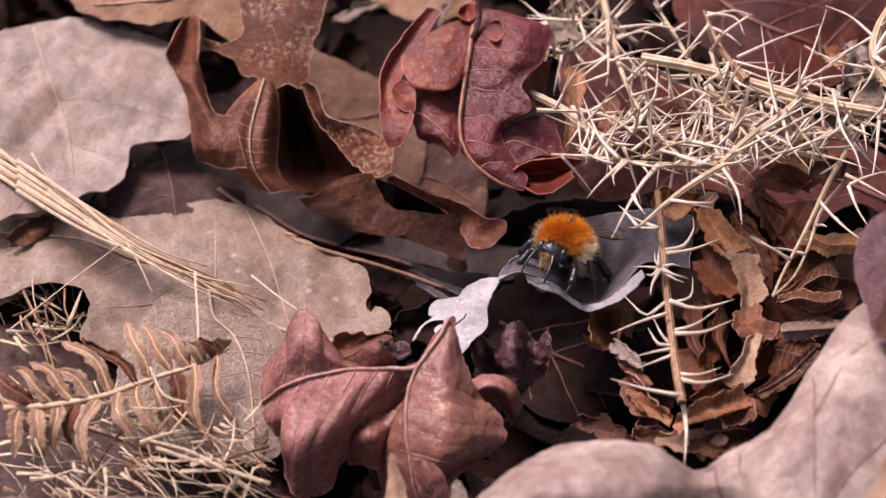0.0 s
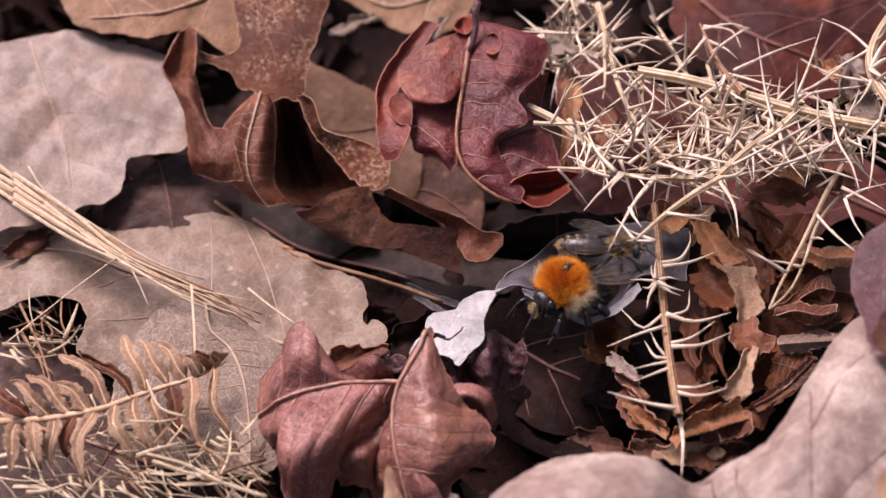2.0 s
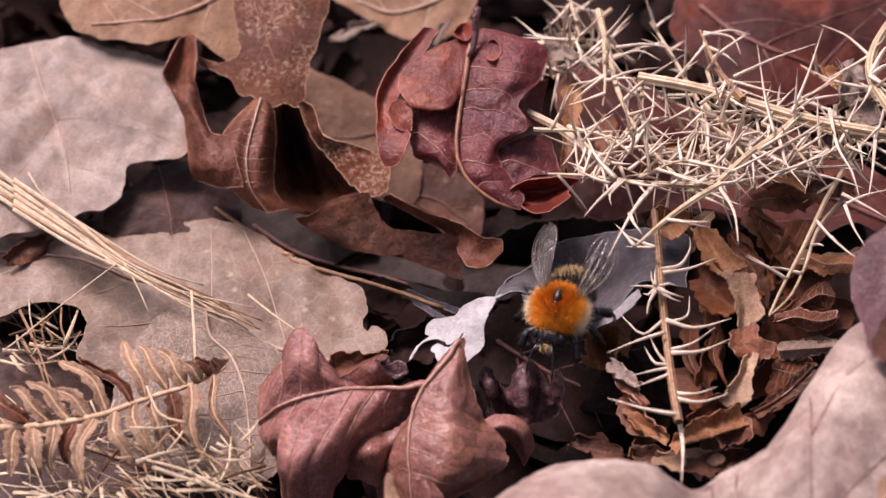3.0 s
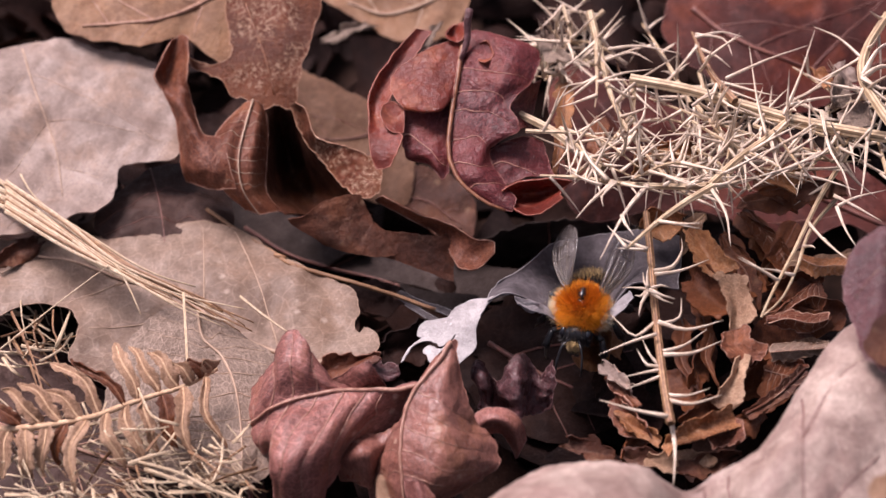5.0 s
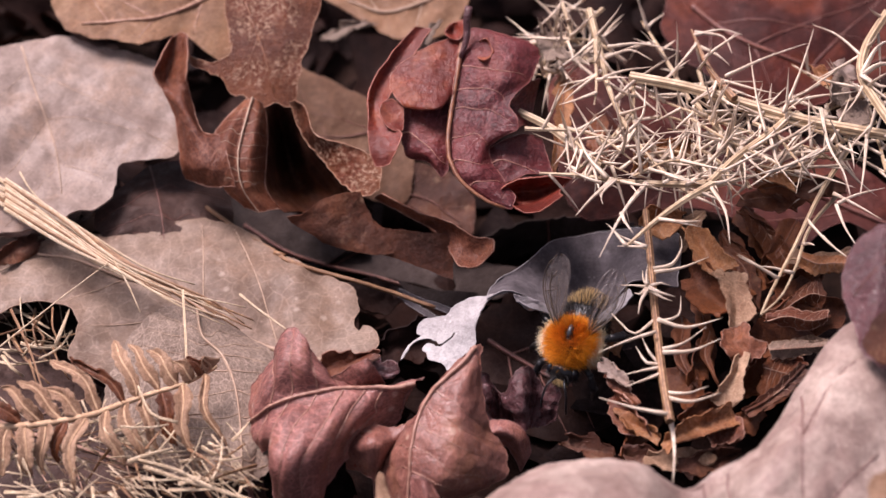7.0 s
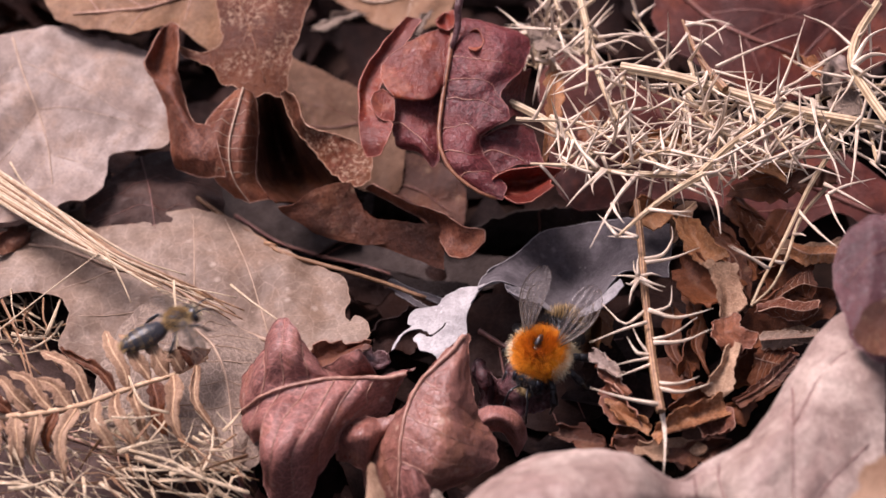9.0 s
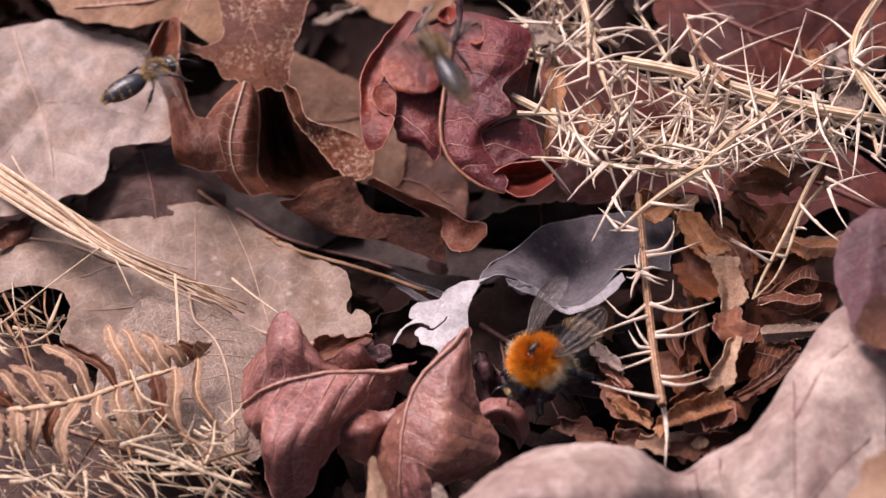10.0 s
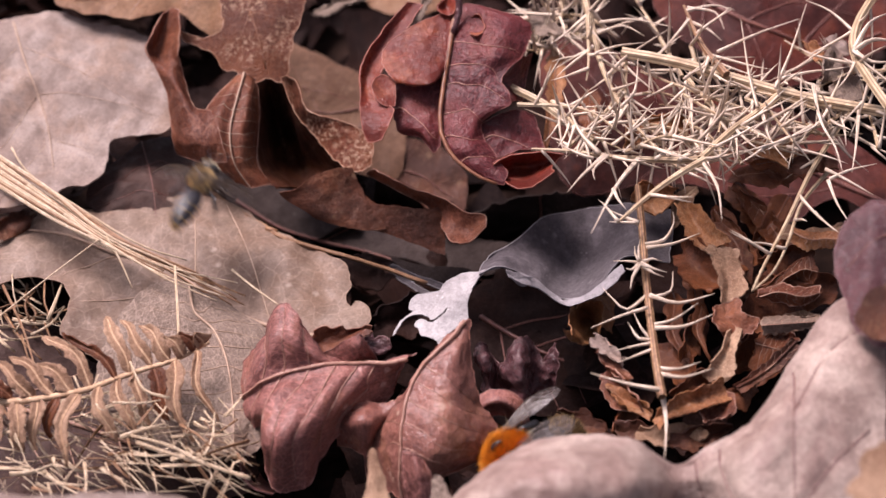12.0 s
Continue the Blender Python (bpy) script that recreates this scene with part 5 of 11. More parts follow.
oak_leaf("oak_leaf", (-29.9, -49.6, 20.0),
         [(-9.1, 0.7), (-6.4, 1.1), (-2.2, 0.9), (1.9, 1.2), (5.7, 1.1), (9.4, 0.4), (9.5, -2.6), (-8.8, -2.6)],
         PINK_TAN, "pale pinkish leaf, out of focus",
         slope=(0, 0.3), bumps=[], midrib=[], seed=24)

# floor leaf in the same darkened colour, standing in for shade
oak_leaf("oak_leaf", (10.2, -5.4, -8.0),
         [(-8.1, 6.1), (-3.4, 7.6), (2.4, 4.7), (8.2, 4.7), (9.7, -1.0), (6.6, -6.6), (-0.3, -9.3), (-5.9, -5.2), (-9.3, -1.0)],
         LITTER_SHADED, "leaf on the floor of the hollow, darkened for shade",
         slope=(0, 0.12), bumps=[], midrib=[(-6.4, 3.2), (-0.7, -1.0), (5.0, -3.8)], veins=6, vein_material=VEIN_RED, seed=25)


# dark sheet added behind the grey leaf, standing in for shade
dark_sheet = thing("shade_leaf", (8.4, 1.7, 0.0), "grey leaf deep in the hollow, darkened to stand for shade", "leaf", "fallen leaves")

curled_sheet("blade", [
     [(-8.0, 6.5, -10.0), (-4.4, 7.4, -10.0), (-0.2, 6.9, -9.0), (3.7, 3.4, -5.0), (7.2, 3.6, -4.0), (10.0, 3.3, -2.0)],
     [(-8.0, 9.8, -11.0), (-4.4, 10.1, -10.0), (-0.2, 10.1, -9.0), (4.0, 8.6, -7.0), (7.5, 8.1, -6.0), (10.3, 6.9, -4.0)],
     [(-8.6, 6.7, -5.0), (-4.5, 8.3, -4.0), (-0.3, 9.1, -3.0), (3.9, 9.8, -3.0), (7.4, 9.4, -3.0), (10.8, 7.5, -2.0)]], GREY_SHADED, dark_sheet, nu=24, nv=44, seed=17, ragged=0.3, vein=0.5, vein_r=0.15, vein_material=VEIN_RED)

ashen_leaf = oak_leaf("ashen_leaf", (-0.4, -12.7, 4.5),
         [(6.2, 3.1), (5.1, 3.1), (4.0, 2.8), (2.6, 2.9), (1.3, 3.0), (0.5, 2.7), (0.3, 2.3), (0.0, 1.8), (-0.9, 1.9), (-1.9, 1.9), (-2.7, 1.5), (-3.0, 0.7), (-2.5, 0.3), (-3.5, -0.1), (-4.1, -0.9), (-4.3, -2.0), (-4.1, -1.8), (-3.8, -1.0), (-3.1, -0.2), (-2.0, -0.2), (-1.1, -0.6), (-0.6, -1.1), (0.4, -1.0), (0.9, -0.5), (0.8, -1.0), (0.2, -1.3), (-0.8, -1.3), (-1.5, -0.8), (-2.1, -0.9), (-2.3, -1.5), (-1.5, -2.4), (-0.4, -3.3), (0.3, -3.9), (1.3, -3.1), (2.1, -2.3), (2.7, -1.9), (2.8, -0.4), (3.2, 1.0), (3.9, 2.1), (4.8, 2.8)],
         ASH, "ash white flaking leaf with a torn end",
         slope=(0.25, 0.3), bumps=[(1.3, -0.2, 0.6, 3.0)], midrib=[], ragged=0.32, seed=26, step=0.3, vein_material=VEIN_GREY, crinkle=0.55, creases=[(4.5, 2.7, 2.9, 0.4, 0.5, 1.2), (1.3, 2.6, -0.9, -0.6, -0.3, 1.0)])

oak_leaf("ashen_leaf", (-2.7, -1.6, -3.0),
         [(-2.9, 2.2), (-2.1, 2.0), (-1.2, 1.4), (0.5, 0.5), (2.5, -0.3), (3.4, -1.0), (2.5, -1.1), (0.8, -0.4), (-0.5, 0.0), (0.7, -1.1), (1.5, -1.7), (0.5, -1.7), (-0.8, -0.6), (-2.1, 0.5), (-2.8, 1.3)],
         GREY, "thin torn strips of weathered grey leaf",
         slope=(0, 0.2), bumps=[], midrib=[], seed=27, step=0.4, ragged=0.12, crinkle=0.3)

# strip coloured dark in place of the shade lying on it
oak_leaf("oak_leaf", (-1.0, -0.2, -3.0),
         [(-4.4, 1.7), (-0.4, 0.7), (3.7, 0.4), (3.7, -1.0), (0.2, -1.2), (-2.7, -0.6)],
         GREY_SHADED, "grey torn leaf strip, darkened for shade",
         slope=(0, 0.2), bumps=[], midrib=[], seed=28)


oak_leaf("leaf_scrap", (37.8, -31.2, 23.5),
         [(-2.2, -0.4), (-1.6, 0.9), (-0.6, 2.0), (1.1, 2.8), (2.9, 1.7), (2.5, -2.4), (-0.4, -2.7), (-1.8, -1.9)],
         SIENNA, "torn tan scrap of leaf",
         slope=(0, 0.3), bumps=[], midrib=[], ragged=0.5, seed=41)

oak_leaf("leaf_scrap", (-6.1, -37.5, 9.0),
         [(-1.1, -2.5), (-0.6, -0.3), (-0.5, 1.9), (0.1, 2.0), (0.6, 0.6), (1.5, -2.5)],
         FERN, "pointed pale tan scrap of leaf",
         slope=(0, 0.5), bumps=[], midrib=[], ragged=0.2, seed=51, step=0.4, creases=[(-0.1, 1.8, 0.2, -2.7, 0.5, 0.7)])

oak_leaf("leaf_scrap", (-0.2, -39.3, 9.0),
         [(-0.8, -1.2), (-0.8, 0.9), (-0.1, 1.3), (0.6, 0.2), (1.2, -1.2)],
         TAN_PALE, "torn greyish scrap of leaf",
         slope=(0, 0.5), bumps=[], midrib=[], ragged=0.3, seed=52, step=0.4)


# ---- dry plants ----
def spine_mesh(bend, seed):
    """A slender thorn of unit length along +X, bowed upwards, with a swollen base."""
    bm = bmesh.new()
    pts = [(t, 0.05 * math.sin(seed + 3 * t) * t, bend * t * t) for t in (0, 0.15, 0.35, 0.55, 0.78, 1.0)]
    rings = []
    stripe = bm.verts.layers.float.new("stripe")
    for i, (x, y, z) in enumerate(pts):
        r = (0.050, 0.040, 0.033, 0.026, 0.015, 0.001)[i]
        rings.append([bm.verts.new((x, y + r * math.cos(a), z + r * math.sin(a))) for a in (math.pi / 2.5 * k for k in range(5))])
        for k, v in enumerate(rings[-1]):
            v[stripe] = 1.0 if k in (0, 3) else 0.0
    for a, b in zip(rings, rings[1:]):
        for k in range(5):
            bm.faces.new((a[k], a[(k + 1) % 5], b[(k + 1) % 5], b[k]))
    bm.faces.new(rings[0][::-1])
    me = bpy.data.meshes.new("spine")
    bm.to_mesh(me)
    bm.free()
    for p in me.polygons:
        p.use_smooth = True
    me.materials.append(SPINE_UNIT)
    return me


SPINES = [spine_mesh(b, i) for i, b in enumerate((-0.03, 0.0, 0.02, 0.06, 0.12, 0.01))]


def spine(parent, base, way, length, rng, fat=1.0):
    ob = new("spine", rng.choice(SPINES))
    ob.parent = parent
    turn = Vector(way).to_track_quat("X", "Z").to_matrix().to_4x4() @ Matrix.Rotation(rng.uniform(-1.2, 1.2), 4, "X")
    w = length * MM * fat * 4.6 / max(3.0, length)
    ob.matrix_local = Matrix.Translation(Vector(base) * MM) @ turn @ Matrix.Diagonal((length * MM, w, w, 1))
    return ob


def spiny_twig(at, points, r0, r1, seed, spines=10, size=(3, 6.5), material=None, bare=0.0, label="dry straw coloured twig set with sharp spines"):
    """A dead spiny twig: a ridged stem, side spines in a loose spiral."""
    rng = random.Random(seed)
    ob = thing("spiny_twig", at, label, "twig", "dry spiny twigs")
    p = spline(points, 0.8)
    part("stem", tube(bmesh.new(), p, r0, r1, 12, 0.2), material or STEM, ob, smooth=False)
    turn = rng.uniform(0, 6)
    for k in range(spines):
        s = bare + (1 - bare) * (k + rng.random()) / spines
        i = min(len(p) - 2, int(s * (len(p) - 1)))
        along = Vector(p[i + 1] - p[i]).normalized()
        side = along.orthogonal().normalized()
        turn += 2.4 + rng.uniform(-0.6, 0.6)
        side.rotate(Matrix.Rotation(turn, 3, along))
        way = (side + along * rng.uniform(0.1, 1.1) + Vector((0, 0, 0.12))).normalized()
        n = rng.uniform(*size)
        spine(ob, p[i], way, n, rng)
        if rng.random() < 0.45:
            side.rotate(Matrix.Rotation(rng.uniform(-1, 1), 3, along))
            spine(ob, Vector(p[i]) + way * n * rng.uniform(0.25, 0.5), (way + side * rng.uniform(0.4, 1.0)).normalized(), n * rng.uniform(0.4, 0.7), rng, 0.8)
    return ob


def thorn(parent, points, r=0.2):
    part("spine", tube(bmesh.new(), spline(points, 0.7), r, 0.03, 9), SPINE, parent)


def straw(points, r0, r1, material, label="dry grass stem", seed=0, name="grass_stem", flat=0.45):
    """A dry stem or blade, lying loose."""
    at = np.mean(np.asarray(points, float), 0)
    ob = thing(name, at, label, "grass", "dry grass")
    part("stem", tube(bmesh.new(), spline([np.asarray(q) - at for q in points], 0.9), 0.78 * r0, 0.7 * r1, 9, 0.15, flat=flat, roll=seed), material, ob)
    return ob


def pinna(parent, base, tip, wide, material, seed, fold=0.5, droop=0.3, teeth=7, name="pinna"):
    """A narrow leaflet with a wavy, toothed edge, folded along its middle; from base to tip in mm."""
    rng = random.Random(seed)
    base, tip = Vector(base), Vector(tip)
    along = tip - base
    length = along.length
    along.normalize()
    side = along.cross(Vector((0, -0.5, 0.85))).normalized()
    up = side.cross(along)
    bm = bmesh.new()
    n, m = teeth * 4 + 1, 7
    roll = rng.uniform(-0.5, 0.5)
    rows = []
    for i in range(n):
        t = i / (n - 1)
        w = wide * 0.5 * (min(1, 5 * t + 0.25)) * (1 - t ** 3) ** 0.7
        w *= 0.84 + 0.16 * abs(math.sin(teeth * math.pi * t))
        mid = base + along * (length * t) + up * (droop * length * 0.25 * math.sin(math.pi * t) - droop * length * 0.2 * t * t)
        mid += side * (0.07 * length * math.sin(math.pi * t) + 0.035 * length * math.sin(7 * t + seed))
        row = []
        for j in range(m):
            v = j / (m - 1) * 2 - 1
            a = roll * t + fold * abs(v)
            q = mid + side * (v * w * math.cos(a)) + up * (abs(v) * w * math.sin(fold) + v * w * math.sin(roll * t) - 0.5 * w * v ** 4 * fold)
            q += noise.noise_vector(q * 0.9) * 0.16 * wide * abs(v)
            row.append(bm.verts.new(q * MM))
        rows.append(row)
    for a, b in zip(rows, rows[1:]):
        for j in range(m - 1):
            bm.faces.new((a[j], a[j + 1], b[j + 1], b[j]))
    bm.normal_update()
    if sum(f.normal.dot(Vector((0, -0.7, 0.7))) for f in bm.faces) < 0:
        bmesh.ops.reverse_faces(bm, faces=bm.faces)
    mids = [np.array(r[m // 2].co) / MM + np.array(up) * 0.03 for r in rows]
    leaflet = thick(part(name, bm, material, parent), 0.12)
    part("rib", tube(bmesh.new(), mids[:-2:2], 0.11, 0.05, 5), FROND_RIB if material is FERN else RIB_RUST, leaflet)
    return leaflet


FROND_RIB = plain_material("frond_rib", (0.66, 0.46, 0.29), (0.42, 0.25, 0.14), size=0.6)


def crumpled_scrap(at, long, wide, turn, material, seed, label, tilt=0.5, cup=0.6, name="leaf_scrap", lift=0.0):
    """A small torn scrap of dry leaf, cupped and twisted."""
    rng = random.Random(seed)
    ob = thing(name, at, label, "leaf scrap", "leaf scraps")
    m = Matrix.Rotation(radians(turn), 3, "Z") @ Matrix.Rotation(tilt, 3, "X") @ Matrix.Rotation(lift, 3, "Y")
    net = []
    tw = rng.uniform(-0.9, 0.9)
    for i in range(5):
        u = i / 2 - 1
        row = []
        for j in range(4):
            v = j / 1.5 - 1
            w = wide * 0.5 * (1 - 0.45 * u * u + rng.uniform(-0.2, 0.2))
            q = Vector((u * long * 0.5 + rng.uniform(-0.1, 0.1) * long, v * w * math.cos(tw * u), cup * w * (v * v - 0.4) + v * w * math.sin(tw * u) + rng.uniform(-0.12, 0.12) * wide))
            row.append(tuple(m @ q))
        net.append(row)
    curled_sheet("blade", net, material, ob, nu=18, nv=12, ragged=0.35, crinkle=0.3, seed=seed * 1.7, thickness=0.14)
    return ob


# ---- spiny twigs ----

twig = spiny_twig((17.8, 10.7, 17.0), [(0.0, 0.0, 0.0), (5.5, -1.6, 0.0), (10.9, -4.0, 0.0), (16.3, -6.4, 0.0), (21.6, -8.0, 0.0), (26.4, -9.2, 0.0)], 0.5, 0.5, 1, 8)

thorn(twig, [(12.6, -9.3, 1.0), (12.2, -4.3, 1.0), (12.1, 3.9, 1.0)], 0.2)

thorn(twig, [(9.4, -1.1, 1.0), (13.6, 1.7, 1.0), (18.0, 4.0, 1.0)], 0.2)

thorn(twig, [(14.5, -7.1, 1.5), (16.7, -1.1, 1.5), (18.8, 5.7, 1.5)], 0.2)

thorn(twig, [(5.8, -5.2, 1.0), (7.6, -3.3, 1.0), (8.9, -2.1, 1.0), (13.0, -1.9, 1.0)], 0.2)

thorn(twig, [(15.3, -4.6, 0.5), (18.1, -3.6, 0.5), (21.0, -3.1, 0.5), (23.3, -2.4, 0.5)], 0.2)

thorn(twig, [(22.1, -2.8, 1.0), (18.9, -1.6, 1.0), (16.2, 0.6, 1.0)], 0.2)

thorn(twig, [(12.3, -8.9, -1.0), (10.1, -8.2, -1.0), (5.2, -7.1, -1.0), (0.2, -7.9, -1.0)], 0.22)

thorn(twig, [(13.2, -9.4, 0.0), (13.6, -12.9, 0.0), (15.1, -16.3, 0.0)], 0.2)

thorn(twig, [(18.3, -6.0, 1.0), (18.5, -11.3, 1.0), (19.5, -15.1, 1.0), (19.8, -18.5, 1.0)], 0.22)

thorn(twig, [(10.7, -8.3, -1.0), (9.9, -10.7, -1.0), (10.2, -15.2, -1.0)], 0.2)

thorn(twig, [(16.5, -5.9, -2.0), (16.4, -10.1, -2.0), (15.3, -14.9, -2.0)], 0.2)

thorn(twig, [(22.7, -8.2, 0.0), (21.7, -13.8, 0.0), (20.9, -17.4, 0.0)], 0.24)

thorn(twig, [(20.0, -7.8, 0.0), (18.0, -11.0, 0.0), (14.5, -13.0, 0.0)], 0.2)

twig = spiny_twig((14.3, 22.4, 16.0), [(0.0, 0.0, 0.0), (0.8, -6.8, 0.0), (1.4, -12.0, 0.0), (2.4, -16.3, 0.0), (3.7, -20.0, 0.0), (6.1, -24.6, 0.0)], 0.34, 0.1, 2, 7)

thorn(twig, [(0.9, -11.9, 1.0), (2.9, -10.8, 1.0), (5.8, -10.2, 1.0)], 0.2)

thorn(twig, [(1.2, -8.8, 1.0), (3.8, -7.6, 1.0), (5.9, -9.2, 1.0)], 0.2)

thorn(twig, [(1.9, -15.3, 1.0), (4.0, -12.3, 1.0), (8.4, -8.1, 1.0)], 0.24)

thorn(twig, [(1.5, -7.1, 1.0), (4.8, -6.6, 1.0), (8.8, -7.8, 1.0)], 0.2)

thorn(twig, [(3.0, -19.9, 1.0), (4.5, -17.4, 1.0), (5.1, -12.3, 1.0)], 0.2)

twig = spiny_twig((8.5, -2.4, 16.0), [(0.0, 0.0, 0.0), (3.8, -0.3, 0.0), (7.0, -1.0, 0.0), (10.2, -1.4, 0.0), (14.0, -1.6, 0.0), (16.3, -1.4, 0.0)], 0.12, 0.34, 3, 5)

thorn(twig, [(6.9, -2.0, 1.0), (4.7, -4.7, 1.0), (3.2, -7.0, 1.0)], 0.26)

thorn(twig, [(6.4, -1.7, 1.0), (4.6, 1.6, 1.0), (3.2, 7.4, 1.0)], 0.28)

thorn(twig, [(10.1, -2.5, 1.0), (7.8, -6.3, 1.0), (5.2, -12.5, 1.0)], 0.28)

thorn(twig, [(7.5, -6.6, 1.0), (7.8, -7.8, 1.0), (8.5, -9.3, 1.0)], 0.2)

thorn(twig, [(5.8, -2.4, 1.0), (4.2, -1.6, 1.0), (2.4, -0.1, 1.0)], 0.2)

thorn(twig, [(16.0, -2.5, 1.0), (17.3, -6.3, 1.0), (17.4, -10.7, 1.0)], 0.22)

thorn(twig, [(16.0, -2.5, 1.0), (17.7, -2.2, 1.0), (18.9, -0.9, 1.0), (19.3, 0.8, 1.0)], 0.2)

thorn(twig, [(13.9, -2.7, 1.0), (15.6, -1.6, 1.0), (19.4, -1.2, 1.0)], 0.2)

thorn(twig, [(11.7, -2.5, 1.0), (13.5, -0.9, 1.0), (15.7, 0.8, 1.0)], 0.2)

thorn(twig, [(7.2, -2.0, 1.0), (5.8, -3.9, 1.0), (5.8, -5.3, 1.0)], 0.2)

spiny_twig((16.3, -13.4, 17.0), [(0.0, 0.0, 0.0), (3.1, 3.6, 0.0), (5.9, 6.3, 0.0), (8.6, 8.4, 0.0)], 0.12, 0.34, 4, 3)

twig = spiny_twig((24.5, -4.9, 17.0), [(0.0, 0.0, 0.0), (3.0, 3.7, 0.0), (6.0, 6.6, 0.0), (8.4, 9.2, 0.0)], 0.3, 0.35, 5, 4)

thorn(twig, [(3.6, 4.3, 0.0), (5.0, 2.1, 0.0), (6.3, 0.8, 0.0)], 0.2)

thorn(twig, [(4.2, 5.0, 0.0), (5.7, 3.3, 0.0), (3.4, 1.6, 0.0)], 0.2)

twig = spiny_twig((24.3, 16.8, 18.0), [(0.0, 0.0, 0.0), (1.4, -6.1, 0.0), (3.5, -10.6, 0.0)], 0.1, 0.36, 6, 4, material=STRAW_BROWN)

thorn(twig, [(0.7, -2.7, 0.0), (2.3, -3.9, 0.0), (3.4, -5.5, 0.0)], 0.2)

thorn(twig, [(0.2, -0.9, 0.0), (3.0, 0.0, 0.0), (5.1, -0.8, 0.0)], 0.2)

thorn(twig, [(0.3, -0.4, 0.0), (3.1, -1.1, 0.0), (3.8, -3.7, 0.0)], 0.2)

thorn(twig, [(0.4, -2.2, 0.0), (-1.5, -5.3, 0.0), (-3.0, -7.4, 0.0)], 0.2)

twig = spiny_twig((40.8, 7.0, 13.0), [(0.0, 0.0, 0.0), (-2.6, -4.6, 0.0), (-5.3, -9.8, 0.0), (-8.2, -16.5, 0.0), (-10.8, -22.1, 0.0), (-12.2, -25.5, 0.0)], 0.28, 0.1, 7, 4)

thorn(twig, [(-3.8, -11.7, 1.0), (-3.3, -14.8, 1.0), (-2.5, -17.3, 1.0)], 0.2)

thorn(twig, [(-3.6, -11.5, 1.0), (-1.7, -10.3, 1.0), (1.2, -9.3, 1.0)], 0.2)

thorn(twig, [(-3.9, -10.1, 1.0), (-1.9, -11.7, 1.0), (0.3, -13.7, 1.0)], 0.2)

spiny_twig((38.1, 0.1, 11.0), [(0.0, 0.0, 0.0), (-3.3, -4.8, 0.0), (-5.2, -10.2, 0.0), (-6.9, -14.0, 0.0), (-8.9, -16.4, 0.0)], 0.2, 0.08, 8, 2, label="thin bare dry twig among brown fronds")

twig = spiny_twig((43.8, 17.0, 20.0), [(0.0, 0.0, 0.0), (-2.7, -5.3, 0.0), (-3.6, -9.6, 0.0), (-2.6, -13.8, 0.0), (-1.2, -17.9, 0.0)], 0.4, 0.4, 9, 8)

thorn(twig, [(-3.9, -10.9, 1.0), (-1.8, -9.1, 1.0), (1.1, -9.5, 1.0)], 0.34)

thorn(twig, [(-3.9, -10.8, 1.0), (-2.3, -12.4, 1.0), (0.2, -12.3, 1.0)], 0.3)

thorn(twig, [(-3.1, -7.0, 0.0), (-5.3, -3.5, 0.0), (-7.6, -1.8, 0.0)], 0.2)

thorn(twig, [(-3.3, -10.4, 0.0), (-4.7, -13.4, 0.0), (-6.0, -15.4, 0.0)], 0.2)

thorn(twig, [(-3.8, -10.6, 1.0), (-1.8, -6.5, 1.0), (0.6, -4.8, 1.0)], 0.34)

spiny_twig((6.9, 9.9, 13.0), [(0.0, 0.0, 0.0), (3.1, -2.4, 0.0), (5.8, -5.6, 0.0), (8.0, -8.0, 0.0)], 0.36, 0.4, 10, 0, label="thick pale dry stem")

twig = spiny_twig((19.1, -1.3, 10.0), [(0.0, 0.0, 0.0), (0.1, -5.5, 0.0), (0.1, -11.7, 0.0), (0.2, -17.6, 0.0), (0.4, -23.3, 0.0), (0.7, -27.6, 0.0)], 0.28, 0.34, 11, 0, material=STRAW_BROWN, label="upright dry twig with paired curved spines")

thorn(twig, [(0.1, -14.8, 0.0), (-1.9, -16.7, 0.0), (-3.1, -15.4, 0.0), (-4.0, -14.0, 0.0)], 0.2)

thorn(twig, [(-0.1, -17.4, 1.0), (-2.5, -18.4, 1.0), (-5.5, -20.0, 1.0)], 0.2)

thorn(twig, [(0.2, -15.8, 1.0), (2.8, -16.8, 1.0), (6.3, -15.6, 1.0)], 0.24)

thorn(twig, [(0.3, -15.2, 0.0), (2.3, -14.3, 0.0), (2.7, -11.7, 0.0)], 0.2)

thorn(twig, [(0.4, -18.7, 0.0), (2.5, -17.9, 0.0), (4.8, -15.8, 0.0)], 0.2)

thorn(twig, [(0.4, -20.0, 1.0), (3.1, -19.8, 1.0), (6.0, -18.2, 1.0)], 0.24)

thorn(twig, [(0.6, -24.1, 0.0), (2.4, -24.2, 0.0), (4.5, -23.3, 0.0)], 0.2)

thorn(twig, [(0.7, -24.8, 0.0), (2.8, -25.2, 0.0), (5.6, -24.1, 0.0)], 0.24)

thorn(twig, [(0.4, -27.6, 1.0), (-2.4, -26.9, 1.0), (-5.7, -25.6, 1.0)], 0.24)

thorn(twig, [(0.5, -20.9, 0.0), (-1.3, -21.3, 0.0), (-3.2, -21.9, 0.0)], 0.2)

thorn(twig, [(0.5, -21.6, 0.0), (-1.1, -22.4, 0.0), (-3.0, -23.3, 0.0)], 0.2)

thorn(twig, [(0.3, -20.6, 0.0), (-1.0, -20.4, 0.0), (-1.9, -18.3, 0.0)], 0.2)

thorn(twig, [(0.2, -19.5, -1.0), (-0.6, -18.1, -1.0), (-1.3, -15.7, -1.0)], 0.2)

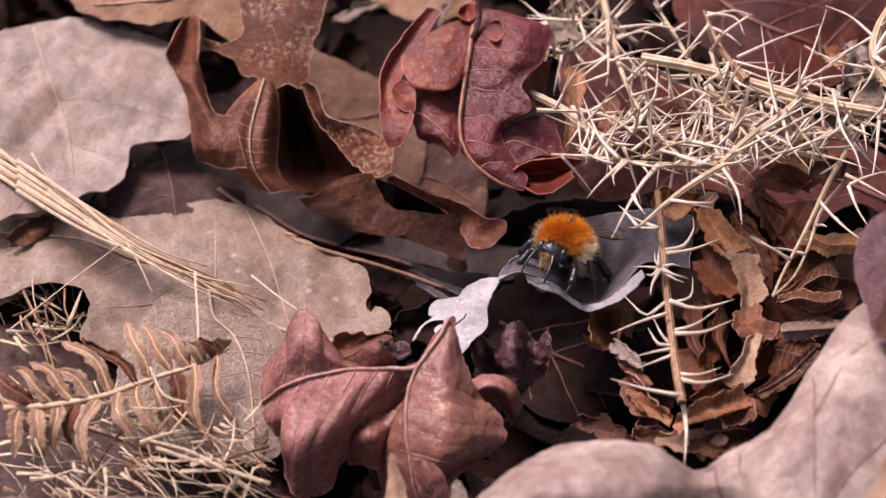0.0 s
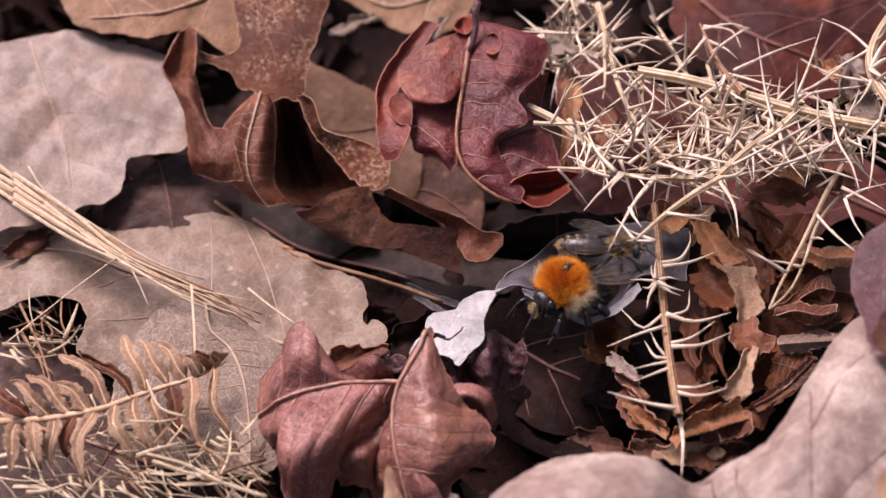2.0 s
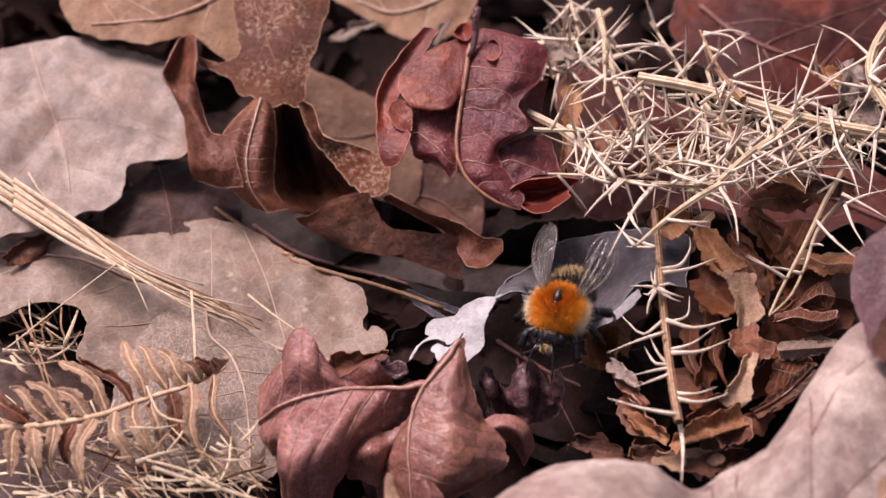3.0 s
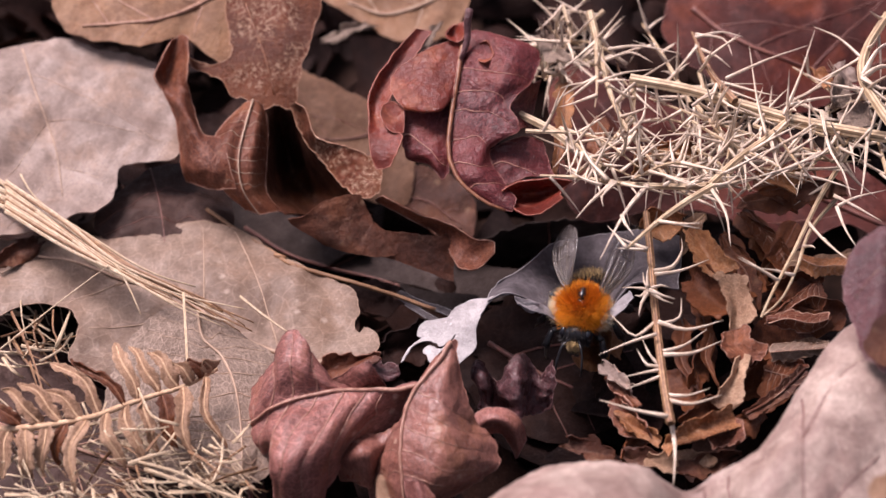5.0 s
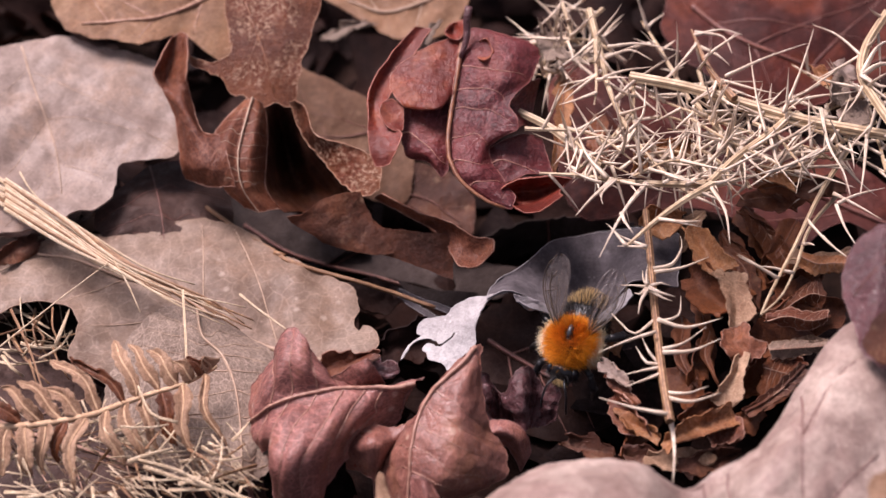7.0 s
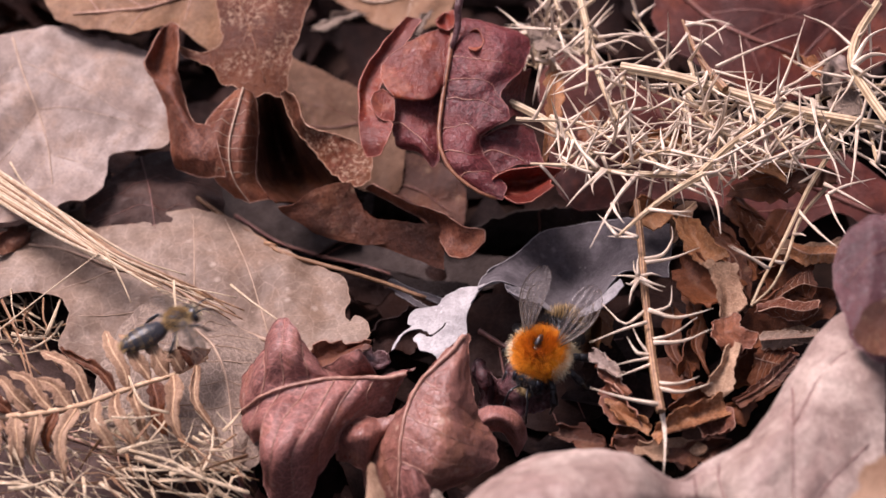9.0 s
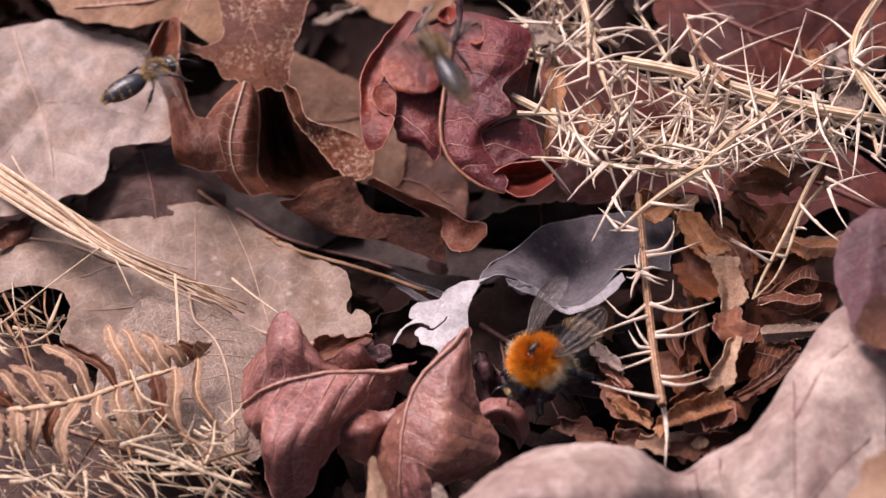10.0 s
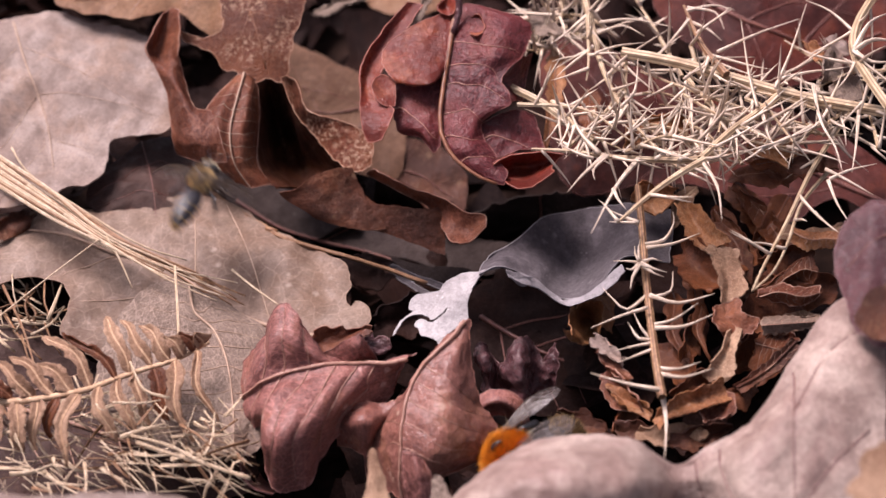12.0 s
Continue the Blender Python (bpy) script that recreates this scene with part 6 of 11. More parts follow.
thorn(twig, [(0.9, -26.5, -1.0), (1.0, -29.9, -1.0), (0.6, -34.0, -1.0)], 0.26)

thorn(twig, [(-0.5, -11.5, 1.0), (-1.9, -11.3, 1.0), (-3.0, -11.3, 1.0)], 0.2)

thorn(twig, [(-0.5, -12.0, 1.5), (-0.9, -10.9, 1.5), (-0.9, -9.8, 1.5)], 0.2)

thorn(twig, [(-0.5, -12.2, 1.5), (-1.3, -13.9, 1.5), (-1.6, -15.5, 1.5)], 0.24)

thorn(twig, [(-0.5, -12.6, 2.0), (0.6, -13.3, 2.0), (1.9, -13.8, 2.0)], 0.24)

thorn(twig, [(-0.4, -11.9, 1.5), (0.7, -11.5, 1.5), (1.6, -11.8, 1.5)], 0.2)

thorn(twig, [(-0.4, -11.9, 1.0), (0.9, -13.0, 1.0), (1.7, -13.4, 1.0)], 0.2)

thorn(twig, [(-0.6, -12.1, 2.0), (-0.6, -10.6, 2.0), (-0.4, -9.5, 2.0)], 0.2)

thorn(twig, [(-0.6, -11.7, 1.0), (-1.3, -12.5, 1.0), (-1.8, -12.3, 1.0)], 0.2)

thorn(twig, [(0.1, -8.2, 0.0), (2.1, -7.5, 0.0), (3.2, -5.2, 0.0), (3.2, -3.6, 0.0)], 0.3)

thorn(twig, [(0.2, -8.6, 0.0), (2.9, -8.0, 0.0), (5.7, -6.5, 0.0)], 0.24)

thorn(twig, [(-0.4, -7.2, 2.0), (-2.0, -6.2, 2.0), (-3.1, -5.4, 2.0)], 0.3)

thorn(twig, [(-0.4, -7.2, 2.0), (-1.7, -7.1, 2.0), (-3.2, -7.0, 2.0)], 0.2)

# the loose tangle behind

spiny_twig((14.4, 19.7, 11.1), [(0.0, 0.0, 0.0), (-0.9, 3.9, -0.5), (-4.1, 2.5, 1.5)], 0.18, 0.07, 100, 9, label="thin dry twig in a spiny straw coloured tangle")

spiny_twig((24.1, 7.9, 16.2), [(0.0, 0.0, 0.0), (2.6, -5.5, 0.3), (5.4, -6.6, -1.3)], 0.21, 0.07, 101, 9, label="thin dry twig in a spiny straw coloured tangle")

spiny_twig((11.6, -1.2, 14.6), [(0.0, 0.0, 0.0), (2.8, 2.9, 0.6), (3.4, 6.6, -0.2)], 0.21, 0.07, 102, 9, label="thin dry twig in a spiny straw coloured tangle")

spiny_twig((23.6, -1.0, 11.8), [(0.0, 0.0, 0.0), (1.3, 0.1, -0.1), (4.3, 3.5, 0.4)], 0.16, 0.07, 103, 9, label="thin dry twig in a spiny straw coloured tangle")

spiny_twig((42.8, 9.0, 12.4), [(0.0, 0.0, 0.0), (-4.4, 0.2, -0.9), (-7.9, 2.6, -0.7)], 0.19, 0.07, 104, 6, label="thin dry twig in a spiny straw coloured tangle")

spiny_twig((38.7, 4.4, 11.6), [(0.0, 0.0, 0.0), (-4.3, -0.4, 1.0), (-8.9, 3.2, -0.7)], 0.13, 0.07, 105, 8, label="thin dry twig in a spiny straw coloured tangle")

spiny_twig((12.8, 19.7, 12.8), [(0.0, 0.0, 0.0), (-2.0, -2.4, -0.9), (-5.6, -4.0, 0.3)], 0.13, 0.07, 106, 9, label="thin dry twig in a spiny straw coloured tangle")

spiny_twig((17.4, -3.9, 17.0), [(0.0, 0.0, 0.0), (3.9, 2.0, 0.2), (8.9, 2.6, -1.4)], 0.14, 0.07, 107, 8, label="thin dry twig in a spiny straw coloured tangle")

spiny_twig((24.1, 11.6, 13.0), [(0.0, 0.0, 0.0), (-2.5, 7.0, 0.7), (-4.1, 13.1, -0.4)], 0.22, 0.07, 108, 8, label="thin dry twig in a spiny straw coloured tangle")

spiny_twig((36.3, 2.7, 16.6), [(0.0, 0.0, 0.0), (-4.4, 1.6, 0.4), (-8.7, 4.5, -0.8)], 0.16, 0.07, 109, 7, label="thin dry twig in a spiny straw coloured tangle")

spiny_twig((24.4, 8.5, 14.5), [(0.0, 0.0, 0.0), (2.7, -1.1, 0.3), (8.5, 0.9, -1.3)], 0.2, 0.07, 110, 8, label="thin dry twig in a spiny straw coloured tangle")

spiny_twig((25.3, -3.1, 13.9), [(0.0, 0.0, 0.0), (-2.4, 1.4, -1.0), (-5.1, 4.9, -0.4)], 0.2, 0.07, 111, 7, label="thin dry twig in a spiny straw coloured tangle")

spiny_twig((16.0, 26.6, 12.8), [(0.0, 0.0, 0.0), (-4.0, -4.1, -0.9), (-7.2, -8.1, 0.2)], 0.21, 0.07, 112, 7, label="thin dry twig in a spiny straw coloured tangle")

spiny_twig((28.3, 8.5, 15.1), [(0.0, 0.0, 0.0), (-0.3, -2.3, 0.2), (-1.7, -9.0, 1.3)], 0.2, 0.07, 113, 6, label="thin dry twig in a spiny straw coloured tangle")

spiny_twig((23.7, 2.9, 14.9), [(0.0, 0.0, 0.0), (2.8, -2.4, -0.5), (3.4, -5.3, -1.1)], 0.18, 0.07, 114, 6, label="thin dry twig in a spiny straw coloured tangle")

spiny_twig((26.8, -0.4, 13.0), [(0.0, 0.0, 0.0), (-4.1, 4.0, 0.2), (-10.2, 4.9, 0.3)], 0.17, 0.07, 115, 9, label="thin dry twig in a spiny straw coloured tangle")

spiny_twig((39.7, 8.4, 13.5), [(0.0, 0.0, 0.0), (-3.0, -4.4, -0.7), (-5.2, -5.1, -1.5)], 0.23, 0.07, 116, 9, label="thin dry twig in a spiny straw coloured tangle")

spiny_twig((38.0, 11.8, 12.3), [(0.0, 0.0, 0.0), (6.7, 0.1, 0.3), (12.5, 4.0, 0.1)], 0.15, 0.07, 117, 7, label="thin dry twig in a spiny straw coloured tangle")

spiny_twig((13.6, 20.6, 11.2), [(0.0, 0.0, 0.0), (3.5, -1.9, -0.6), (4.9, -6.4, 1.2)], 0.17, 0.07, 118, 5, label="thin dry twig in a spiny straw coloured tangle")

spiny_twig((10.7, 5.6, 15.0), [(0.0, 0.0, 0.0), (1.7, -3.8, 0.9), (3.2, -6.7, 0.3)], 0.16, 0.07, 119, 7, label="thin dry twig in a spiny straw coloured tangle")

spiny_twig((42.0, 8.2, 12.3), [(0.0, 0.0, 0.0), (0.3, 1.9, -0.8), (3.0, 6.2, -0.8)], 0.15, 0.07, 120, 6, label="thin dry twig in a spiny straw coloured tangle")

spiny_twig((42.8, 10.3, 11.3), [(0.0, 0.0, 0.0), (-4.2, 5.3, 0.1), (-7.4, 9.2, -0.2)], 0.18, 0.07, 121, 5, label="thin dry twig in a spiny straw coloured tangle")

spiny_twig((36.1, 3.6, 13.9), [(0.0, 0.0, 0.0), (1.2, -1.7, 0.0), (5.0, -1.5, 0.0)], 0.14, 0.07, 122, 5, label="thin dry twig in a spiny straw coloured tangle")

spiny_twig((26.6, 6.2, 12.1), [(0.0, 0.0, 0.0), (-3.7, 3.5, 0.1), (-6.6, 3.3, 0.6)], 0.17, 0.07, 123, 5, label="thin dry twig in a spiny straw coloured tangle")

spiny_twig((18.2, 19.7, 11.3), [(0.0, 0.0, 0.0), (-3.8, 3.2, 0.3), (-10.1, 1.9, 0.8)], 0.16, 0.07, 124, 8, label="thin dry twig in a spiny straw coloured tangle")

spiny_twig((31.9, 6.9, 11.4), [(0.0, 0.0, 0.0), (-5.4, 0.6, 0.8), (-10.3, 0.8, 1.3)], 0.16, 0.07, 125, 9, label="thin dry twig in a spiny straw coloured tangle")

spiny_twig((39.3, 3.3, 15.9), [(0.0, 0.0, 0.0), (-2.8, -2.9, 0.6), (-6.0, -1.9, 0.5)], 0.21, 0.07, 126, 9, label="thin dry twig in a spiny straw coloured tangle")

spiny_twig((29.2, -0.7, 12.4), [(0.0, 0.0, 0.0), (-0.9, 3.9, 0.1), (-1.2, 7.9, 0.5)], 0.17, 0.07, 127, 5, label="thin dry twig in a spiny straw coloured tangle")

spiny_twig((19.6, 1.3, 13.9), [(0.0, 0.0, 0.0), (3.5, 0.8, -0.4), (5.9, 0.4, -1.2)], 0.24, 0.07, 128, 9, label="thin dry twig in a spiny straw coloured tangle")

spiny_twig((23.6, 4.8, 16.6), [(0.0, 0.0, 0.0), (2.8, -2.8, 0.1), (7.7, -7.7, 1.0)], 0.15, 0.07, 129, 6, label="thin dry twig in a spiny straw coloured tangle")

spiny_twig((14.7, 17.0, 16.6), [(0.0, 0.0, 0.0), (-0.2, -6.8, -0.2), (-0.5, -9.2, -0.8)], 0.23, 0.07, 130, 6, label="thin dry twig in a spiny straw coloured tangle")

spiny_twig((30.2, 4.0, 15.1), [(0.0, 0.0, 0.0), (-6.2, 2.5, 0.8), (-10.3, 7.1, -1.0)], 0.18, 0.07, 131, 8, label="thin dry twig in a spiny straw coloured tangle")

spiny_twig((47.1, 13.7, 12.1), [(0.0, 0.0, 0.0), (-5.9, -0.8, 0.2), (-10.6, -3.3, -0.6)], 0.15, 0.07, 132, 9, label="thin dry twig in a spiny straw coloured tangle")

spiny_twig((41.9, -2.4, 16.1), [(0.0, 0.0, 0.0), (-0.2, 5.4, -0.6), (-1.0, 9.4, -1.4)], 0.18, 0.07, 133, 8, label="thin dry twig in a spiny straw coloured tangle")

spiny_twig((18.2, 10.2, 16.2), [(0.0, 0.0, 0.0), (-0.3, -5.7, 0.4), (0.3, -7.8, -0.9)], 0.19, 0.07, 134, 9, label="thin dry twig in a spiny straw coloured tangle")

spiny_twig((7.3, 4.4, 15.7), [(0.0, 0.0, 0.0), (6.5, -1.7, 0.8), (10.7, -6.6, 1.2)], 0.2, 0.07, 135, 5, label="thin dry twig in a spiny straw coloured tangle")

spiny_twig((11.6, 24.6, 15.2), [(0.0, 0.0, 0.0), (0.7, -4.8, -0.5), (-0.6, -8.4, 1.1)], 0.16, 0.07, 136, 8, label="thin dry twig in a spiny straw coloured tangle")

spiny_twig((12.1, 1.7, 16.5), [(0.0, 0.0, 0.0), (1.2, -2.6, 0.5), (5.0, -4.1, -0.5)], 0.12, 0.07, 137, 7, label="thin dry twig in a spiny straw coloured tangle")

spiny_twig((24.8, 12.1, 16.7), [(0.0, 0.0, 0.0), (0.7, -4.1, -0.8), (1.8, -8.6, -0.7)], 0.2, 0.07, 138, 5, label="thin dry twig in a spiny straw coloured tangle")

spiny_twig((26.3, 12.7, 15.2), [(0.0, 0.0, 0.0), (0.2, -4.0, -0.1), (-0.8, -9.8, 0.5)], 0.2, 0.07, 139, 7, label="thin dry twig in a spiny straw coloured tangle")

spiny_twig((18.1, 8.7, 14.2), [(0.0, 0.0, 0.0), (-2.2, -3.1, -0.9), (-5.3, -7.3, -0.6)], 0.21, 0.07, 140, 6, label="thin dry twig in a spiny straw coloured tangle")

spiny_twig((29.6, 4.3, 16.5), [(0.0, 0.0, 0.0), (2.0, -1.7, 0.1), (3.8, -7.7, 1.3)], 0.2, 0.07, 141, 9, label="thin dry twig in a spiny straw coloured tangle")

spiny_twig((9.7, 16.8, 11.6), [(0.0, 0.0, 0.0), (0.3, 5.1, 0.2), (2.6, 11.8, -0.3)], 0.13, 0.07, 142, 7, label="thin dry twig in a spiny straw coloured tangle")

spiny_twig((19.7, 3.0, 12.5), [(0.0, 0.0, 0.0), (5.1, -0.2, -0.3), (8.5, -2.0, -0.3)], 0.18, 0.07, 143, 5, label="thin dry twig in a spiny straw coloured tangle")

spiny_twig((20.6, 5.8, 11.6), [(0.0, 0.0, 0.0), (1.4, -4.0, 0.5), (5.3, -3.6, -0.9)], 0.14, 0.07, 144, 8, label="thin dry twig in a spiny straw coloured tangle")

spiny_twig((29.6, 0.3, 14.6), [(0.0, 0.0, 0.0), (3.8, -1.0, 0.1), (6.2, 1.7, -1.0)], 0.14, 0.07, 145, 7, label="thin dry twig in a spiny straw coloured tangle")

# ---- straw and grass ----

straw([(-45.3, 7.1, 6.4), (-39.0, 1.8, 6.2), (-33.1, -3.7, 5.6), (-27.4, -6.3, 4.6), (-23.2, -8.4, 3.6)], 0.29, 0.09, STRAW, "frayed straw coloured stalk in a bundle across a leaf", name="straw_stalk")

straw([(-45.3, 6.7, 6.4), (-38.9, 1.4, 6.2), (-33.1, -4.1, 5.6), (-27.4, -6.9, 4.6)], 0.18, 0.06, STRAW_BROWN, "frayed straw coloured stalk in a bundle across a leaf", name="straw_stalk")

straw([(-45.2, 6.3, 6.4), (-38.8, 0.4, 6.2), (-33.1, -4.1, 5.6), (-27.4, -6.9, 4.6), (-20.1, -8.3, 3.6)], 0.20, 0.08, STRAW, "frayed straw coloured stalk in a bundle across a leaf", name="straw_stalk")

straw([(-45.2, 5.8, 6.4), (-38.8, 0.2, 6.2), (-33.0, -4.6, 5.6), (-27.4, -7.1, 4.6), (-20.9, -9.7, 3.6)], 0.23, 0.06, STRAW, "frayed straw coloured stalk in a bundle across a leaf", name="straw_stalk")

straw([(-45.1, 5.4, 6.4), (-38.8, 0.4, 6.2), (-33.0, -4.6, 5.6), (-27.3, -7.6, 4.6)], 0.24, 0.07, STRAW_BROWN, "frayed straw coloured stalk in a bundle across a leaf", name="straw_stalk")

straw([(-45.0, 5.0, 6.4), (-38.7, -0.3, 6.2), (-33.0, -5.0, 5.6), (-27.3, -8.2, 4.6), (-21.2, -10.2, 3.6)], 0.24, 0.07, STRAW, "frayed straw coloured stalk in a bundle across a leaf", name="straw_stalk")

straw([(-45.0, 4.5, 6.4), (-38.7, -0.4, 6.2), (-33.0, -4.6, 5.6), (-27.4, -7.1, 4.6), (-23.2, -9.7, 3.6)], 0.20, 0.08, STRAW_BROWN, "frayed straw coloured stalk in a bundle across a leaf", name="straw_stalk")

straw([(-44.9, 4.1, 6.4), (-38.7, -0.8, 6.2), (-33.0, -5.1, 5.6), (-27.3, -7.8, 4.6)], 0.22, 0.06, STRAW, "frayed straw coloured stalk in a bundle across a leaf", name="straw_stalk")

straw([(-44.9, 3.7, 6.4), (-38.6, -1.1, 6.2), (-33.0, -4.9, 5.6), (-27.3, -8.5, 4.6), (-22.0, -10.7, 3.6)], 0.29, 0.06, STRAW, "frayed straw coloured stalk in a bundle across a leaf", name="straw_stalk")

straw([(-44.8, 3.2, 6.4), (-38.6, -1.4, 6.2), (-33.0, -4.9, 5.6), (-27.3, -8.0, 4.6), (-22.4, -10.0, 3.6)], 0.18, 0.07, STRAW_BROWN, "frayed straw coloured stalk in a bundle across a leaf", name="straw_stalk")

straw([(-44.8, 2.8, 6.4), (-38.5, -2.1, 6.2), (-33.0, -5.1, 5.6), (-27.3, -8.4, 4.6)], 0.26, 0.10, STRAW, "frayed straw coloured stalk in a bundle across a leaf", name="straw_stalk")

straw([(-29.0, -29.0, 4.3), (-28.4, -31.2, 5.1), (-28.0, -32.2, 4.7)], 0.20, 0.09, STRAW_BROWN, "short bit of bleached dry grass", seed=200, flat=0.22)

straw([(-32.0, -26.4, 6.3), (-31.5, -27.3, 6.5), (-30.9, -27.3, 6.3)], 0.13, 0.03, STRAW, "short bit of bleached dry grass", seed=201, flat=0.33)

straw([(-31.0, -25.7, 3.2), (-30.1, -25.7, 3.7), (-29.3, -25.3, 3.7)], 0.18, 0.07, STRAW, "short bit of bleached dry grass", seed=202, flat=0.32)

straw([(-25.7, -32.6, 6.4), (-24.2, -31.4, 6.6), (-23.1, -29.3, 6.0)], 0.14, 0.05, STRAW, "short bit of bleached dry grass", seed=203, flat=0.22)

straw([(-24.2, -28.2, 5.4), (-22.4, -30.0, 6.1), (-21.0, -31.7, 6.2)], 0.18, 0.10, STRAW_BROWN, "short bit of bleached dry grass", seed=204, flat=0.30)

straw([(-37.1, -30.9, 3.8), (-35.5, -31.1, 4.4), (-33.9, -31.3, 4.6)], 0.22, 0.04, STRAW, "short bit of bleached dry grass", seed=205, flat=0.26)

straw([(-29.9, -24.0, 4.5), (-29.2, -25.5, 5.3), (-28.6, -26.3, 5.2)], 0.12, 0.08, STRAW, "short bit of bleached dry grass", seed=206, flat=0.23)

straw([(-31.1, -25.6, 3.8), (-29.4, -26.9, 4.5), (-27.9, -26.6, 4.0)], 0.24, 0.07, STRAW, "short bit of bleached dry grass", seed=207, flat=0.23)

straw([(-18.6, -26.1, 5.3), (-18.5, -27.9, 5.9), (-18.7, -28.3, 5.0)], 0.11, 0.07, STRAW_BROWN, "short bit of bleached dry grass", seed=208, flat=0.26)

straw([(-27.5, -29.3, 5.1), (-25.8, -29.0, 5.1), (-24.2, -28.0, 4.3)], 0.12, 0.09, STRAW, "short bit of bleached dry grass", seed=209, flat=0.40)

straw([(-33.2, -27.6, 6.2), (-32.3, -28.3, 6.5), (-31.6, -28.0, 6.0)], 0.12, 0.03, STRAW, "short bit of bleached dry grass", seed=210, flat=0.44)

straw([(-32.6, -33.9, 5.4), (-32.0, -33.6, 6.1), (-31.6, -32.1, 5.3)], 0.22, 0.03, STRAW, "short bit of bleached dry grass", seed=211, flat=0.26)

straw([(-27.0, -34.2, 5.4), (-25.9, -35.3, 6.4), (-25.2, -35.3, 5.7)], 0.17, 0.03, STRAW_BROWN, "short bit of bleached dry grass", seed=212, flat=0.24)

straw([(-31.1, -31.0, 6.4), (-29.7, -32.6, 6.5), (-28.3, -33.6, 6.2)], 0.12, 0.03, STRAW, "short bit of bleached dry grass", seed=213, flat=0.20)

straw([(-21.5, -29.7, 3.2), (-20.0, -31.6, 3.7), (-18.5, -32.9, 3.5)], 0.15, 0.10, STRAW, "short bit of bleached dry grass", seed=214, flat=0.22)

straw([(-27.0, -31.9, 5.8), (-26.5, -33.7, 5.7), (-25.8, -34.9, 5.1)], 0.21, 0.09, STRAW, "short bit of bleached dry grass", seed=215, flat=0.42)

straw([(-30.0, -32.0, 4.5), (-28.9, -33.5, 4.7), (-27.9, -33.9, 3.8)], 0.20, 0.10, STRAW_BROWN, "short bit of bleached dry grass", seed=216, flat=0.42)

straw([(-24.8, -29.7, 5.3), (-23.4, -29.4, 5.3), (-22.0, -28.3, 4.4)], 0.22, 0.03, STRAW, "short bit of bleached dry grass", seed=217, flat=0.35)

straw([(-29.3, -26.2, 4.8), (-28.2, -27.9, 5.4), (-27.2, -27.7, 4.5)], 0.15, 0.08, STRAW, "short bit of bleached dry grass", seed=218, flat=0.25)

straw([(-35.1, -33.8, 3.8), (-33.3, -34.7, 4.6), (-31.7, -34.3, 4.1)], 0.23, 0.09, STRAW, "short bit of bleached dry grass", seed=219, flat=0.42)

straw([(-30.7, -30.6, 4.0), (-29.8, -30.5, 4.0), (-28.9, -30.3, 4.0)], 0.21, 0.10, STRAW_BROWN, "short bit of bleached dry grass", seed=220, flat=0.27)

straw([(-34.5, -30.0, 4.4), (-33.8, -29.7, 4.8), (-33.3, -28.5, 4.2)], 0.23, 0.10, STRAW, "short bit of bleached dry grass", seed=221, flat=0.31)

straw([(-31.1, -24.4, 5.3), (-29.7, -25.1, 5.3), (-28.5, -25.3, 4.3)], 0.12, 0.06, STRAW, "short bit of bleached dry grass", seed=222, flat=0.21)

straw([(-22.6, -25.6, 3.3), (-21.8, -26.4, 3.7), (-21.1, -26.3, 3.5)], 0.20, 0.09, STRAW, "short bit of bleached dry grass", seed=223, flat=0.44)

straw([(-25.4, -25.7, 3.5), (-24.6, -25.7, 3.6), (-23.9, -25.0, 2.8)], 0.14, 0.05, STRAW_BROWN, "short bit of bleached dry grass", seed=224, flat=0.37)

straw([(-28.3, -32.2, 6.4), (-26.8, -32.5, 6.3), (-25.4, -33.4, 6.2)], 0.12, 0.06, STRAW, "short bit of bleached dry grass", seed=225, flat=0.36)

straw([(-21.1, -30.4, 6.4), (-19.9, -30.2, 6.2), (-18.7, -29.4, 5.8)], 0.20, 0.04, STRAW, "short bit of bleached dry grass", seed=226, flat=0.38)

straw([(-22.1, -32.6, 6.5), (-21.5, -33.3, 6.3), (-20.7, -33.4, 5.9)], 0.23, 0.05, STRAW, "short bit of bleached dry grass", seed=227, flat=0.43)

straw([(-22.0, -27.4, 4.9), (-21.0, -29.4, 5.9), (-20.0, -30.6, 5.9)], 0.11, 0.09, STRAW_BROWN, "short bit of bleached dry grass", seed=228, flat=0.24)

straw([(-31.2, -32.1, 3.9), (-30.5, -32.8, 4.0), (-29.8, -33.4, 4.1)], 0.21, 0.10, STRAW, "short bit of bleached dry grass", seed=229, flat=0.32)

straw([(-20.3, -26.2, 4.2), (-19.5, -25.3, 4.5), (-18.8, -23.6, 4.1)], 0.23, 0.07, STRAW, "short bit of bleached dry grass", seed=230, flat=0.28)

straw([(-30.6, -34.0, 6.2), (-29.2, -35.5, 6.5), (-27.9, -36.1, 5.7)], 0.19, 0.07, STRAW, "short bit of bleached dry grass", seed=231, flat=0.35)

straw([(-37.1, -34.9, 4.5), (-35.8, -35.6, 4.8), (-34.7, -35.3, 4.4)], 0.21, 0.03, STRAW_BROWN, "short bit of bleached dry grass", seed=232, flat=0.33)

straw([(-29.2, -34.0, 4.5), (-28.5, -35.4, 5.0), (-28.4, -36.5, 5.0)], 0.24, 0.06, STRAW, "short bit of bleached dry grass", seed=233, flat=0.28)

straw([(-35.0, -28.8, 2.9), (-33.3, -30.4, 3.7), (-32.1, -31.5, 3.5)], 0.15, 0.05, STRAW, "short bit of bleached dry grass", seed=234, flat=0.35)

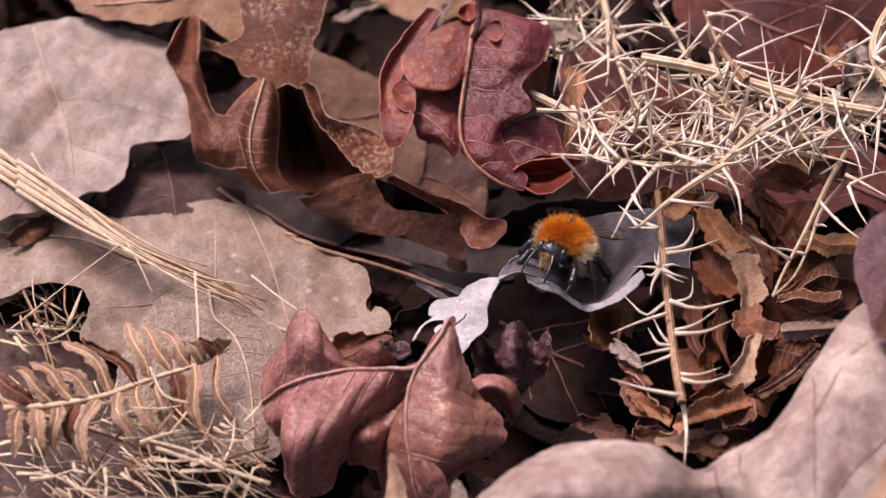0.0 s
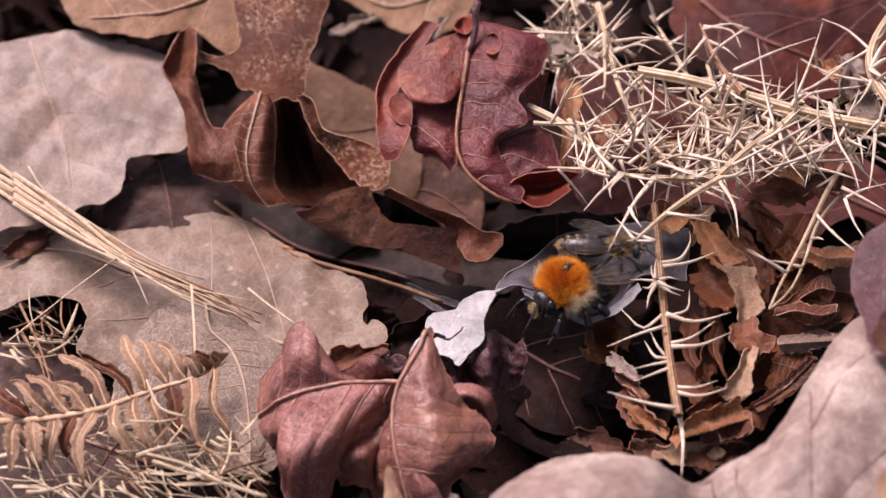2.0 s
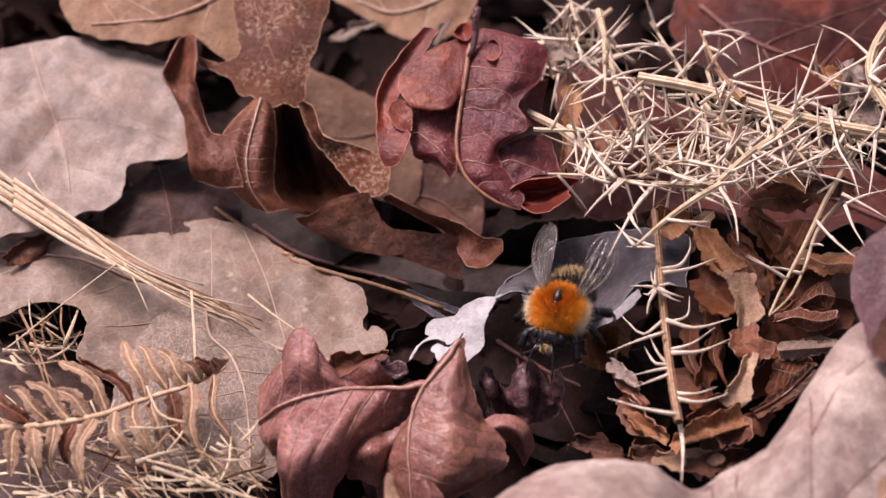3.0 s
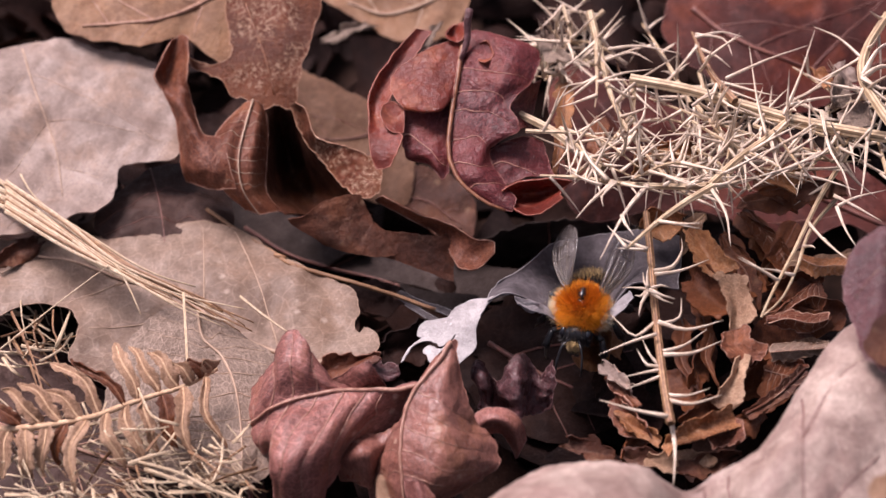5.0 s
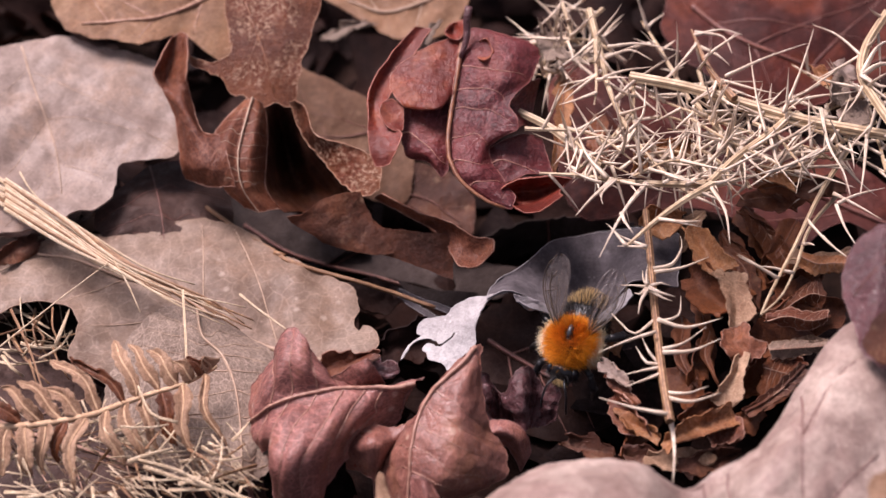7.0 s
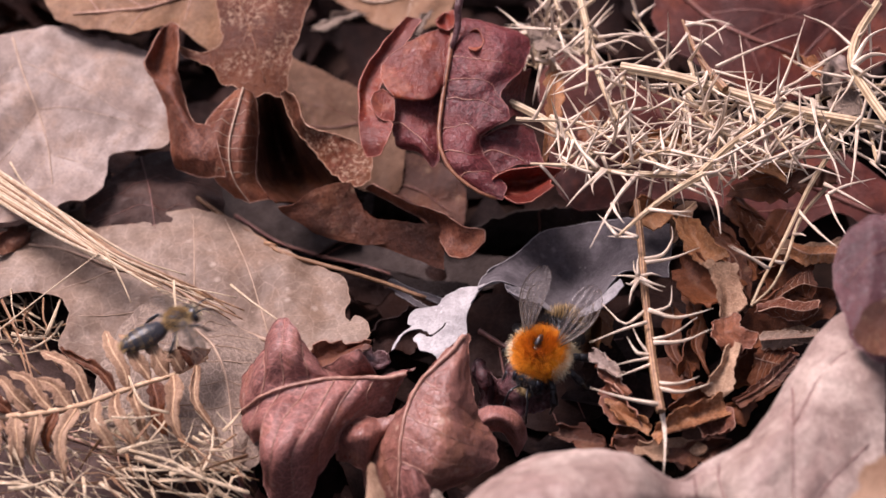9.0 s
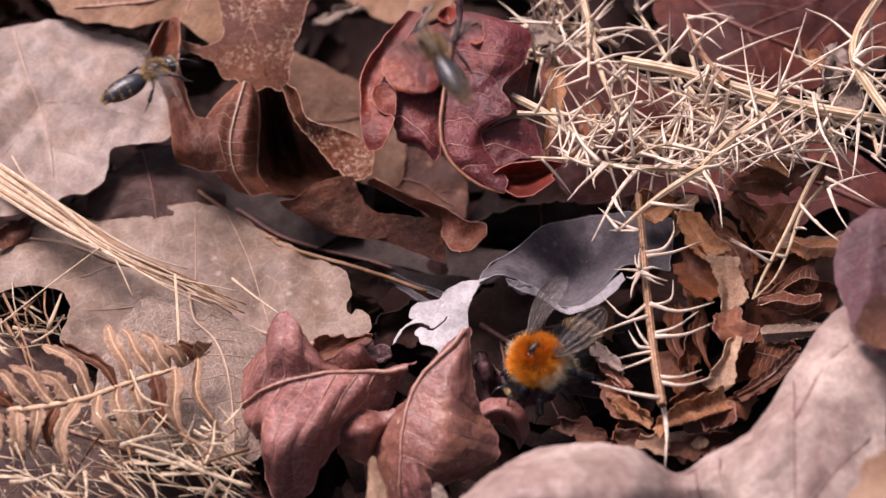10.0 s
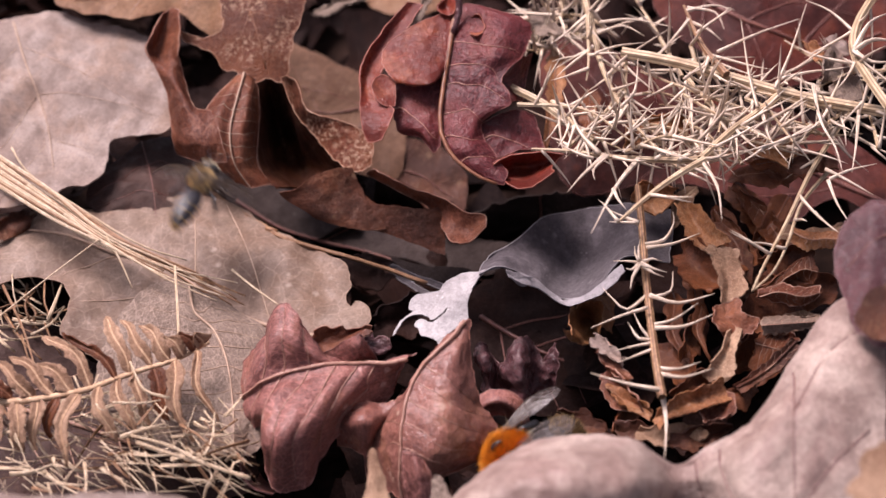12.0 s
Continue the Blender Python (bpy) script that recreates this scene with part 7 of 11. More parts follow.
straw([(-35.5, -32.2, 4.4), (-34.6, -32.9, 5.1), (-34.0, -33.0, 4.8)], 0.17, 0.06, STRAW, "short bit of bleached dry grass", seed=235, flat=0.30)

straw([(-28.0, -28.3, 5.5), (-27.3, -26.9, 5.5), (-26.6, -25.3, 5.2)], 0.24, 0.05, STRAW_BROWN, "short bit of bleached dry grass", seed=236, flat=0.39)

straw([(-23.3, -33.9, 4.3), (-21.6, -34.6, 4.3), (-20.0, -33.9, 3.4)], 0.14, 0.08, STRAW, "short bit of bleached dry grass", seed=237, flat=0.26)

straw([(-35.5, -33.5, 5.5), (-34.4, -34.7, 6.0), (-33.6, -35.7, 5.8)], 0.10, 0.04, STRAW, "short bit of bleached dry grass", seed=238, flat=0.37)

straw([(-19.9, -37.5, 5.7), (-19.5, -36.3, 5.9), (-19.2, -34.3, 5.1)], 0.11, 0.04, STRAW, "short bit of bleached dry grass", seed=239, flat=0.21)

straw([(-27.5, -29.9, 4.4), (-26.7, -30.1, 4.2), (-25.9, -30.1, 4.3)], 0.12, 0.03, STRAW_BROWN, "short bit of bleached dry grass", seed=240, flat=0.44)

straw([(-29.1, -32.6, 4.5), (-28.0, -33.3, 5.0), (-27.1, -33.4, 4.7)], 0.10, 0.08, STRAW, "short bit of bleached dry grass", seed=241, flat=0.41)

straw([(-34.7, -27.9, 3.8), (-33.6, -29.0, 4.2), (-33.0, -29.2, 3.2)], 0.24, 0.09, STRAW, "short bit of bleached dry grass", seed=242, flat=0.38)

straw([(-21.8, -32.9, 5.9), (-20.5, -33.3, 6.5), (-19.4, -32.9, 6.6)], 0.22, 0.08, STRAW, "short bit of bleached dry grass", seed=243, flat=0.40)

straw([(-30.2, -33.9, 5.6), (-28.9, -35.5, 5.7), (-27.6, -36.3, 5.2)], 0.22, 0.03, STRAW_BROWN, "short bit of bleached dry grass", seed=244, flat=0.29)

straw([(-29.7, -26.0, 5.6), (-28.6, -25.0, 5.5), (-27.4, -24.2, 5.3)], 0.15, 0.08, STRAW, "short bit of bleached dry grass", seed=245, flat=0.34)

straw([(-27.9, -27.4, 4.9), (-27.1, -30.0, 5.9), (-26.1, -31.3, 5.6)], 0.22, 0.05, STRAW, "short bit of bleached dry grass", seed=246, flat=0.30)

straw([(-31.3, -25.5, 4.0), (-30.2, -25.8, 3.9), (-29.3, -26.1, 3.6)], 0.18, 0.10, STRAW, "short bit of bleached dry grass", seed=247, flat=0.34)

straw([(-18.8, -30.8, 4.4), (-18.3, -32.4, 5.4), (-17.8, -33.0, 5.5)], 0.13, 0.06, STRAW_BROWN, "short bit of bleached dry grass", seed=248, flat=0.24)

straw([(-27.8, -29.9, 4.6), (-27.6, -31.8, 5.2), (-27.4, -32.6, 4.5)], 0.20, 0.07, STRAW, "short bit of bleached dry grass", seed=249, flat=0.27)

straw([(-24.4, -26.2, 3.5), (-23.6, -27.2, 4.3), (-23.4, -27.9, 4.2)], 0.16, 0.09, STRAW, "short bit of bleached dry grass", seed=250, flat=0.39)

straw([(-35.4, -35.7, 5.9), (-35.0, -36.9, 6.3), (-34.8, -37.8, 6.5)], 0.14, 0.07, STRAW, "short bit of bleached dry grass", seed=251, flat=0.43)

straw([(-24.2, -27.0, 3.5), (-23.7, -29.1, 3.9), (-23.2, -30.1, 3.2)], 0.11, 0.07, STRAW_BROWN, "short bit of bleached dry grass", seed=252, flat=0.23)

straw([(-29.8, -31.0, 3.9), (-28.6, -31.8, 4.4), (-27.4, -32.0, 4.3)], 0.18, 0.10, STRAW, "short bit of bleached dry grass", seed=253, flat=0.44)

straw([(-23.9, -29.8, 5.4), (-23.2, -28.3, 6.0), (-22.9, -25.6, 5.3)], 0.21, 0.07, STRAW, "short bit of bleached dry grass", seed=254, flat=0.35)

straw([(-26.5, -32.5, 5.4), (-24.8, -34.6, 6.3), (-23.2, -34.6, 5.4)], 0.14, 0.06, STRAW, "short bit of bleached dry grass", seed=255, flat=0.36)

straw([(-35.8, -29.0, 3.5), (-35.2, -30.0, 3.9), (-34.6, -30.2, 3.6)], 0.16, 0.06, STRAW_BROWN, "short bit of bleached dry grass", seed=256, flat=0.25)

straw([(-30.9, -31.3, 3.7), (-30.5, -32.4, 4.0), (-30.0, -32.9, 3.9)], 0.13, 0.06, STRAW, "short bit of bleached dry grass", seed=257, flat=0.26)

straw([(-22.7, -29.8, 5.4), (-21.8, -29.2, 5.2), (-21.1, -28.0, 4.8)], 0.16, 0.04, STRAW, "short bit of bleached dry grass", seed=258, flat=0.42)

straw([(-30.4, -26.4, 4.4), (-29.5, -25.7, 5.1), (-28.9, -24.2, 5.0)], 0.11, 0.04, STRAW, "short bit of bleached dry grass", seed=259, flat=0.37)

straw([(-30.8, -26.0, 3.9), (-29.3, -27.5, 4.4), (-28.2, -28.7, 4.3)], 0.16, 0.04, STRAW_BROWN, "short bit of bleached dry grass", seed=260, flat=0.38)

straw([(-26.2, -34.0, 5.4), (-25.7, -35.8, 6.0), (-25.5, -36.8, 5.5)], 0.25, 0.09, STRAW, "short bit of bleached dry grass", seed=261, flat=0.26)

straw([(-31.5, -28.1, 4.0), (-30.3, -28.6, 4.8), (-29.4, -28.3, 4.5)], 0.23, 0.07, STRAW, "short bit of bleached dry grass", seed=262, flat=0.41)

straw([(-28.2, -24.3, 4.1), (-26.6, -25.9, 4.4), (-25.5, -27.4, 4.1)], 0.19, 0.10, STRAW, "short bit of bleached dry grass", seed=263, flat=0.36)

straw([(-44.1, -10.1, -0.9), (-42.5, -12.1, -0.3), (-41.0, -11.4, -1.2)], 0.27, 0.14, STRAW, "curved dry stem in the gap beside a leaf", seed=300, flat=0.5)

straw([(-40.7, -10.0, 0.1), (-41.3, -8.4, 0.7), (-40.7, -5.7, -0.2)], 0.27, 0.12, STRAW_BROWN, "curved dry stem in the gap beside a leaf", seed=301, flat=0.5)

straw([(-43.0, -4.5, 0.9), (-42.4, -7.7, 1.5), (-41.8, -9.4, 0.6)], 0.16, 0.13, STRAW, "curved dry stem in the gap beside a leaf", seed=302, flat=0.5)

straw([(-41.8, -3.9, -1.1), (-41.5, -6.7, -0.5), (-40.5, -7.5, -1.4)], 0.18, 0.17, STRAW_BROWN, "curved dry stem in the gap beside a leaf", seed=303, flat=0.5)

straw([(-42.2, -10.6, -1.0), (-41.2, -9.2, -0.4), (-39.6, -8.4, -1.3)], 0.28, 0.12, STRAW, "curved dry stem in the gap beside a leaf", seed=304, flat=0.5)

straw([(-39.7, -5.4, 0.5), (-39.2, -8.9, 1.1), (-38.1, -10.7, 0.2)], 0.24, 0.16, STRAW_BROWN, "curved dry stem in the gap beside a leaf", seed=305, flat=0.5)

straw([(-43.5, -9.6, 1.0), (-42.9, -12.0, 1.6), (-41.7, -11.9, 0.7)], 0.22, 0.13, STRAW, "curved dry stem in the gap beside a leaf", seed=306, flat=0.5)

straw([(-41.7, -5.8, -1.4), (-40.4, -8.2, -0.8), (-40.7, -9.5, -1.7)], 0.26, 0.18, STRAW_BROWN, "curved dry stem in the gap beside a leaf", seed=307, flat=0.5)

straw([(-42.6, -8.9, -0.9), (-40.5, -10.1, -0.3), (-38.8, -9.3, -1.2)], 0.24, 0.15, STRAW, "curved dry stem in the gap beside a leaf", seed=308, flat=0.5)

straw([(-44.7, -8.0, -0.6), (-42.6, -7.6, 0.0), (-41.1, -5.3, -0.9)], 0.20, 0.11, STRAW_BROWN, "curved dry stem in the gap beside a leaf", seed=309, flat=0.5)

straw([(-43.9, -11.7, 0.3), (-42.7, -13.9, 0.9), (-41.6, -14.2, 0.0)], 0.29, 0.18, STRAW, "curved dry stem in the gap beside a leaf", seed=310, flat=0.5)

straw([(-41.1, -12.8, 0.9), (-40.2, -15.6, 1.5), (-39.7, -16.9, 0.6)], 0.21, 0.12, STRAW_BROWN, "curved dry stem in the gap beside a leaf", seed=311, flat=0.5)

straw([(-38.8, -10.4, 0.6), (-38.2, -8.4, 1.2), (-38.0, -5.0, 0.3)], 0.28, 0.10, STRAW, "curved dry stem in the gap beside a leaf", seed=312, flat=0.5)

straw([(-43.6, -7.5, -1.3), (-42.4, -7.3, -0.7), (-41.4, -6.5, -1.6)], 0.29, 0.18, STRAW_BROWN, "curved dry stem in the gap beside a leaf", seed=313, flat=0.5)

straw([(-40.4, -11.8, -0.1), (-38.5, -10.9, 0.5), (-37.6, -7.7, -0.4)], 0.16, 0.12, STRAW, "curved dry stem in the gap beside a leaf", seed=314, flat=0.5)

straw([(-39.2, -10.2, -0.3), (-38.2, -12.9, 0.3), (-37.2, -14.1, -0.6)], 0.28, 0.12, STRAW_BROWN, "curved dry stem in the gap beside a leaf", seed=315, flat=0.5)

straw([(-47.7, 9.4, 5.3), (-38.9, 2.8, 5.0), (-30.5, -3.1, 4.0), (-25.4, -4.4, 2.8)], 0.28, 0.098, STRAW, "frayed straw coloured stalk in a bundle across a leaf", name="straw_stalk")

straw([(-47.5, 8.2, 5.5), (-39.4, 1.9, 5.2), (-31.6, -3.6, 4.3), (-26.5, -5.8, 3.0)], 0.32, 0.112, STRAW, "frayed straw coloured stalk in a bundle across a leaf", name="straw_stalk")

straw([(-47.5, 7.5, 5.3), (-39.9, 1.6, 5.0), (-33.4, -2.7, 4.0), (-25.3, -5.9, 2.8)], 0.3, 0.105, STRAW, "frayed straw coloured stalk in a bundle across a leaf", name="straw_stalk")

straw([(-47.4, 6.9, 5.0), (-41.3, 3.0, 4.7), (-34.0, -1.4, 3.8), (-22.5, -7.6, 2.5)], 0.32, 0.112, STRAW_BROWN, "frayed straw coloured stalk in a bundle across a leaf", name="straw_stalk")

straw([(-47.4, 6.6, 4.9), (-41.2, 1.7, 4.6), (-32.7, -4.0, 3.7), (-24.2, -6.2, 2.4)], 0.26, 0.091, STRAW, "frayed straw coloured stalk in a bundle across a leaf", name="straw_stalk")

straw([(-39.0, 3.0, 4.8), (-31.6, -3.4, 4.5), (-25.3, -6.6, 3.5), (-19.4, -8.8, 2.3)], 0.3, 0.105, STRAW_BROWN, "frayed straw coloured stalk in a bundle across a leaf", name="straw_stalk")

straw([(-35.8, -0.6, 4.7), (-29.9, -4.6, 4.3), (-24.6, -7.7, 3.4), (-19.5, -9.9, 2.2)], 0.28, 0.098, STRAW_BROWN, "frayed straw coloured stalk in a bundle across a leaf", name="straw_stalk")

straw([(-33.9, -2.6, 5.0), (-28.0, -5.8, 4.7), (-23.5, -7.6, 3.8), (-20.2, -9.5, 2.5)], 0.26, 0.091, STRAW_BROWN, "frayed straw coloured stalk in a bundle across a leaf", name="straw_stalk")

straw([(-47.6, 9.6, 5.6), (-42.5, 4.7, 5.3), (-36.5, 0.5, 4.4), (-33.0, -1.8, 3.2)], 0.3, 0.105, STRAW, "frayed straw coloured stalk in a bundle across a leaf", name="straw_stalk")

straw([(-32.8, -2.8, 4.4), (-26.9, -6.3, 4.1), (-23.0, -8.9, 3.2), (-20.7, -9.7, 1.9)], 0.24, 0.084, STRAW_BROWN, "frayed straw coloured stalk in a bundle across a leaf", name="straw_stalk")

straw([(-44.2, 9.3, 5.4), (-42.5, 6.4, 5.1), (-39.7, 4.1, 4.2), (-36.9, 2.8, 2.9)], 0.14, 0.049, STRAW, "frayed straw coloured stalk in a bundle across a leaf", name="straw_stalk")

straw([(-43.4, -15.2, 5.0), (-38.2, -8.6, 5.0), (-33.7, -4.5, 6.0)], 0.2, 0.14, STRAW, "pale straight grass stem leaning on a leaf")

straw([(-33.2, -4.2, 6.0), (-31.7, -6.5, 5.0), (-30.3, -9.4, 4.0)], 0.16, 0.1, STRAW, "thin dry straw coloured grass stem")

straw([(-26.1, -8.3, 6.0), (-25.3, -15.1, 6.0), (-24.8, -20.9, 6.0), (-25.4, -25.0, 5.0), (-27.3, -27.7, 4.0)], 0.2, 0.26, STRAW, "bent straw coloured grass stem")

straw([(-20.9, -5.9, 3.0), (-18.5, -8.4, 3.0), (-15.6, -11.1, 3.0)], 0.16, 0.1, STRAW, "thin dry straw coloured grass stem")

straw([(-43.0, -9.0, 4.0), (-40.4, -14.7, 4.0), (-38.6, -19.8, 4.0)], 0.22, 0.14, STRAW_BROWN, "thin dry straw coloured grass stem")

straw([(-28.5, -30.0, 6.0), (-24.8, -31.3, 6.0), (-21.6, -33.3, 6.0), (-17.3, -35.1, 6.0)], 0.16, 0.27, STRAW, "broad bleached straw end")

straw([(-28.0, -30.4, 5.5), (-23.3, -32.4, 5.5), (-18.5, -34.1, 5.5)], 0.22, 0.14, STRAW, "broad bleached straw end")

straw([(-29.4, -30.3, 6.0), (-27.6, -29.4, 6.0), (-25.6, -28.7, 6.0)], 0.3, 0.14, STRAW, "thin dry straw coloured grass stem")

straw([(-21.6, -32.4, 6.0), (-21.0, -30.3, 6.0), (-21.0, -27.2, 6.0)], 0.3, 0.12, STRAW, "thin dry straw coloured grass stem")

straw([(-29.2, -21.8, 7.0), (-27.6, -25.3, 7.0), (-25.1, -26.4, 7.0)], 0.14, 0.2, STRAW, "thin dry straw coloured grass stem")

straw([(-30.3, -26.9, 7.0), (-27.7, -27.0, 7.0), (-25.9, -26.6, 7.0)], 0.14, 0.1, STRAW, "thin dry straw coloured grass stem")

straw([(-34.0, -35.4, 6.0), (-32.8, -33.3, 6.0), (-31.7, -32.0, 6.0)], 0.2, 0.12, STRAW, "thin dry straw coloured grass stem")

straw([(-37.3, -32.0, 1.5), (-36.2, -33.0, 1.9), (-35.5, -33.5, 1.5)], 0.23, 0.11, STRAW, "short bit of bleached dry grass", seed=0, flat=0.56)

straw([(-31.6, -25.2, 2.4), (-32.5, -27.6, 3.0), (-33.7, -29.7, 2.3)], 0.3, 0.15, STRAW_BROWN, "short bit of bleached dry grass", seed=1, flat=0.24)

straw([(-43.2, -21.1, 1.3), (-41.4, -23.3, 1.9), (-39.9, -25.3, 1.0)], 0.28, 0.14, STRAW_BROWN, "short bit of bleached dry grass", seed=2, flat=0.49)

straw([(-22.3, -24.9, 3.6), (-21.1, -27.1, 4.2), (-20.6, -27.1, 3.6)], 0.12, 0.06, STRAW, "short bit of bleached dry grass", seed=3, flat=0.32)

straw([(-31.5, -24.2, 4.2), (-33.3, -26.4, 4.3), (-36.1, -28.4, 3.7)], 0.09, 0.04, STRAW, "short bit of bleached dry grass", seed=4, flat=0.35)

straw([(-23.2, -32.9, 3.2), (-21.8, -33.0, 3.2), (-20.8, -33.8, 3.4)], 0.23, 0.11, STRAW, "short bit of bleached dry grass", seed=5, flat=0.53)

straw([(-30.3, -30.5, 0.8), (-28.9, -32.2, 1.4), (-26.8, -32.5, 0.8)], 0.12, 0.06, STRAW, "short bit of bleached dry grass", seed=6, flat=0.52)

straw([(-31.1, -29.0, 1.1), (-29.9, -29.7, 1.8), (-29.5, -29.0, 0.6)], 0.11, 0.05, STRAW_BROWN, "short bit of bleached dry grass", seed=7, flat=0.28)

straw([(-19.2, -25.3, 2.8), (-21.5, -28.2, 3.3), (-23.7, -31.4, 2.8)], 0.14, 0.07, STRAW_BROWN, "short bit of bleached dry grass", seed=8, flat=0.52)

straw([(-32.8, -19.5, 2.6), (-33.5, -23.5, 2.9), (-34.6, -25.6, 2.1)], 0.13, 0.07, STRAW, "short bit of bleached dry grass", seed=9, flat=0.38)

straw([(-39.2, -29.2, 2.0), (-38.8, -30.9, 2.4), (-39.5, -31.4, 2.2)], 0.07, 0.03, STRAW, "short bit of bleached dry grass", seed=10, flat=0.4)

straw([(-36.4, -25.7, 1.7), (-34.3, -25.9, 2.2), (-33.4, -25.2, 1.3)], 0.09, 0.04, STRAW_BROWN, "short bit of bleached dry grass", seed=11, flat=0.59)

straw([(-32.7, -31.8, 4.3), (-32.2, -34.7, 4.6), (-32.3, -38.2, 4.8)], 0.24, 0.12, STRAW, "short bit of bleached dry grass", seed=12, flat=0.28)

straw([(-33.2, -22.4, 1.9), (-32.8, -26.0, 2.6), (-32.9, -29.2, 1.9)], 0.11, 0.05, STRAW, "short bit of bleached dry grass", seed=13, flat=0.31)

straw([(-41.0, -31.5, 3.8), (-39.5, -32.1, 4.0), (-38.7, -32.5, 4.2)], 0.08, 0.04, STRAW_BROWN, "short bit of bleached dry grass", seed=14, flat=0.3)

straw([(-37.9, -25.1, 3.7), (-36.5, -25.3, 3.8), (-35.1, -25.8, 3.3)], 0.08, 0.04, STRAW, "short bit of bleached dry grass", seed=15, flat=0.51)

straw([(-20.6, -32.4, 3.2), (-17.9, -34.8, 4.0), (-16.2, -34.6, 2.8)], 0.1, 0.05, STRAW, "short bit of bleached dry grass", seed=16, flat=0.55)

straw([(-29.0, -22.9, 3.1), (-26.5, -26.7, 3.6), (-24.7, -29.0, 2.9)], 0.13, 0.06, STRAW, "short bit of bleached dry grass", seed=17, flat=0.5)

straw([(-17.1, -27.5, 2.2), (-19.6, -28.6, 2.3), (-21.6, -29.1, 2.3)], 0.13, 0.07, STRAW, "short bit of bleached dry grass", seed=18, flat=0.32)

straw([(-39.5, -32.4, 3.4), (-37.4, -32.7, 4.0), (-35.3, -31.1, 3.4)], 0.28, 0.14, STRAW, "short bit of bleached dry grass", seed=19, flat=0.6)

straw([(-21.2, -29.9, 3.5), (-19.8, -30.6, 3.9), (-18.7, -31.0, 4.0)], 0.13, 0.07, STRAW, "short bit of bleached dry grass", seed=20, flat=0.48)

straw([(-20.7, -25.0, 1.7), (-19.3, -27.8, 2.1), (-17.4, -29.5, 2.2)], 0.1, 0.05, STRAW, "short bit of bleached dry grass", seed=21, flat=0.52)

straw([(-31.0, -24.8, 1.7), (-29.0, -25.7, 2.0), (-27.1, -26.2, 1.2)], 0.13, 0.06, STRAW, "short bit of bleached dry grass", seed=22, flat=0.53)

straw([(-43.0, -30.2, 3.9), (-40.5, -33.3, 4.3), (-38.9, -36.3, 4.4)], 0.11, 0.05, STRAW, "short bit of bleached dry grass", seed=23, flat=0.59)

straw([(-33.6, -31.0, 1.4), (-33.4, -33.2, 1.7), (-33.1, -34.2, 1.6)], 0.09, 0.04, STRAW, "short bit of bleached dry grass", seed=24, flat=0.49)

straw([(-23.4, -29.1, 2.5), (-20.4, -29.7, 2.8), (-16.9, -30.3, 2.1)], 0.1, 0.05, STRAW_BROWN, "short bit of bleached dry grass", seed=25, flat=0.5)

straw([(-30.9, -21.3, 2.3), (-28.5, -24.8, 2.8), (-26.5, -27.9, 2.5)], 0.1, 0.05, STRAW, "short bit of bleached dry grass", seed=26, flat=0.49)

straw([(-28.7, -26.5, 2.9), (-26.9, -26.9, 3.4), (-24.4, -26.1, 2.7)], 0.27, 0.14, STRAW, "short bit of bleached dry grass", seed=27, flat=0.45)

straw([(-36.3, -33.5, 3.4), (-34.9, -34.1, 4.0), (-34.6, -33.2, 3.4)], 0.09, 0.04, STRAW, "short bit of bleached dry grass", seed=28, flat=0.2)

straw([(-24.6, -19.7, 0.5), (-23.3, -24.6, 1.3), (-22.2, -28.1, 0.7)], 0.21, 0.11, STRAW_BROWN, "short bit of bleached dry grass", seed=29, flat=0.56)

straw([(-35.4, -21.3, 3.2), (-32.2, -24.0, 3.7), (-29.6, -26.1, 2.9)], 0.11, 0.05, STRAW, "short bit of bleached dry grass", seed=30, flat=0.31)

straw([(-27.1, -25.7, 1.7), (-24.6, -25.6, 2.3), (-21.4, -24.1, 1.9)], 0.08, 0.04, STRAW, "short bit of bleached dry grass", seed=31, flat=0.28)

straw([(-21.4, -28.8, 3.4), (-23.2, -30.7, 3.8), (-24.3, -32.5, 3.7)], 0.11, 0.06, STRAW_BROWN, "short bit of bleached dry grass", seed=32, flat=0.56)

straw([(-20.8, -30.4, 1.4), (-21.7, -32.6, 1.6), (-21.9, -35.4, 1.6)], 0.29, 0.14, STRAW, "short bit of bleached dry grass", seed=33, flat=0.34)

straw([(-40.9, -31.5, 3.1), (-39.0, -31.8, 3.4), (-36.3, -32.0, 3.0)], 0.26, 0.13, STRAW, "short bit of bleached dry grass", seed=34, flat=0.35)

straw([(-23.7, -28.8, 2.7), (-21.9, -31.0, 3.4), (-19.9, -31.4, 2.8)], 0.34, 0.17, STRAW, "short bit of bleached dry grass", seed=35, flat=0.35)

straw([(-34.1, -26.5, 1.6), (-30.7, -27.8, 1.9), (-27.5, -29.5, 1.5)], 0.08, 0.04, STRAW, "short bit of bleached dry grass", seed=36, flat=0.57)

straw([(-29.5, -31.8, 4.1), (-27.0, -35.2, 4.7), (-24.8, -38.4, 4.5)], 0.13, 0.06, STRAW, "short bit of bleached dry grass", seed=37, flat=0.41)

straw([(-33.4, -24.2, 1.1), (-30.4, -26.3, 1.9), (-27.6, -26.8, 1.4)], 0.13, 0.07, STRAW_BROWN, "short bit of bleached dry grass", seed=38, flat=0.45)

straw([(-34.8, -20.4, 1.9), (-31.9, -23.6, 2.7), (-29.5, -26.1, 2.0)], 0.11, 0.06, STRAW_BROWN, "short bit of bleached dry grass", seed=39, flat=0.38)

straw([(-28.3, -21.4, 1.7), (-26.4, -23.0, 2.1), (-23.8, -24.9, 1.7)], 0.07, 0.03, STRAW, "short bit of bleached dry grass", seed=40, flat=0.38)

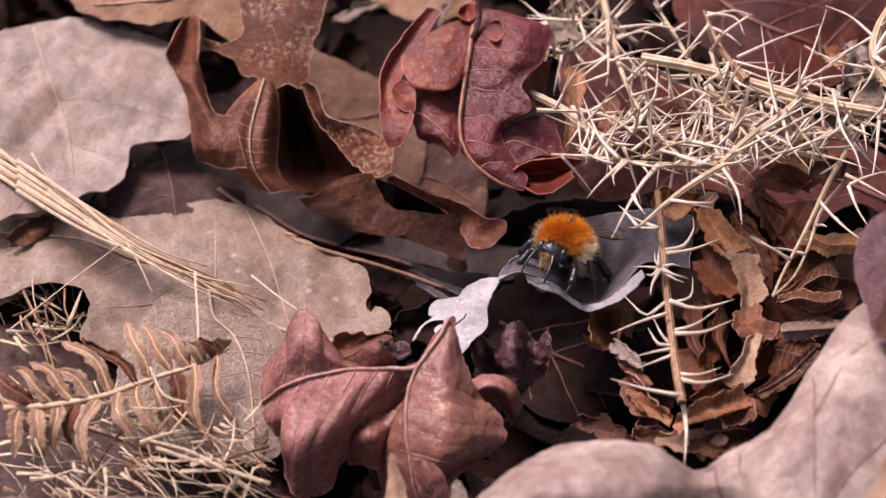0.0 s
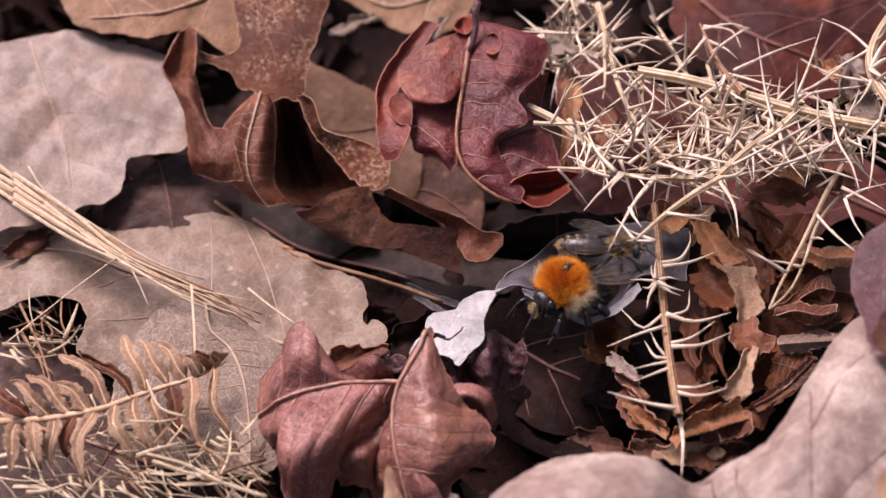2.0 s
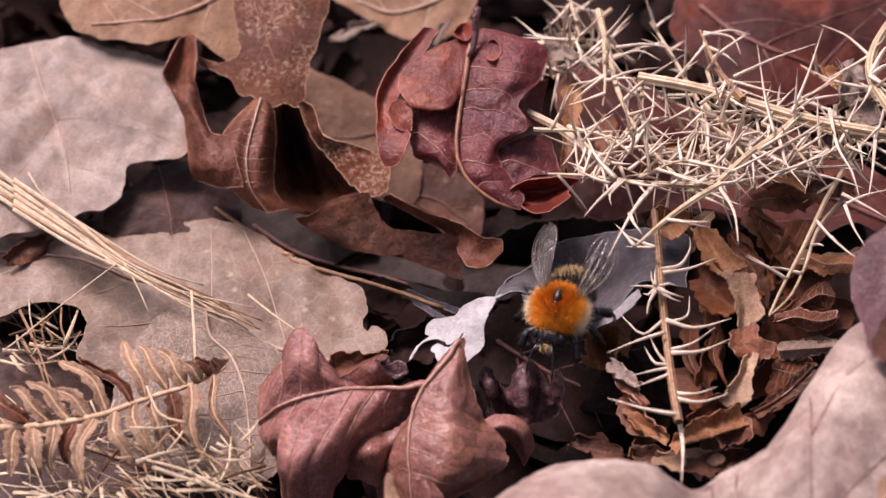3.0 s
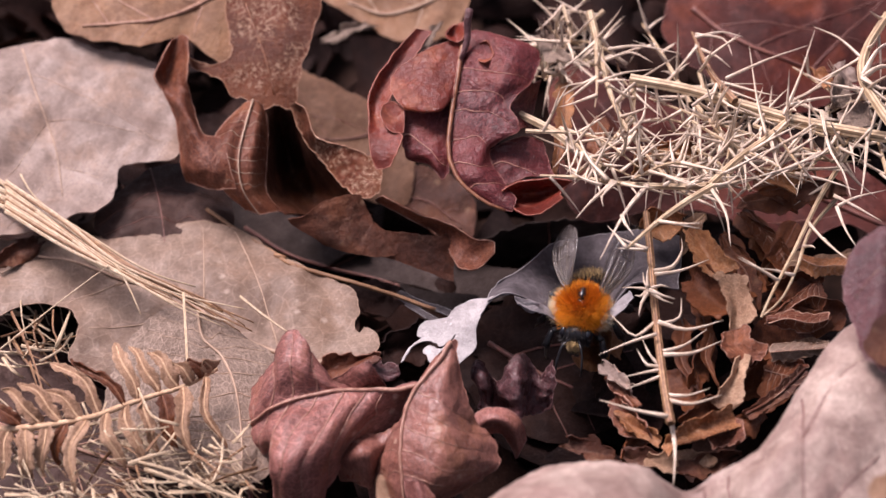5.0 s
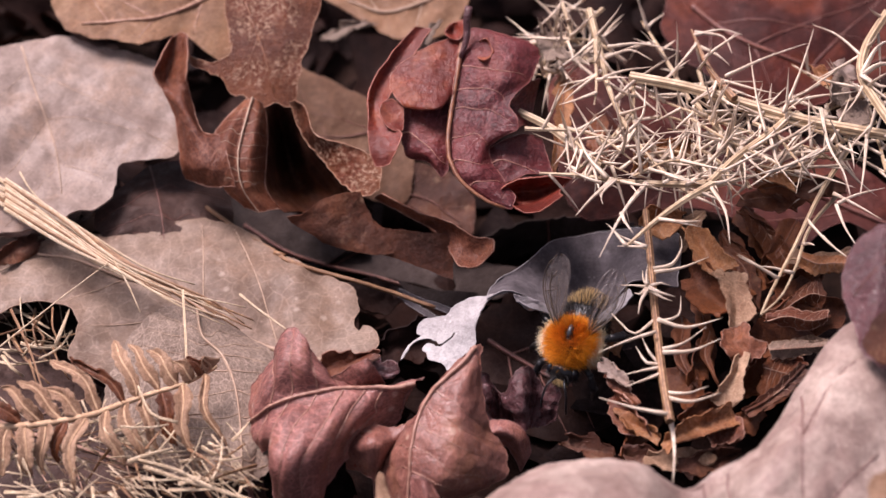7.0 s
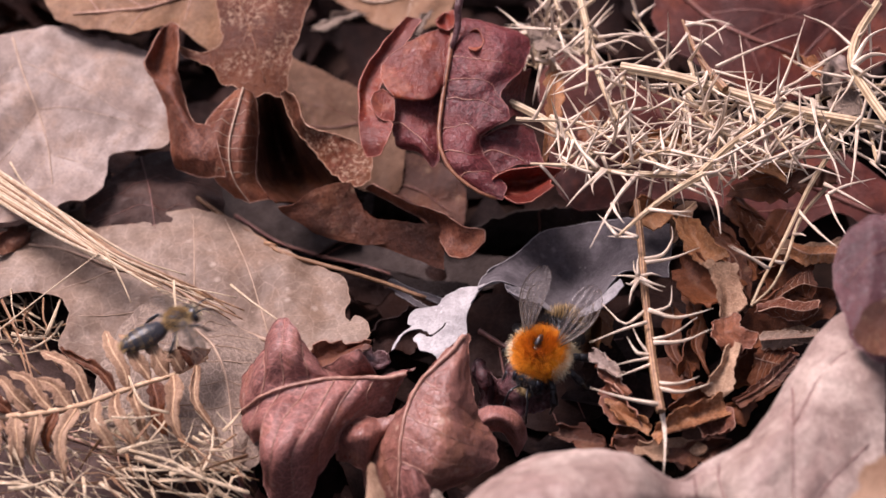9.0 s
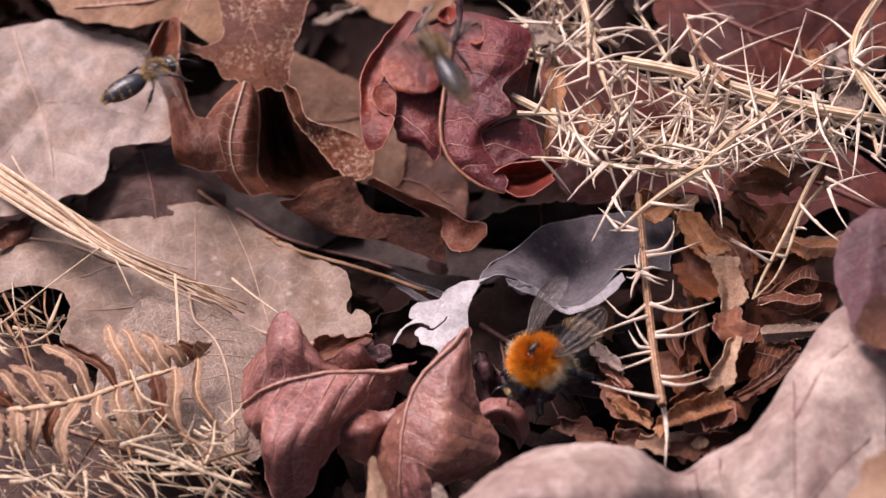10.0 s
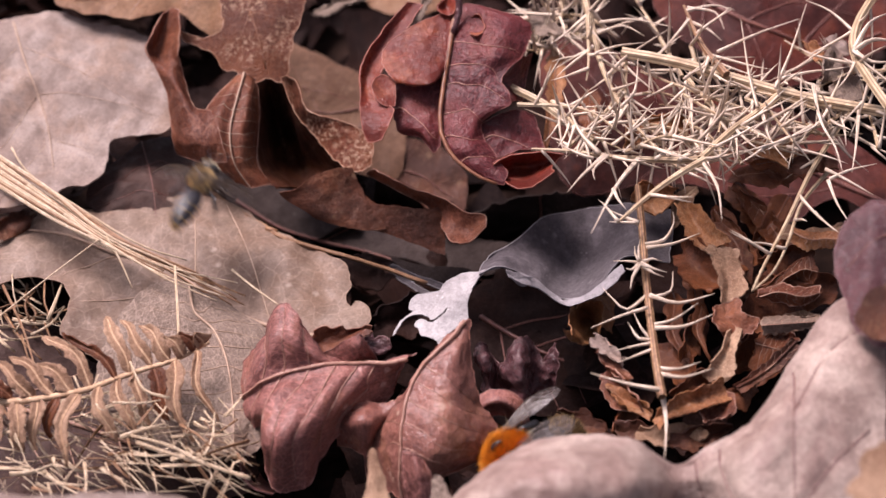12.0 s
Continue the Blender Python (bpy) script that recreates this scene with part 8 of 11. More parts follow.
straw([(-26.6, -22.4, 2.8), (-24.6, -21.8, 2.9), (-22.4, -21.3, 2.5)], 0.1, 0.05, STRAW_BROWN, "short bit of bleached dry grass", seed=41, flat=0.37)

straw([(-32.8, -31.2, 4.1), (-31.1, -31.4, 4.4), (-29.2, -32.3, 4.5)], 0.13, 0.07, STRAW_BROWN, "short bit of bleached dry grass", seed=42, flat=0.53)

straw([(-25.8, -31.8, 3.9), (-23.6, -32.3, 4.5), (-21.1, -31.5, 3.7)], 0.33, 0.16, STRAW, "short bit of bleached dry grass", seed=43, flat=0.23)

straw([(-40.0, -20.7, 1.0), (-39.3, -23.8, 1.1), (-37.7, -27.9, 1.3)], 0.06, 0.03, STRAW, "short bit of bleached dry grass", seed=44, flat=0.4)

straw([(-24.4, -25.4, 2.0), (-21.5, -28.3, 2.8), (-18.8, -30.1, 1.6)], 0.26, 0.13, STRAW, "short bit of bleached dry grass", seed=45, flat=0.21)

straw([(-22.0, -27.5, 4.3), (-20.9, -27.4, 4.7), (-19.1, -28.1, 4.7)], 0.11, 0.06, STRAW, "short bit of bleached dry grass", seed=46, flat=0.22)

straw([(-23.3, -21.6, 1.9), (-21.0, -25.3, 2.6), (-19.5, -28.4, 2.1)], 0.1, 0.05, STRAW, "short bit of bleached dry grass", seed=47, flat=0.4)

straw([(-36.5, -29.2, 2.1), (-34.8, -30.3, 2.8), (-34.4, -29.1, 2.1)], 0.08, 0.04, STRAW, "short bit of bleached dry grass", seed=48, flat=0.54)

straw([(-33.6, -28.9, 1.1), (-34.7, -31.8, 1.6), (-34.9, -35.4, 1.6)], 0.12, 0.06, STRAW, "short bit of bleached dry grass", seed=49, flat=0.32)

straw([(-31.6, -25.1, 2.9), (-29.1, -24.8, 3.7), (-27.5, -23.9, 3.1)], 0.1, 0.05, STRAW, "short bit of bleached dry grass", seed=50, flat=0.35)

straw([(-33.8, -29.1, 3.7), (-31.4, -30.8, 4.2), (-28.8, -31.8, 4.1)], 0.07, 0.03, STRAW, "short bit of bleached dry grass", seed=51, flat=0.55)

straw([(-42.8, -20.6, 4.4), (-39.5, -24.1, 4.9), (-36.7, -25.4, 4.0)], 0.12, 0.06, STRAW, "short bit of bleached dry grass", seed=52, flat=0.55)

straw([(-20.6, -28.2, 4.3), (-22.1, -31.0, 4.7), (-23.6, -32.3, 4.7)], 0.12, 0.06, STRAW_BROWN, "short bit of bleached dry grass", seed=53, flat=0.4)

straw([(-28.1, -22.1, 2.5), (-24.4, -23.6, 3.1), (-21.7, -23.2, 2.7)], 0.11, 0.06, STRAW, "short bit of bleached dry grass", seed=54, flat=0.42)

straw([(-35.1, -26.3, 3.9), (-33.2, -26.8, 4.0), (-30.8, -27.2, 4.1)], 0.09, 0.05, STRAW, "short bit of bleached dry grass", seed=55, flat=0.34)

straw([(-38.5, -30.6, 3.2), (-37.5, -31.9, 3.3), (-36.9, -31.8, 2.9)], 0.1, 0.05, STRAW, "short bit of bleached dry grass", seed=56, flat=0.26)

straw([(-32.6, -25.4, 3.6), (-30.5, -27.1, 4.2), (-28.8, -28.9, 3.7)], 0.12, 0.06, STRAW, "short bit of bleached dry grass", seed=57, flat=0.31)

straw([(-23.0, -23.4, 4.0), (-25.1, -24.2, 4.4), (-27.0, -26.0, 4.5)], 0.07, 0.04, STRAW_BROWN, "short bit of bleached dry grass", seed=58, flat=0.29)

straw([(-43.3, -27.5, 1.0), (-41.2, -27.7, 1.5), (-38.9, -27.6, 0.6)], 0.21, 0.1, STRAW, "short bit of bleached dry grass", seed=59, flat=0.29)

straw([(-23.9, -34.6, 4.0), (-22.5, -34.4, 4.1), (-20.4, -33.3, 4.1)], 0.08, 0.04, STRAW, "short bit of bleached dry grass", seed=60, flat=0.27)

straw([(-32.3, -31.3, 1.5), (-31.8, -32.0, 2.2), (-30.6, -31.8, 1.5)], 0.13, 0.07, STRAW, "short bit of bleached dry grass", seed=61, flat=0.3)

straw([(-43.2, -29.0, 4.1), (-40.0, -28.5, 4.7), (-37.1, -28.1, 4.5)], 0.3, 0.15, STRAW, "short bit of bleached dry grass", seed=62, flat=0.52)

straw([(-34.5, -28.0, 1.8), (-33.6, -29.4, 2.0), (-31.8, -31.1, 1.9)], 0.1, 0.05, STRAW, "short bit of bleached dry grass", seed=63, flat=0.52)

straw([(-44.3, -18.9, 1.7), (-42.4, -21.3, 2.4), (-40.5, -22.4, 1.6)], 0.1, 0.05, STRAW, "short bit of bleached dry grass", seed=64, flat=0.32)

straw([(-38.8, -26.5, 3.4), (-38.1, -27.0, 3.5), (-36.7, -28.6, 3.9)], 0.09, 0.05, STRAW, "short bit of bleached dry grass", seed=65, flat=0.27)

straw([(-34.9, -26.3, 2.0), (-35.7, -27.1, 2.1), (-37.7, -26.8, 1.5)], 0.13, 0.06, STRAW_BROWN, "short bit of bleached dry grass", seed=66, flat=0.24)

straw([(-39.6, -30.2, 1.6), (-38.5, -30.2, 1.7), (-37.9, -30.2, 1.5)], 0.32, 0.16, STRAW, "short bit of bleached dry grass", seed=67, flat=0.59)

straw([(-38.0, -24.7, 1.5), (-39.2, -27.5, 2.0), (-40.2, -28.5, 1.4)], 0.13, 0.07, STRAW, "short bit of bleached dry grass", seed=68, flat=0.49)

straw([(-35.2, -24.7, 2.8), (-32.8, -23.8, 3.0), (-31.3, -23.5, 2.9)], 0.1, 0.05, STRAW_BROWN, "short bit of bleached dry grass", seed=69, flat=0.33)

straw([(-43.3, -23.1, 4.2), (-40.9, -26.1, 4.4), (-38.8, -30.3, 4.7)], 0.31, 0.16, STRAW, "short bit of bleached dry grass", seed=70, flat=0.25)

straw([(-37.6, -29.4, 1.1), (-35.6, -29.1, 1.4), (-34.2, -27.7, 0.6)], 0.14, 0.07, STRAW_BROWN, "short bit of bleached dry grass", seed=71, flat=0.37)

straw([(-24.6, -24.2, 0.8), (-23.2, -27.5, 1.6), (-22.2, -28.4, 0.5)], 0.22, 0.11, STRAW, "short bit of bleached dry grass", seed=72, flat=0.33)

straw([(-24.8, -18.3, 1.1), (-26.4, -22.3, 1.6), (-28.0, -25.0, 0.7)], 0.09, 0.04, STRAW, "short bit of bleached dry grass", seed=73, flat=0.26)

straw([(-41.1, -22.8, 1.9), (-38.1, -22.6, 2.0), (-35.8, -22.2, 2.0)], 0.09, 0.04, STRAW_BROWN, "short bit of bleached dry grass", seed=74, flat=0.33)

straw([(-39.9, -31.2, 4.3), (-37.4, -32.5, 4.3), (-35.3, -34.1, 4.4)], 0.1, 0.05, STRAW, "short bit of bleached dry grass", seed=75, flat=0.26)

straw([(-28.1, -31.5, 3.3), (-26.8, -32.7, 3.4), (-24.9, -34.3, 3.1)], 0.11, 0.06, STRAW, "short bit of bleached dry grass", seed=76, flat=0.57)

straw([(-24.6, -26.9, 1.6), (-22.3, -30.5, 2.4), (-19.4, -32.8, 2.1)], 0.29, 0.15, STRAW, "short bit of bleached dry grass", seed=77, flat=0.39)

straw([(-33.9, -34.2, 2.4), (-31.5, -33.6, 2.5), (-29.7, -33.3, 2.8)], 0.14, 0.07, STRAW_BROWN, "short bit of bleached dry grass", seed=78, flat=0.36)

straw([(-37.2, -28.8, 4.4), (-36.0, -29.7, 5.0), (-35.2, -30.6, 4.4)], 0.08, 0.04, STRAW, "short bit of bleached dry grass", seed=79, flat=0.35)

straw([(-27.8, -30.5, 3.1), (-27.0, -31.4, 3.1), (-25.8, -32.8, 2.7)], 0.24, 0.12, STRAW, "short bit of bleached dry grass", seed=80, flat=0.24)

straw([(-35.9, -23.5, 3.2), (-33.3, -22.9, 3.3), (-30.4, -21.8, 3.1)], 0.3, 0.15, STRAW, "short bit of bleached dry grass", seed=81, flat=0.45)

straw([(-19.2, -32.1, 3.3), (-20.1, -35.2, 4.1), (-20.7, -37.1, 3.7)], 0.31, 0.16, STRAW, "short bit of bleached dry grass", seed=82, flat=0.2)

straw([(-36.3, -22.4, 4.0), (-35.5, -23.3, 4.4), (-34.1, -23.5, 4.2)], 0.1, 0.05, STRAW, "short bit of bleached dry grass", seed=83, flat=0.3)

straw([(-39.3, -24.2, 0.8), (-36.8, -28.6, 1.6), (-34.8, -30.1, 0.5)], 0.27, 0.13, STRAW, "short bit of bleached dry grass", seed=84, flat=0.29)

straw([(-26.0, -21.6, 0.5), (-25.2, -25.7, 0.7), (-25.1, -29.6, 0.2)], 0.22, 0.11, STRAW, "short bit of bleached dry grass", seed=85, flat=0.52)

straw([(-25.6, -29.6, 2.1), (-24.3, -30.2, 2.3), (-23.4, -31.4, 2.1)], 0.11, 0.05, STRAW, "short bit of bleached dry grass", seed=86, flat=0.27)

straw([(-20.4, -27.3, 2.2), (-19.5, -28.6, 2.4), (-18.1, -30.1, 2.5)], 0.12, 0.06, STRAW, "short bit of bleached dry grass", seed=87, flat=0.33)

straw([(-31.9, -28.5, 2.7), (-30.4, -29.6, 3.5), (-30.1, -28.6, 2.3)], 0.08, 0.04, STRAW, "short bit of bleached dry grass", seed=88, flat=0.43)

straw([(-21.1, -30.6, 2.9), (-20.7, -31.3, 3.2), (-19.8, -32.1, 2.8)], 0.09, 0.05, STRAW, "short bit of bleached dry grass", seed=89, flat=0.5)

straw([(-30.0, -28.2, 1.0), (-30.7, -29.4, 1.3), (-32.5, -30.3, 1.1)], 0.13, 0.06, STRAW_BROWN, "short bit of bleached dry grass", seed=90, flat=0.42)

straw([(-38.3, -24.1, 2.9), (-36.9, -25.8, 3.2), (-35.9, -26.7, 3.1)], 0.24, 0.12, STRAW_BROWN, "short bit of bleached dry grass", seed=91, flat=0.37)

straw([(-39.2, -21.0, 1.4), (-40.2, -23.4, 1.5), (-41.2, -26.0, 1.2)], 0.32, 0.16, STRAW, "short bit of bleached dry grass", seed=92, flat=0.36)

straw([(-29.1, -29.5, 3.0), (-27.7, -31.2, 3.6), (-25.8, -31.0, 2.7)], 0.22, 0.11, STRAW, "short bit of bleached dry grass", seed=93, flat=0.4)

straw([(-29.5, -30.0, 3.6), (-28.1, -32.1, 4.1), (-27.6, -32.0, 3.2)], 0.1, 0.05, STRAW, "short bit of bleached dry grass", seed=94, flat=0.42)

straw([(-40.5, -27.4, 3.6), (-39.3, -30.3, 4.4), (-39.4, -30.9, 3.2)], 0.27, 0.14, STRAW, "short bit of bleached dry grass", seed=95, flat=0.49)

straw([(-38.8, -23.4, 2.4), (-36.5, -26.2, 2.8), (-34.8, -28.8, 2.0)], 0.09, 0.05, STRAW, "short bit of bleached dry grass", seed=96, flat=0.58)

straw([(-30.1, -29.3, 2.6), (-26.3, -30.1, 3.2), (-23.4, -29.0, 2.4)], 0.23, 0.12, STRAW, "short bit of bleached dry grass", seed=97, flat=0.33)

straw([(-20.2, -33.0, 1.6), (-18.2, -32.5, 2.0), (-16.7, -31.9, 1.4)], 0.07, 0.04, STRAW, "short bit of bleached dry grass", seed=98, flat=0.6)

straw([(-28.4, -21.7, 2.8), (-27.5, -23.5, 3.5), (-26.4, -24.5, 3.2)], 0.08, 0.04, STRAW, "short bit of bleached dry grass", seed=99, flat=0.23)

straw([(-34.8, -25.6, 4.2), (-33.0, -26.2, 5.0), (-31.9, -26.4, 4.4)], 0.06, 0.03, STRAW_BROWN, "short bit of bleached dry grass", seed=100, flat=0.5)

straw([(-19.9, -31.2, 3.7), (-19.4, -30.8, 4.1), (-18.3, -31.0, 4.2)], 0.24, 0.12, STRAW, "short bit of bleached dry grass", seed=101, flat=0.36)

straw([(-25.9, -23.8, 1.0), (-24.3, -25.0, 1.4), (-23.1, -24.5, 1.1)], 0.1, 0.05, STRAW, "short bit of bleached dry grass", seed=102, flat=0.24)

straw([(-35.1, -29.1, 0.8), (-33.2, -30.1, 1.3), (-31.8, -29.4, 0.7)], 0.29, 0.15, STRAW_BROWN, "short bit of bleached dry grass", seed=103, flat=0.29)

straw([(-25.7, -34.5, 3.4), (-23.6, -34.6, 3.6), (-22.3, -34.2, 3.0)], 0.09, 0.05, STRAW, "short bit of bleached dry grass", seed=104, flat=0.28)

straw([(-22.8, -32.2, 2.3), (-20.8, -32.7, 2.7), (-19.8, -32.0, 1.9)], 0.07, 0.04, STRAW, "short bit of bleached dry grass", seed=105, flat=0.46)

straw([(-36.9, -30.5, 1.6), (-35.1, -32.2, 1.6), (-32.7, -33.8, 1.7)], 0.24, 0.12, STRAW, "short bit of bleached dry grass", seed=106, flat=0.54)

straw([(-29.9, -22.1, 0.8), (-28.0, -24.9, 1.4), (-26.4, -27.6, 1.0)], 0.28, 0.14, STRAW, "short bit of bleached dry grass", seed=107, flat=0.3)

straw([(-28.3, -22.1, 2.0), (-30.2, -25.3, 2.4), (-31.5, -26.7, 1.7)], 0.14, 0.07, STRAW, "short bit of bleached dry grass", seed=108, flat=0.59)

straw([(-30.1, -16.5, 1.5), (-29.3, -21.6, 1.9), (-28.8, -25.9, 1.8)], 0.07, 0.03, STRAW, "short bit of bleached dry grass", seed=109, flat=0.26)

straw([(-32.0, -27.0, 2.2), (-29.5, -27.5, 2.3), (-27.5, -27.0, 2.6)], 0.07, 0.03, STRAW_BROWN, "short bit of bleached dry grass", seed=110, flat=0.31)

straw([(-31.9, -30.1, 2.3), (-29.7, -30.6, 2.5), (-28.1, -30.7, 2.2)], 0.09, 0.04, STRAW_BROWN, "short bit of bleached dry grass", seed=111, flat=0.37)

straw([(-43.6, -22.4, 4.2), (-42.2, -25.5, 4.7), (-40.2, -27.5, 4.2)], 0.25, 0.13, STRAW_BROWN, "short bit of bleached dry grass", seed=112, flat=0.51)

straw([(-22.1, -26.6, 1.9), (-19.7, -28.0, 2.2), (-18.0, -28.8, 2.0)], 0.07, 0.03, STRAW_BROWN, "short bit of bleached dry grass", seed=113, flat=0.55)

straw([(-35.0, -26.5, 2.1), (-32.7, -27.4, 2.4), (-29.9, -27.1, 2.2)], 0.12, 0.06, STRAW, "short bit of bleached dry grass", seed=114, flat=0.32)

straw([(-36.5, -29.7, 0.6), (-34.7, -32.1, 1.0), (-34.0, -32.4, 0.1)], 0.13, 0.07, STRAW, "short bit of bleached dry grass", seed=115, flat=0.3)

straw([(-32.3, -30.1, 0.7), (-31.6, -31.5, 1.0), (-30.3, -31.8, 0.7)], 0.09, 0.05, STRAW, "short bit of bleached dry grass", seed=116, flat=0.51)

straw([(-21.2, -30.7, 0.6), (-19.5, -30.7, 0.6), (-18.3, -31.5, 0.6)], 0.1, 0.05, STRAW, "short bit of bleached dry grass", seed=117, flat=0.55)

straw([(-34.3, -27.1, 2.9), (-30.9, -28.7, 3.6), (-28.2, -30.5, 3.2)], 0.09, 0.05, STRAW_BROWN, "short bit of bleached dry grass", seed=118, flat=0.5)

straw([(-31.6, -28.1, 1.7), (-30.1, -29.4, 2.2), (-29.3, -30.4, 2.1)], 0.11, 0.05, STRAW, "short bit of bleached dry grass", seed=119, flat=0.56)

straw([(-29.2, -30.6, 2.7), (-27.5, -33.2, 3.5), (-25.5, -35.8, 2.8)], 0.07, 0.03, STRAW, "short bit of bleached dry grass", seed=120, flat=0.54)

straw([(-38.0, -22.5, 2.1), (-35.4, -24.7, 2.8), (-33.5, -25.4, 2.2)], 0.13, 0.07, STRAW, "short bit of bleached dry grass", seed=121, flat=0.35)

straw([(-32.4, -22.6, 1.1), (-31.0, -22.3, 1.5), (-28.9, -22.4, 1.0)], 0.31, 0.16, STRAW, "short bit of bleached dry grass", seed=122, flat=0.28)

straw([(-23.2, -28.7, 1.1), (-21.1, -32.0, 1.1), (-18.9, -34.6, 1.5)], 0.33, 0.17, STRAW_BROWN, "short bit of bleached dry grass", seed=123, flat=0.6)

straw([(-21.3, -27.7, 2.1), (-20.8, -30.9, 2.2), (-20.1, -32.6, 2.0)], 0.06, 0.03, STRAW, "short bit of bleached dry grass", seed=124, flat=0.56)

straw([(-29.7, -25.4, 2.2), (-27.9, -28.8, 3.0), (-26.5, -29.6, 1.8)], 0.09, 0.04, STRAW_BROWN, "short bit of bleached dry grass", seed=125, flat=0.46)

straw([(-34.4, -28.7, 4.1), (-34.5, -29.9, 4.7), (-34.8, -31.5, 4.5)], 0.08, 0.04, STRAW, "short bit of bleached dry grass", seed=126, flat=0.44)

straw([(-38.1, -34.1, 4.0), (-36.8, -35.5, 4.4), (-35.5, -35.7, 3.9)], 0.1, 0.05, STRAW, "short bit of bleached dry grass", seed=127, flat=0.5)

straw([(-38.4, -24.9, 4.3), (-39.5, -26.5, 4.9), (-40.0, -26.4, 4.2)], 0.12, 0.06, STRAW, "short bit of bleached dry grass", seed=128, flat=0.43)

straw([(-41.9, -31.3, 1.0), (-39.0, -30.8, 1.2), (-36.8, -30.9, 1.1)], 0.06, 0.03, STRAW_BROWN, "short bit of bleached dry grass", seed=129, flat=0.29)

straw([(-37.5, -25.6, 4.4), (-35.0, -27.1, 5.0), (-32.5, -26.3, 4.3)], 0.13, 0.06, STRAW, "short bit of bleached dry grass", seed=130, flat=0.56)

straw([(-32.9, -31.4, 2.7), (-30.1, -32.0, 2.7), (-27.6, -33.8, 2.9)], 0.08, 0.04, STRAW, "short bit of bleached dry grass", seed=131, flat=0.52)

straw([(-36.0, -29.6, 2.5), (-35.6, -31.2, 3.2), (-34.8, -32.0, 2.7)], 0.29, 0.14, STRAW, "short bit of bleached dry grass", seed=132, flat=0.38)

straw([(-29.5, -28.6, 4.4), (-27.7, -28.3, 5.0), (-25.3, -28.1, 4.8)], 0.07, 0.04, STRAW, "short bit of bleached dry grass", seed=133, flat=0.56)

straw([(-43.7, -29.6, 2.5), (-40.1, -30.7, 3.0), (-37.2, -30.2, 2.6)], 0.14, 0.07, STRAW, "short bit of bleached dry grass", seed=134, flat=0.53)

straw([(-35.2, -29.1, 1.5), (-33.9, -30.6, 1.8), (-33.2, -30.6, 1.5)], 0.33, 0.17, STRAW, "short bit of bleached dry grass", seed=135, flat=0.37)

straw([(-28.2, -20.4, 1.2), (-27.0, -20.9, 1.8), (-25.0, -20.9, 1.4)], 0.08, 0.04, STRAW, "short bit of bleached dry grass", seed=136, flat=0.58)

straw([(-27.2, -29.6, 4.2), (-28.8, -30.6, 4.9), (-30.5, -30.2, 4.6)], 0.1, 0.05, STRAW, "short bit of bleached dry grass", seed=137, flat=0.5)

straw([(-39.1, -30.3, 0.8), (-37.2, -32.2, 0.9), (-35.9, -34.9, 0.8)], 0.1, 0.05, STRAW, "short bit of bleached dry grass", seed=138, flat=0.54)

straw([(-31.7, -26.8, 2.1), (-29.4, -26.5, 2.2), (-26.7, -27.4, 2.4)], 0.14, 0.07, STRAW, "short bit of bleached dry grass", seed=139, flat=0.31)

straw([(-28.8, -17.5, 0.7), (-26.6, -21.2, 1.0), (-24.5, -23.7, 0.5)], 0.23, 0.11, STRAW, "short bit of bleached dry grass", seed=140, flat=0.2)

straw([(-25.0, -30.6, 3.2), (-23.3, -30.2, 3.6), (-21.5, -29.7, 2.8)], 0.31, 0.15, STRAW, "short bit of bleached dry grass", seed=141, flat=0.34)

straw([(-23.6, -27.8, 1.8), (-20.1, -28.3, 2.4), (-17.6, -27.3, 1.6)], 0.1, 0.05, STRAW, "short bit of bleached dry grass", seed=142, flat=0.26)

straw([(-35.3, -26.0, 2.0), (-36.6, -26.5, 2.2), (-37.5, -26.3, 2.3)], 0.22, 0.11, STRAW, "short bit of bleached dry grass", seed=143, flat=0.29)

straw([(-39.1, -28.3, 4.1), (-38.3, -28.8, 4.2), (-37.6, -29.9, 3.7)], 0.23, 0.12, STRAW, "short bit of bleached dry grass", seed=144, flat=0.39)

straw([(-24.3, -28.7, 2.3), (-21.1, -30.5, 2.8), (-18.1, -32.3, 2.0)], 0.13, 0.06, STRAW, "short bit of bleached dry grass", seed=145, flat=0.43)

straw([(-24.3, -25.6, 3.0), (-22.2, -29.3, 3.1), (-20.8, -33.4, 3.2)], 0.29, 0.15, STRAW, "short bit of bleached dry grass", seed=146, flat=0.34)

straw([(-40.2, -26.7, 4.5), (-38.7, -30.3, 5.0), (-37.2, -33.7, 4.2)], 0.09, 0.04, STRAW, "short bit of bleached dry grass", seed=147, flat=0.36)

straw([(-37.0, -31.2, 3.0), (-37.2, -34.8, 3.4), (-38.0, -36.8, 3.1)], 0.09, 0.05, STRAW, "short bit of bleached dry grass", seed=148, flat=0.29)

straw([(-35.8, -21.1, 4.0), (-37.1, -24.7, 4.1), (-37.6, -28.2, 4.4)], 0.08, 0.04, STRAW, "short bit of bleached dry grass", seed=149, flat=0.59)

straw([(-26.7, -21.3, 2.6), (-25.8, -25.6, 3.1), (-24.4, -29.8, 2.8)], 0.1, 0.05, STRAW, "short bit of bleached dry grass", seed=150, flat=0.59)

straw([(-36.5, -20.3, 1.9), (-34.8, -22.9, 2.4), (-33.8, -23.0, 1.4)], 0.09, 0.05, STRAW_BROWN, "short bit of bleached dry grass", seed=151, flat=0.28)

straw([(-21.1, -22.9, 3.1), (-19.6, -25.5, 3.6), (-18.4, -27.8, 3.0)], 0.13, 0.06, STRAW, "short bit of bleached dry grass", seed=152, flat=0.53)

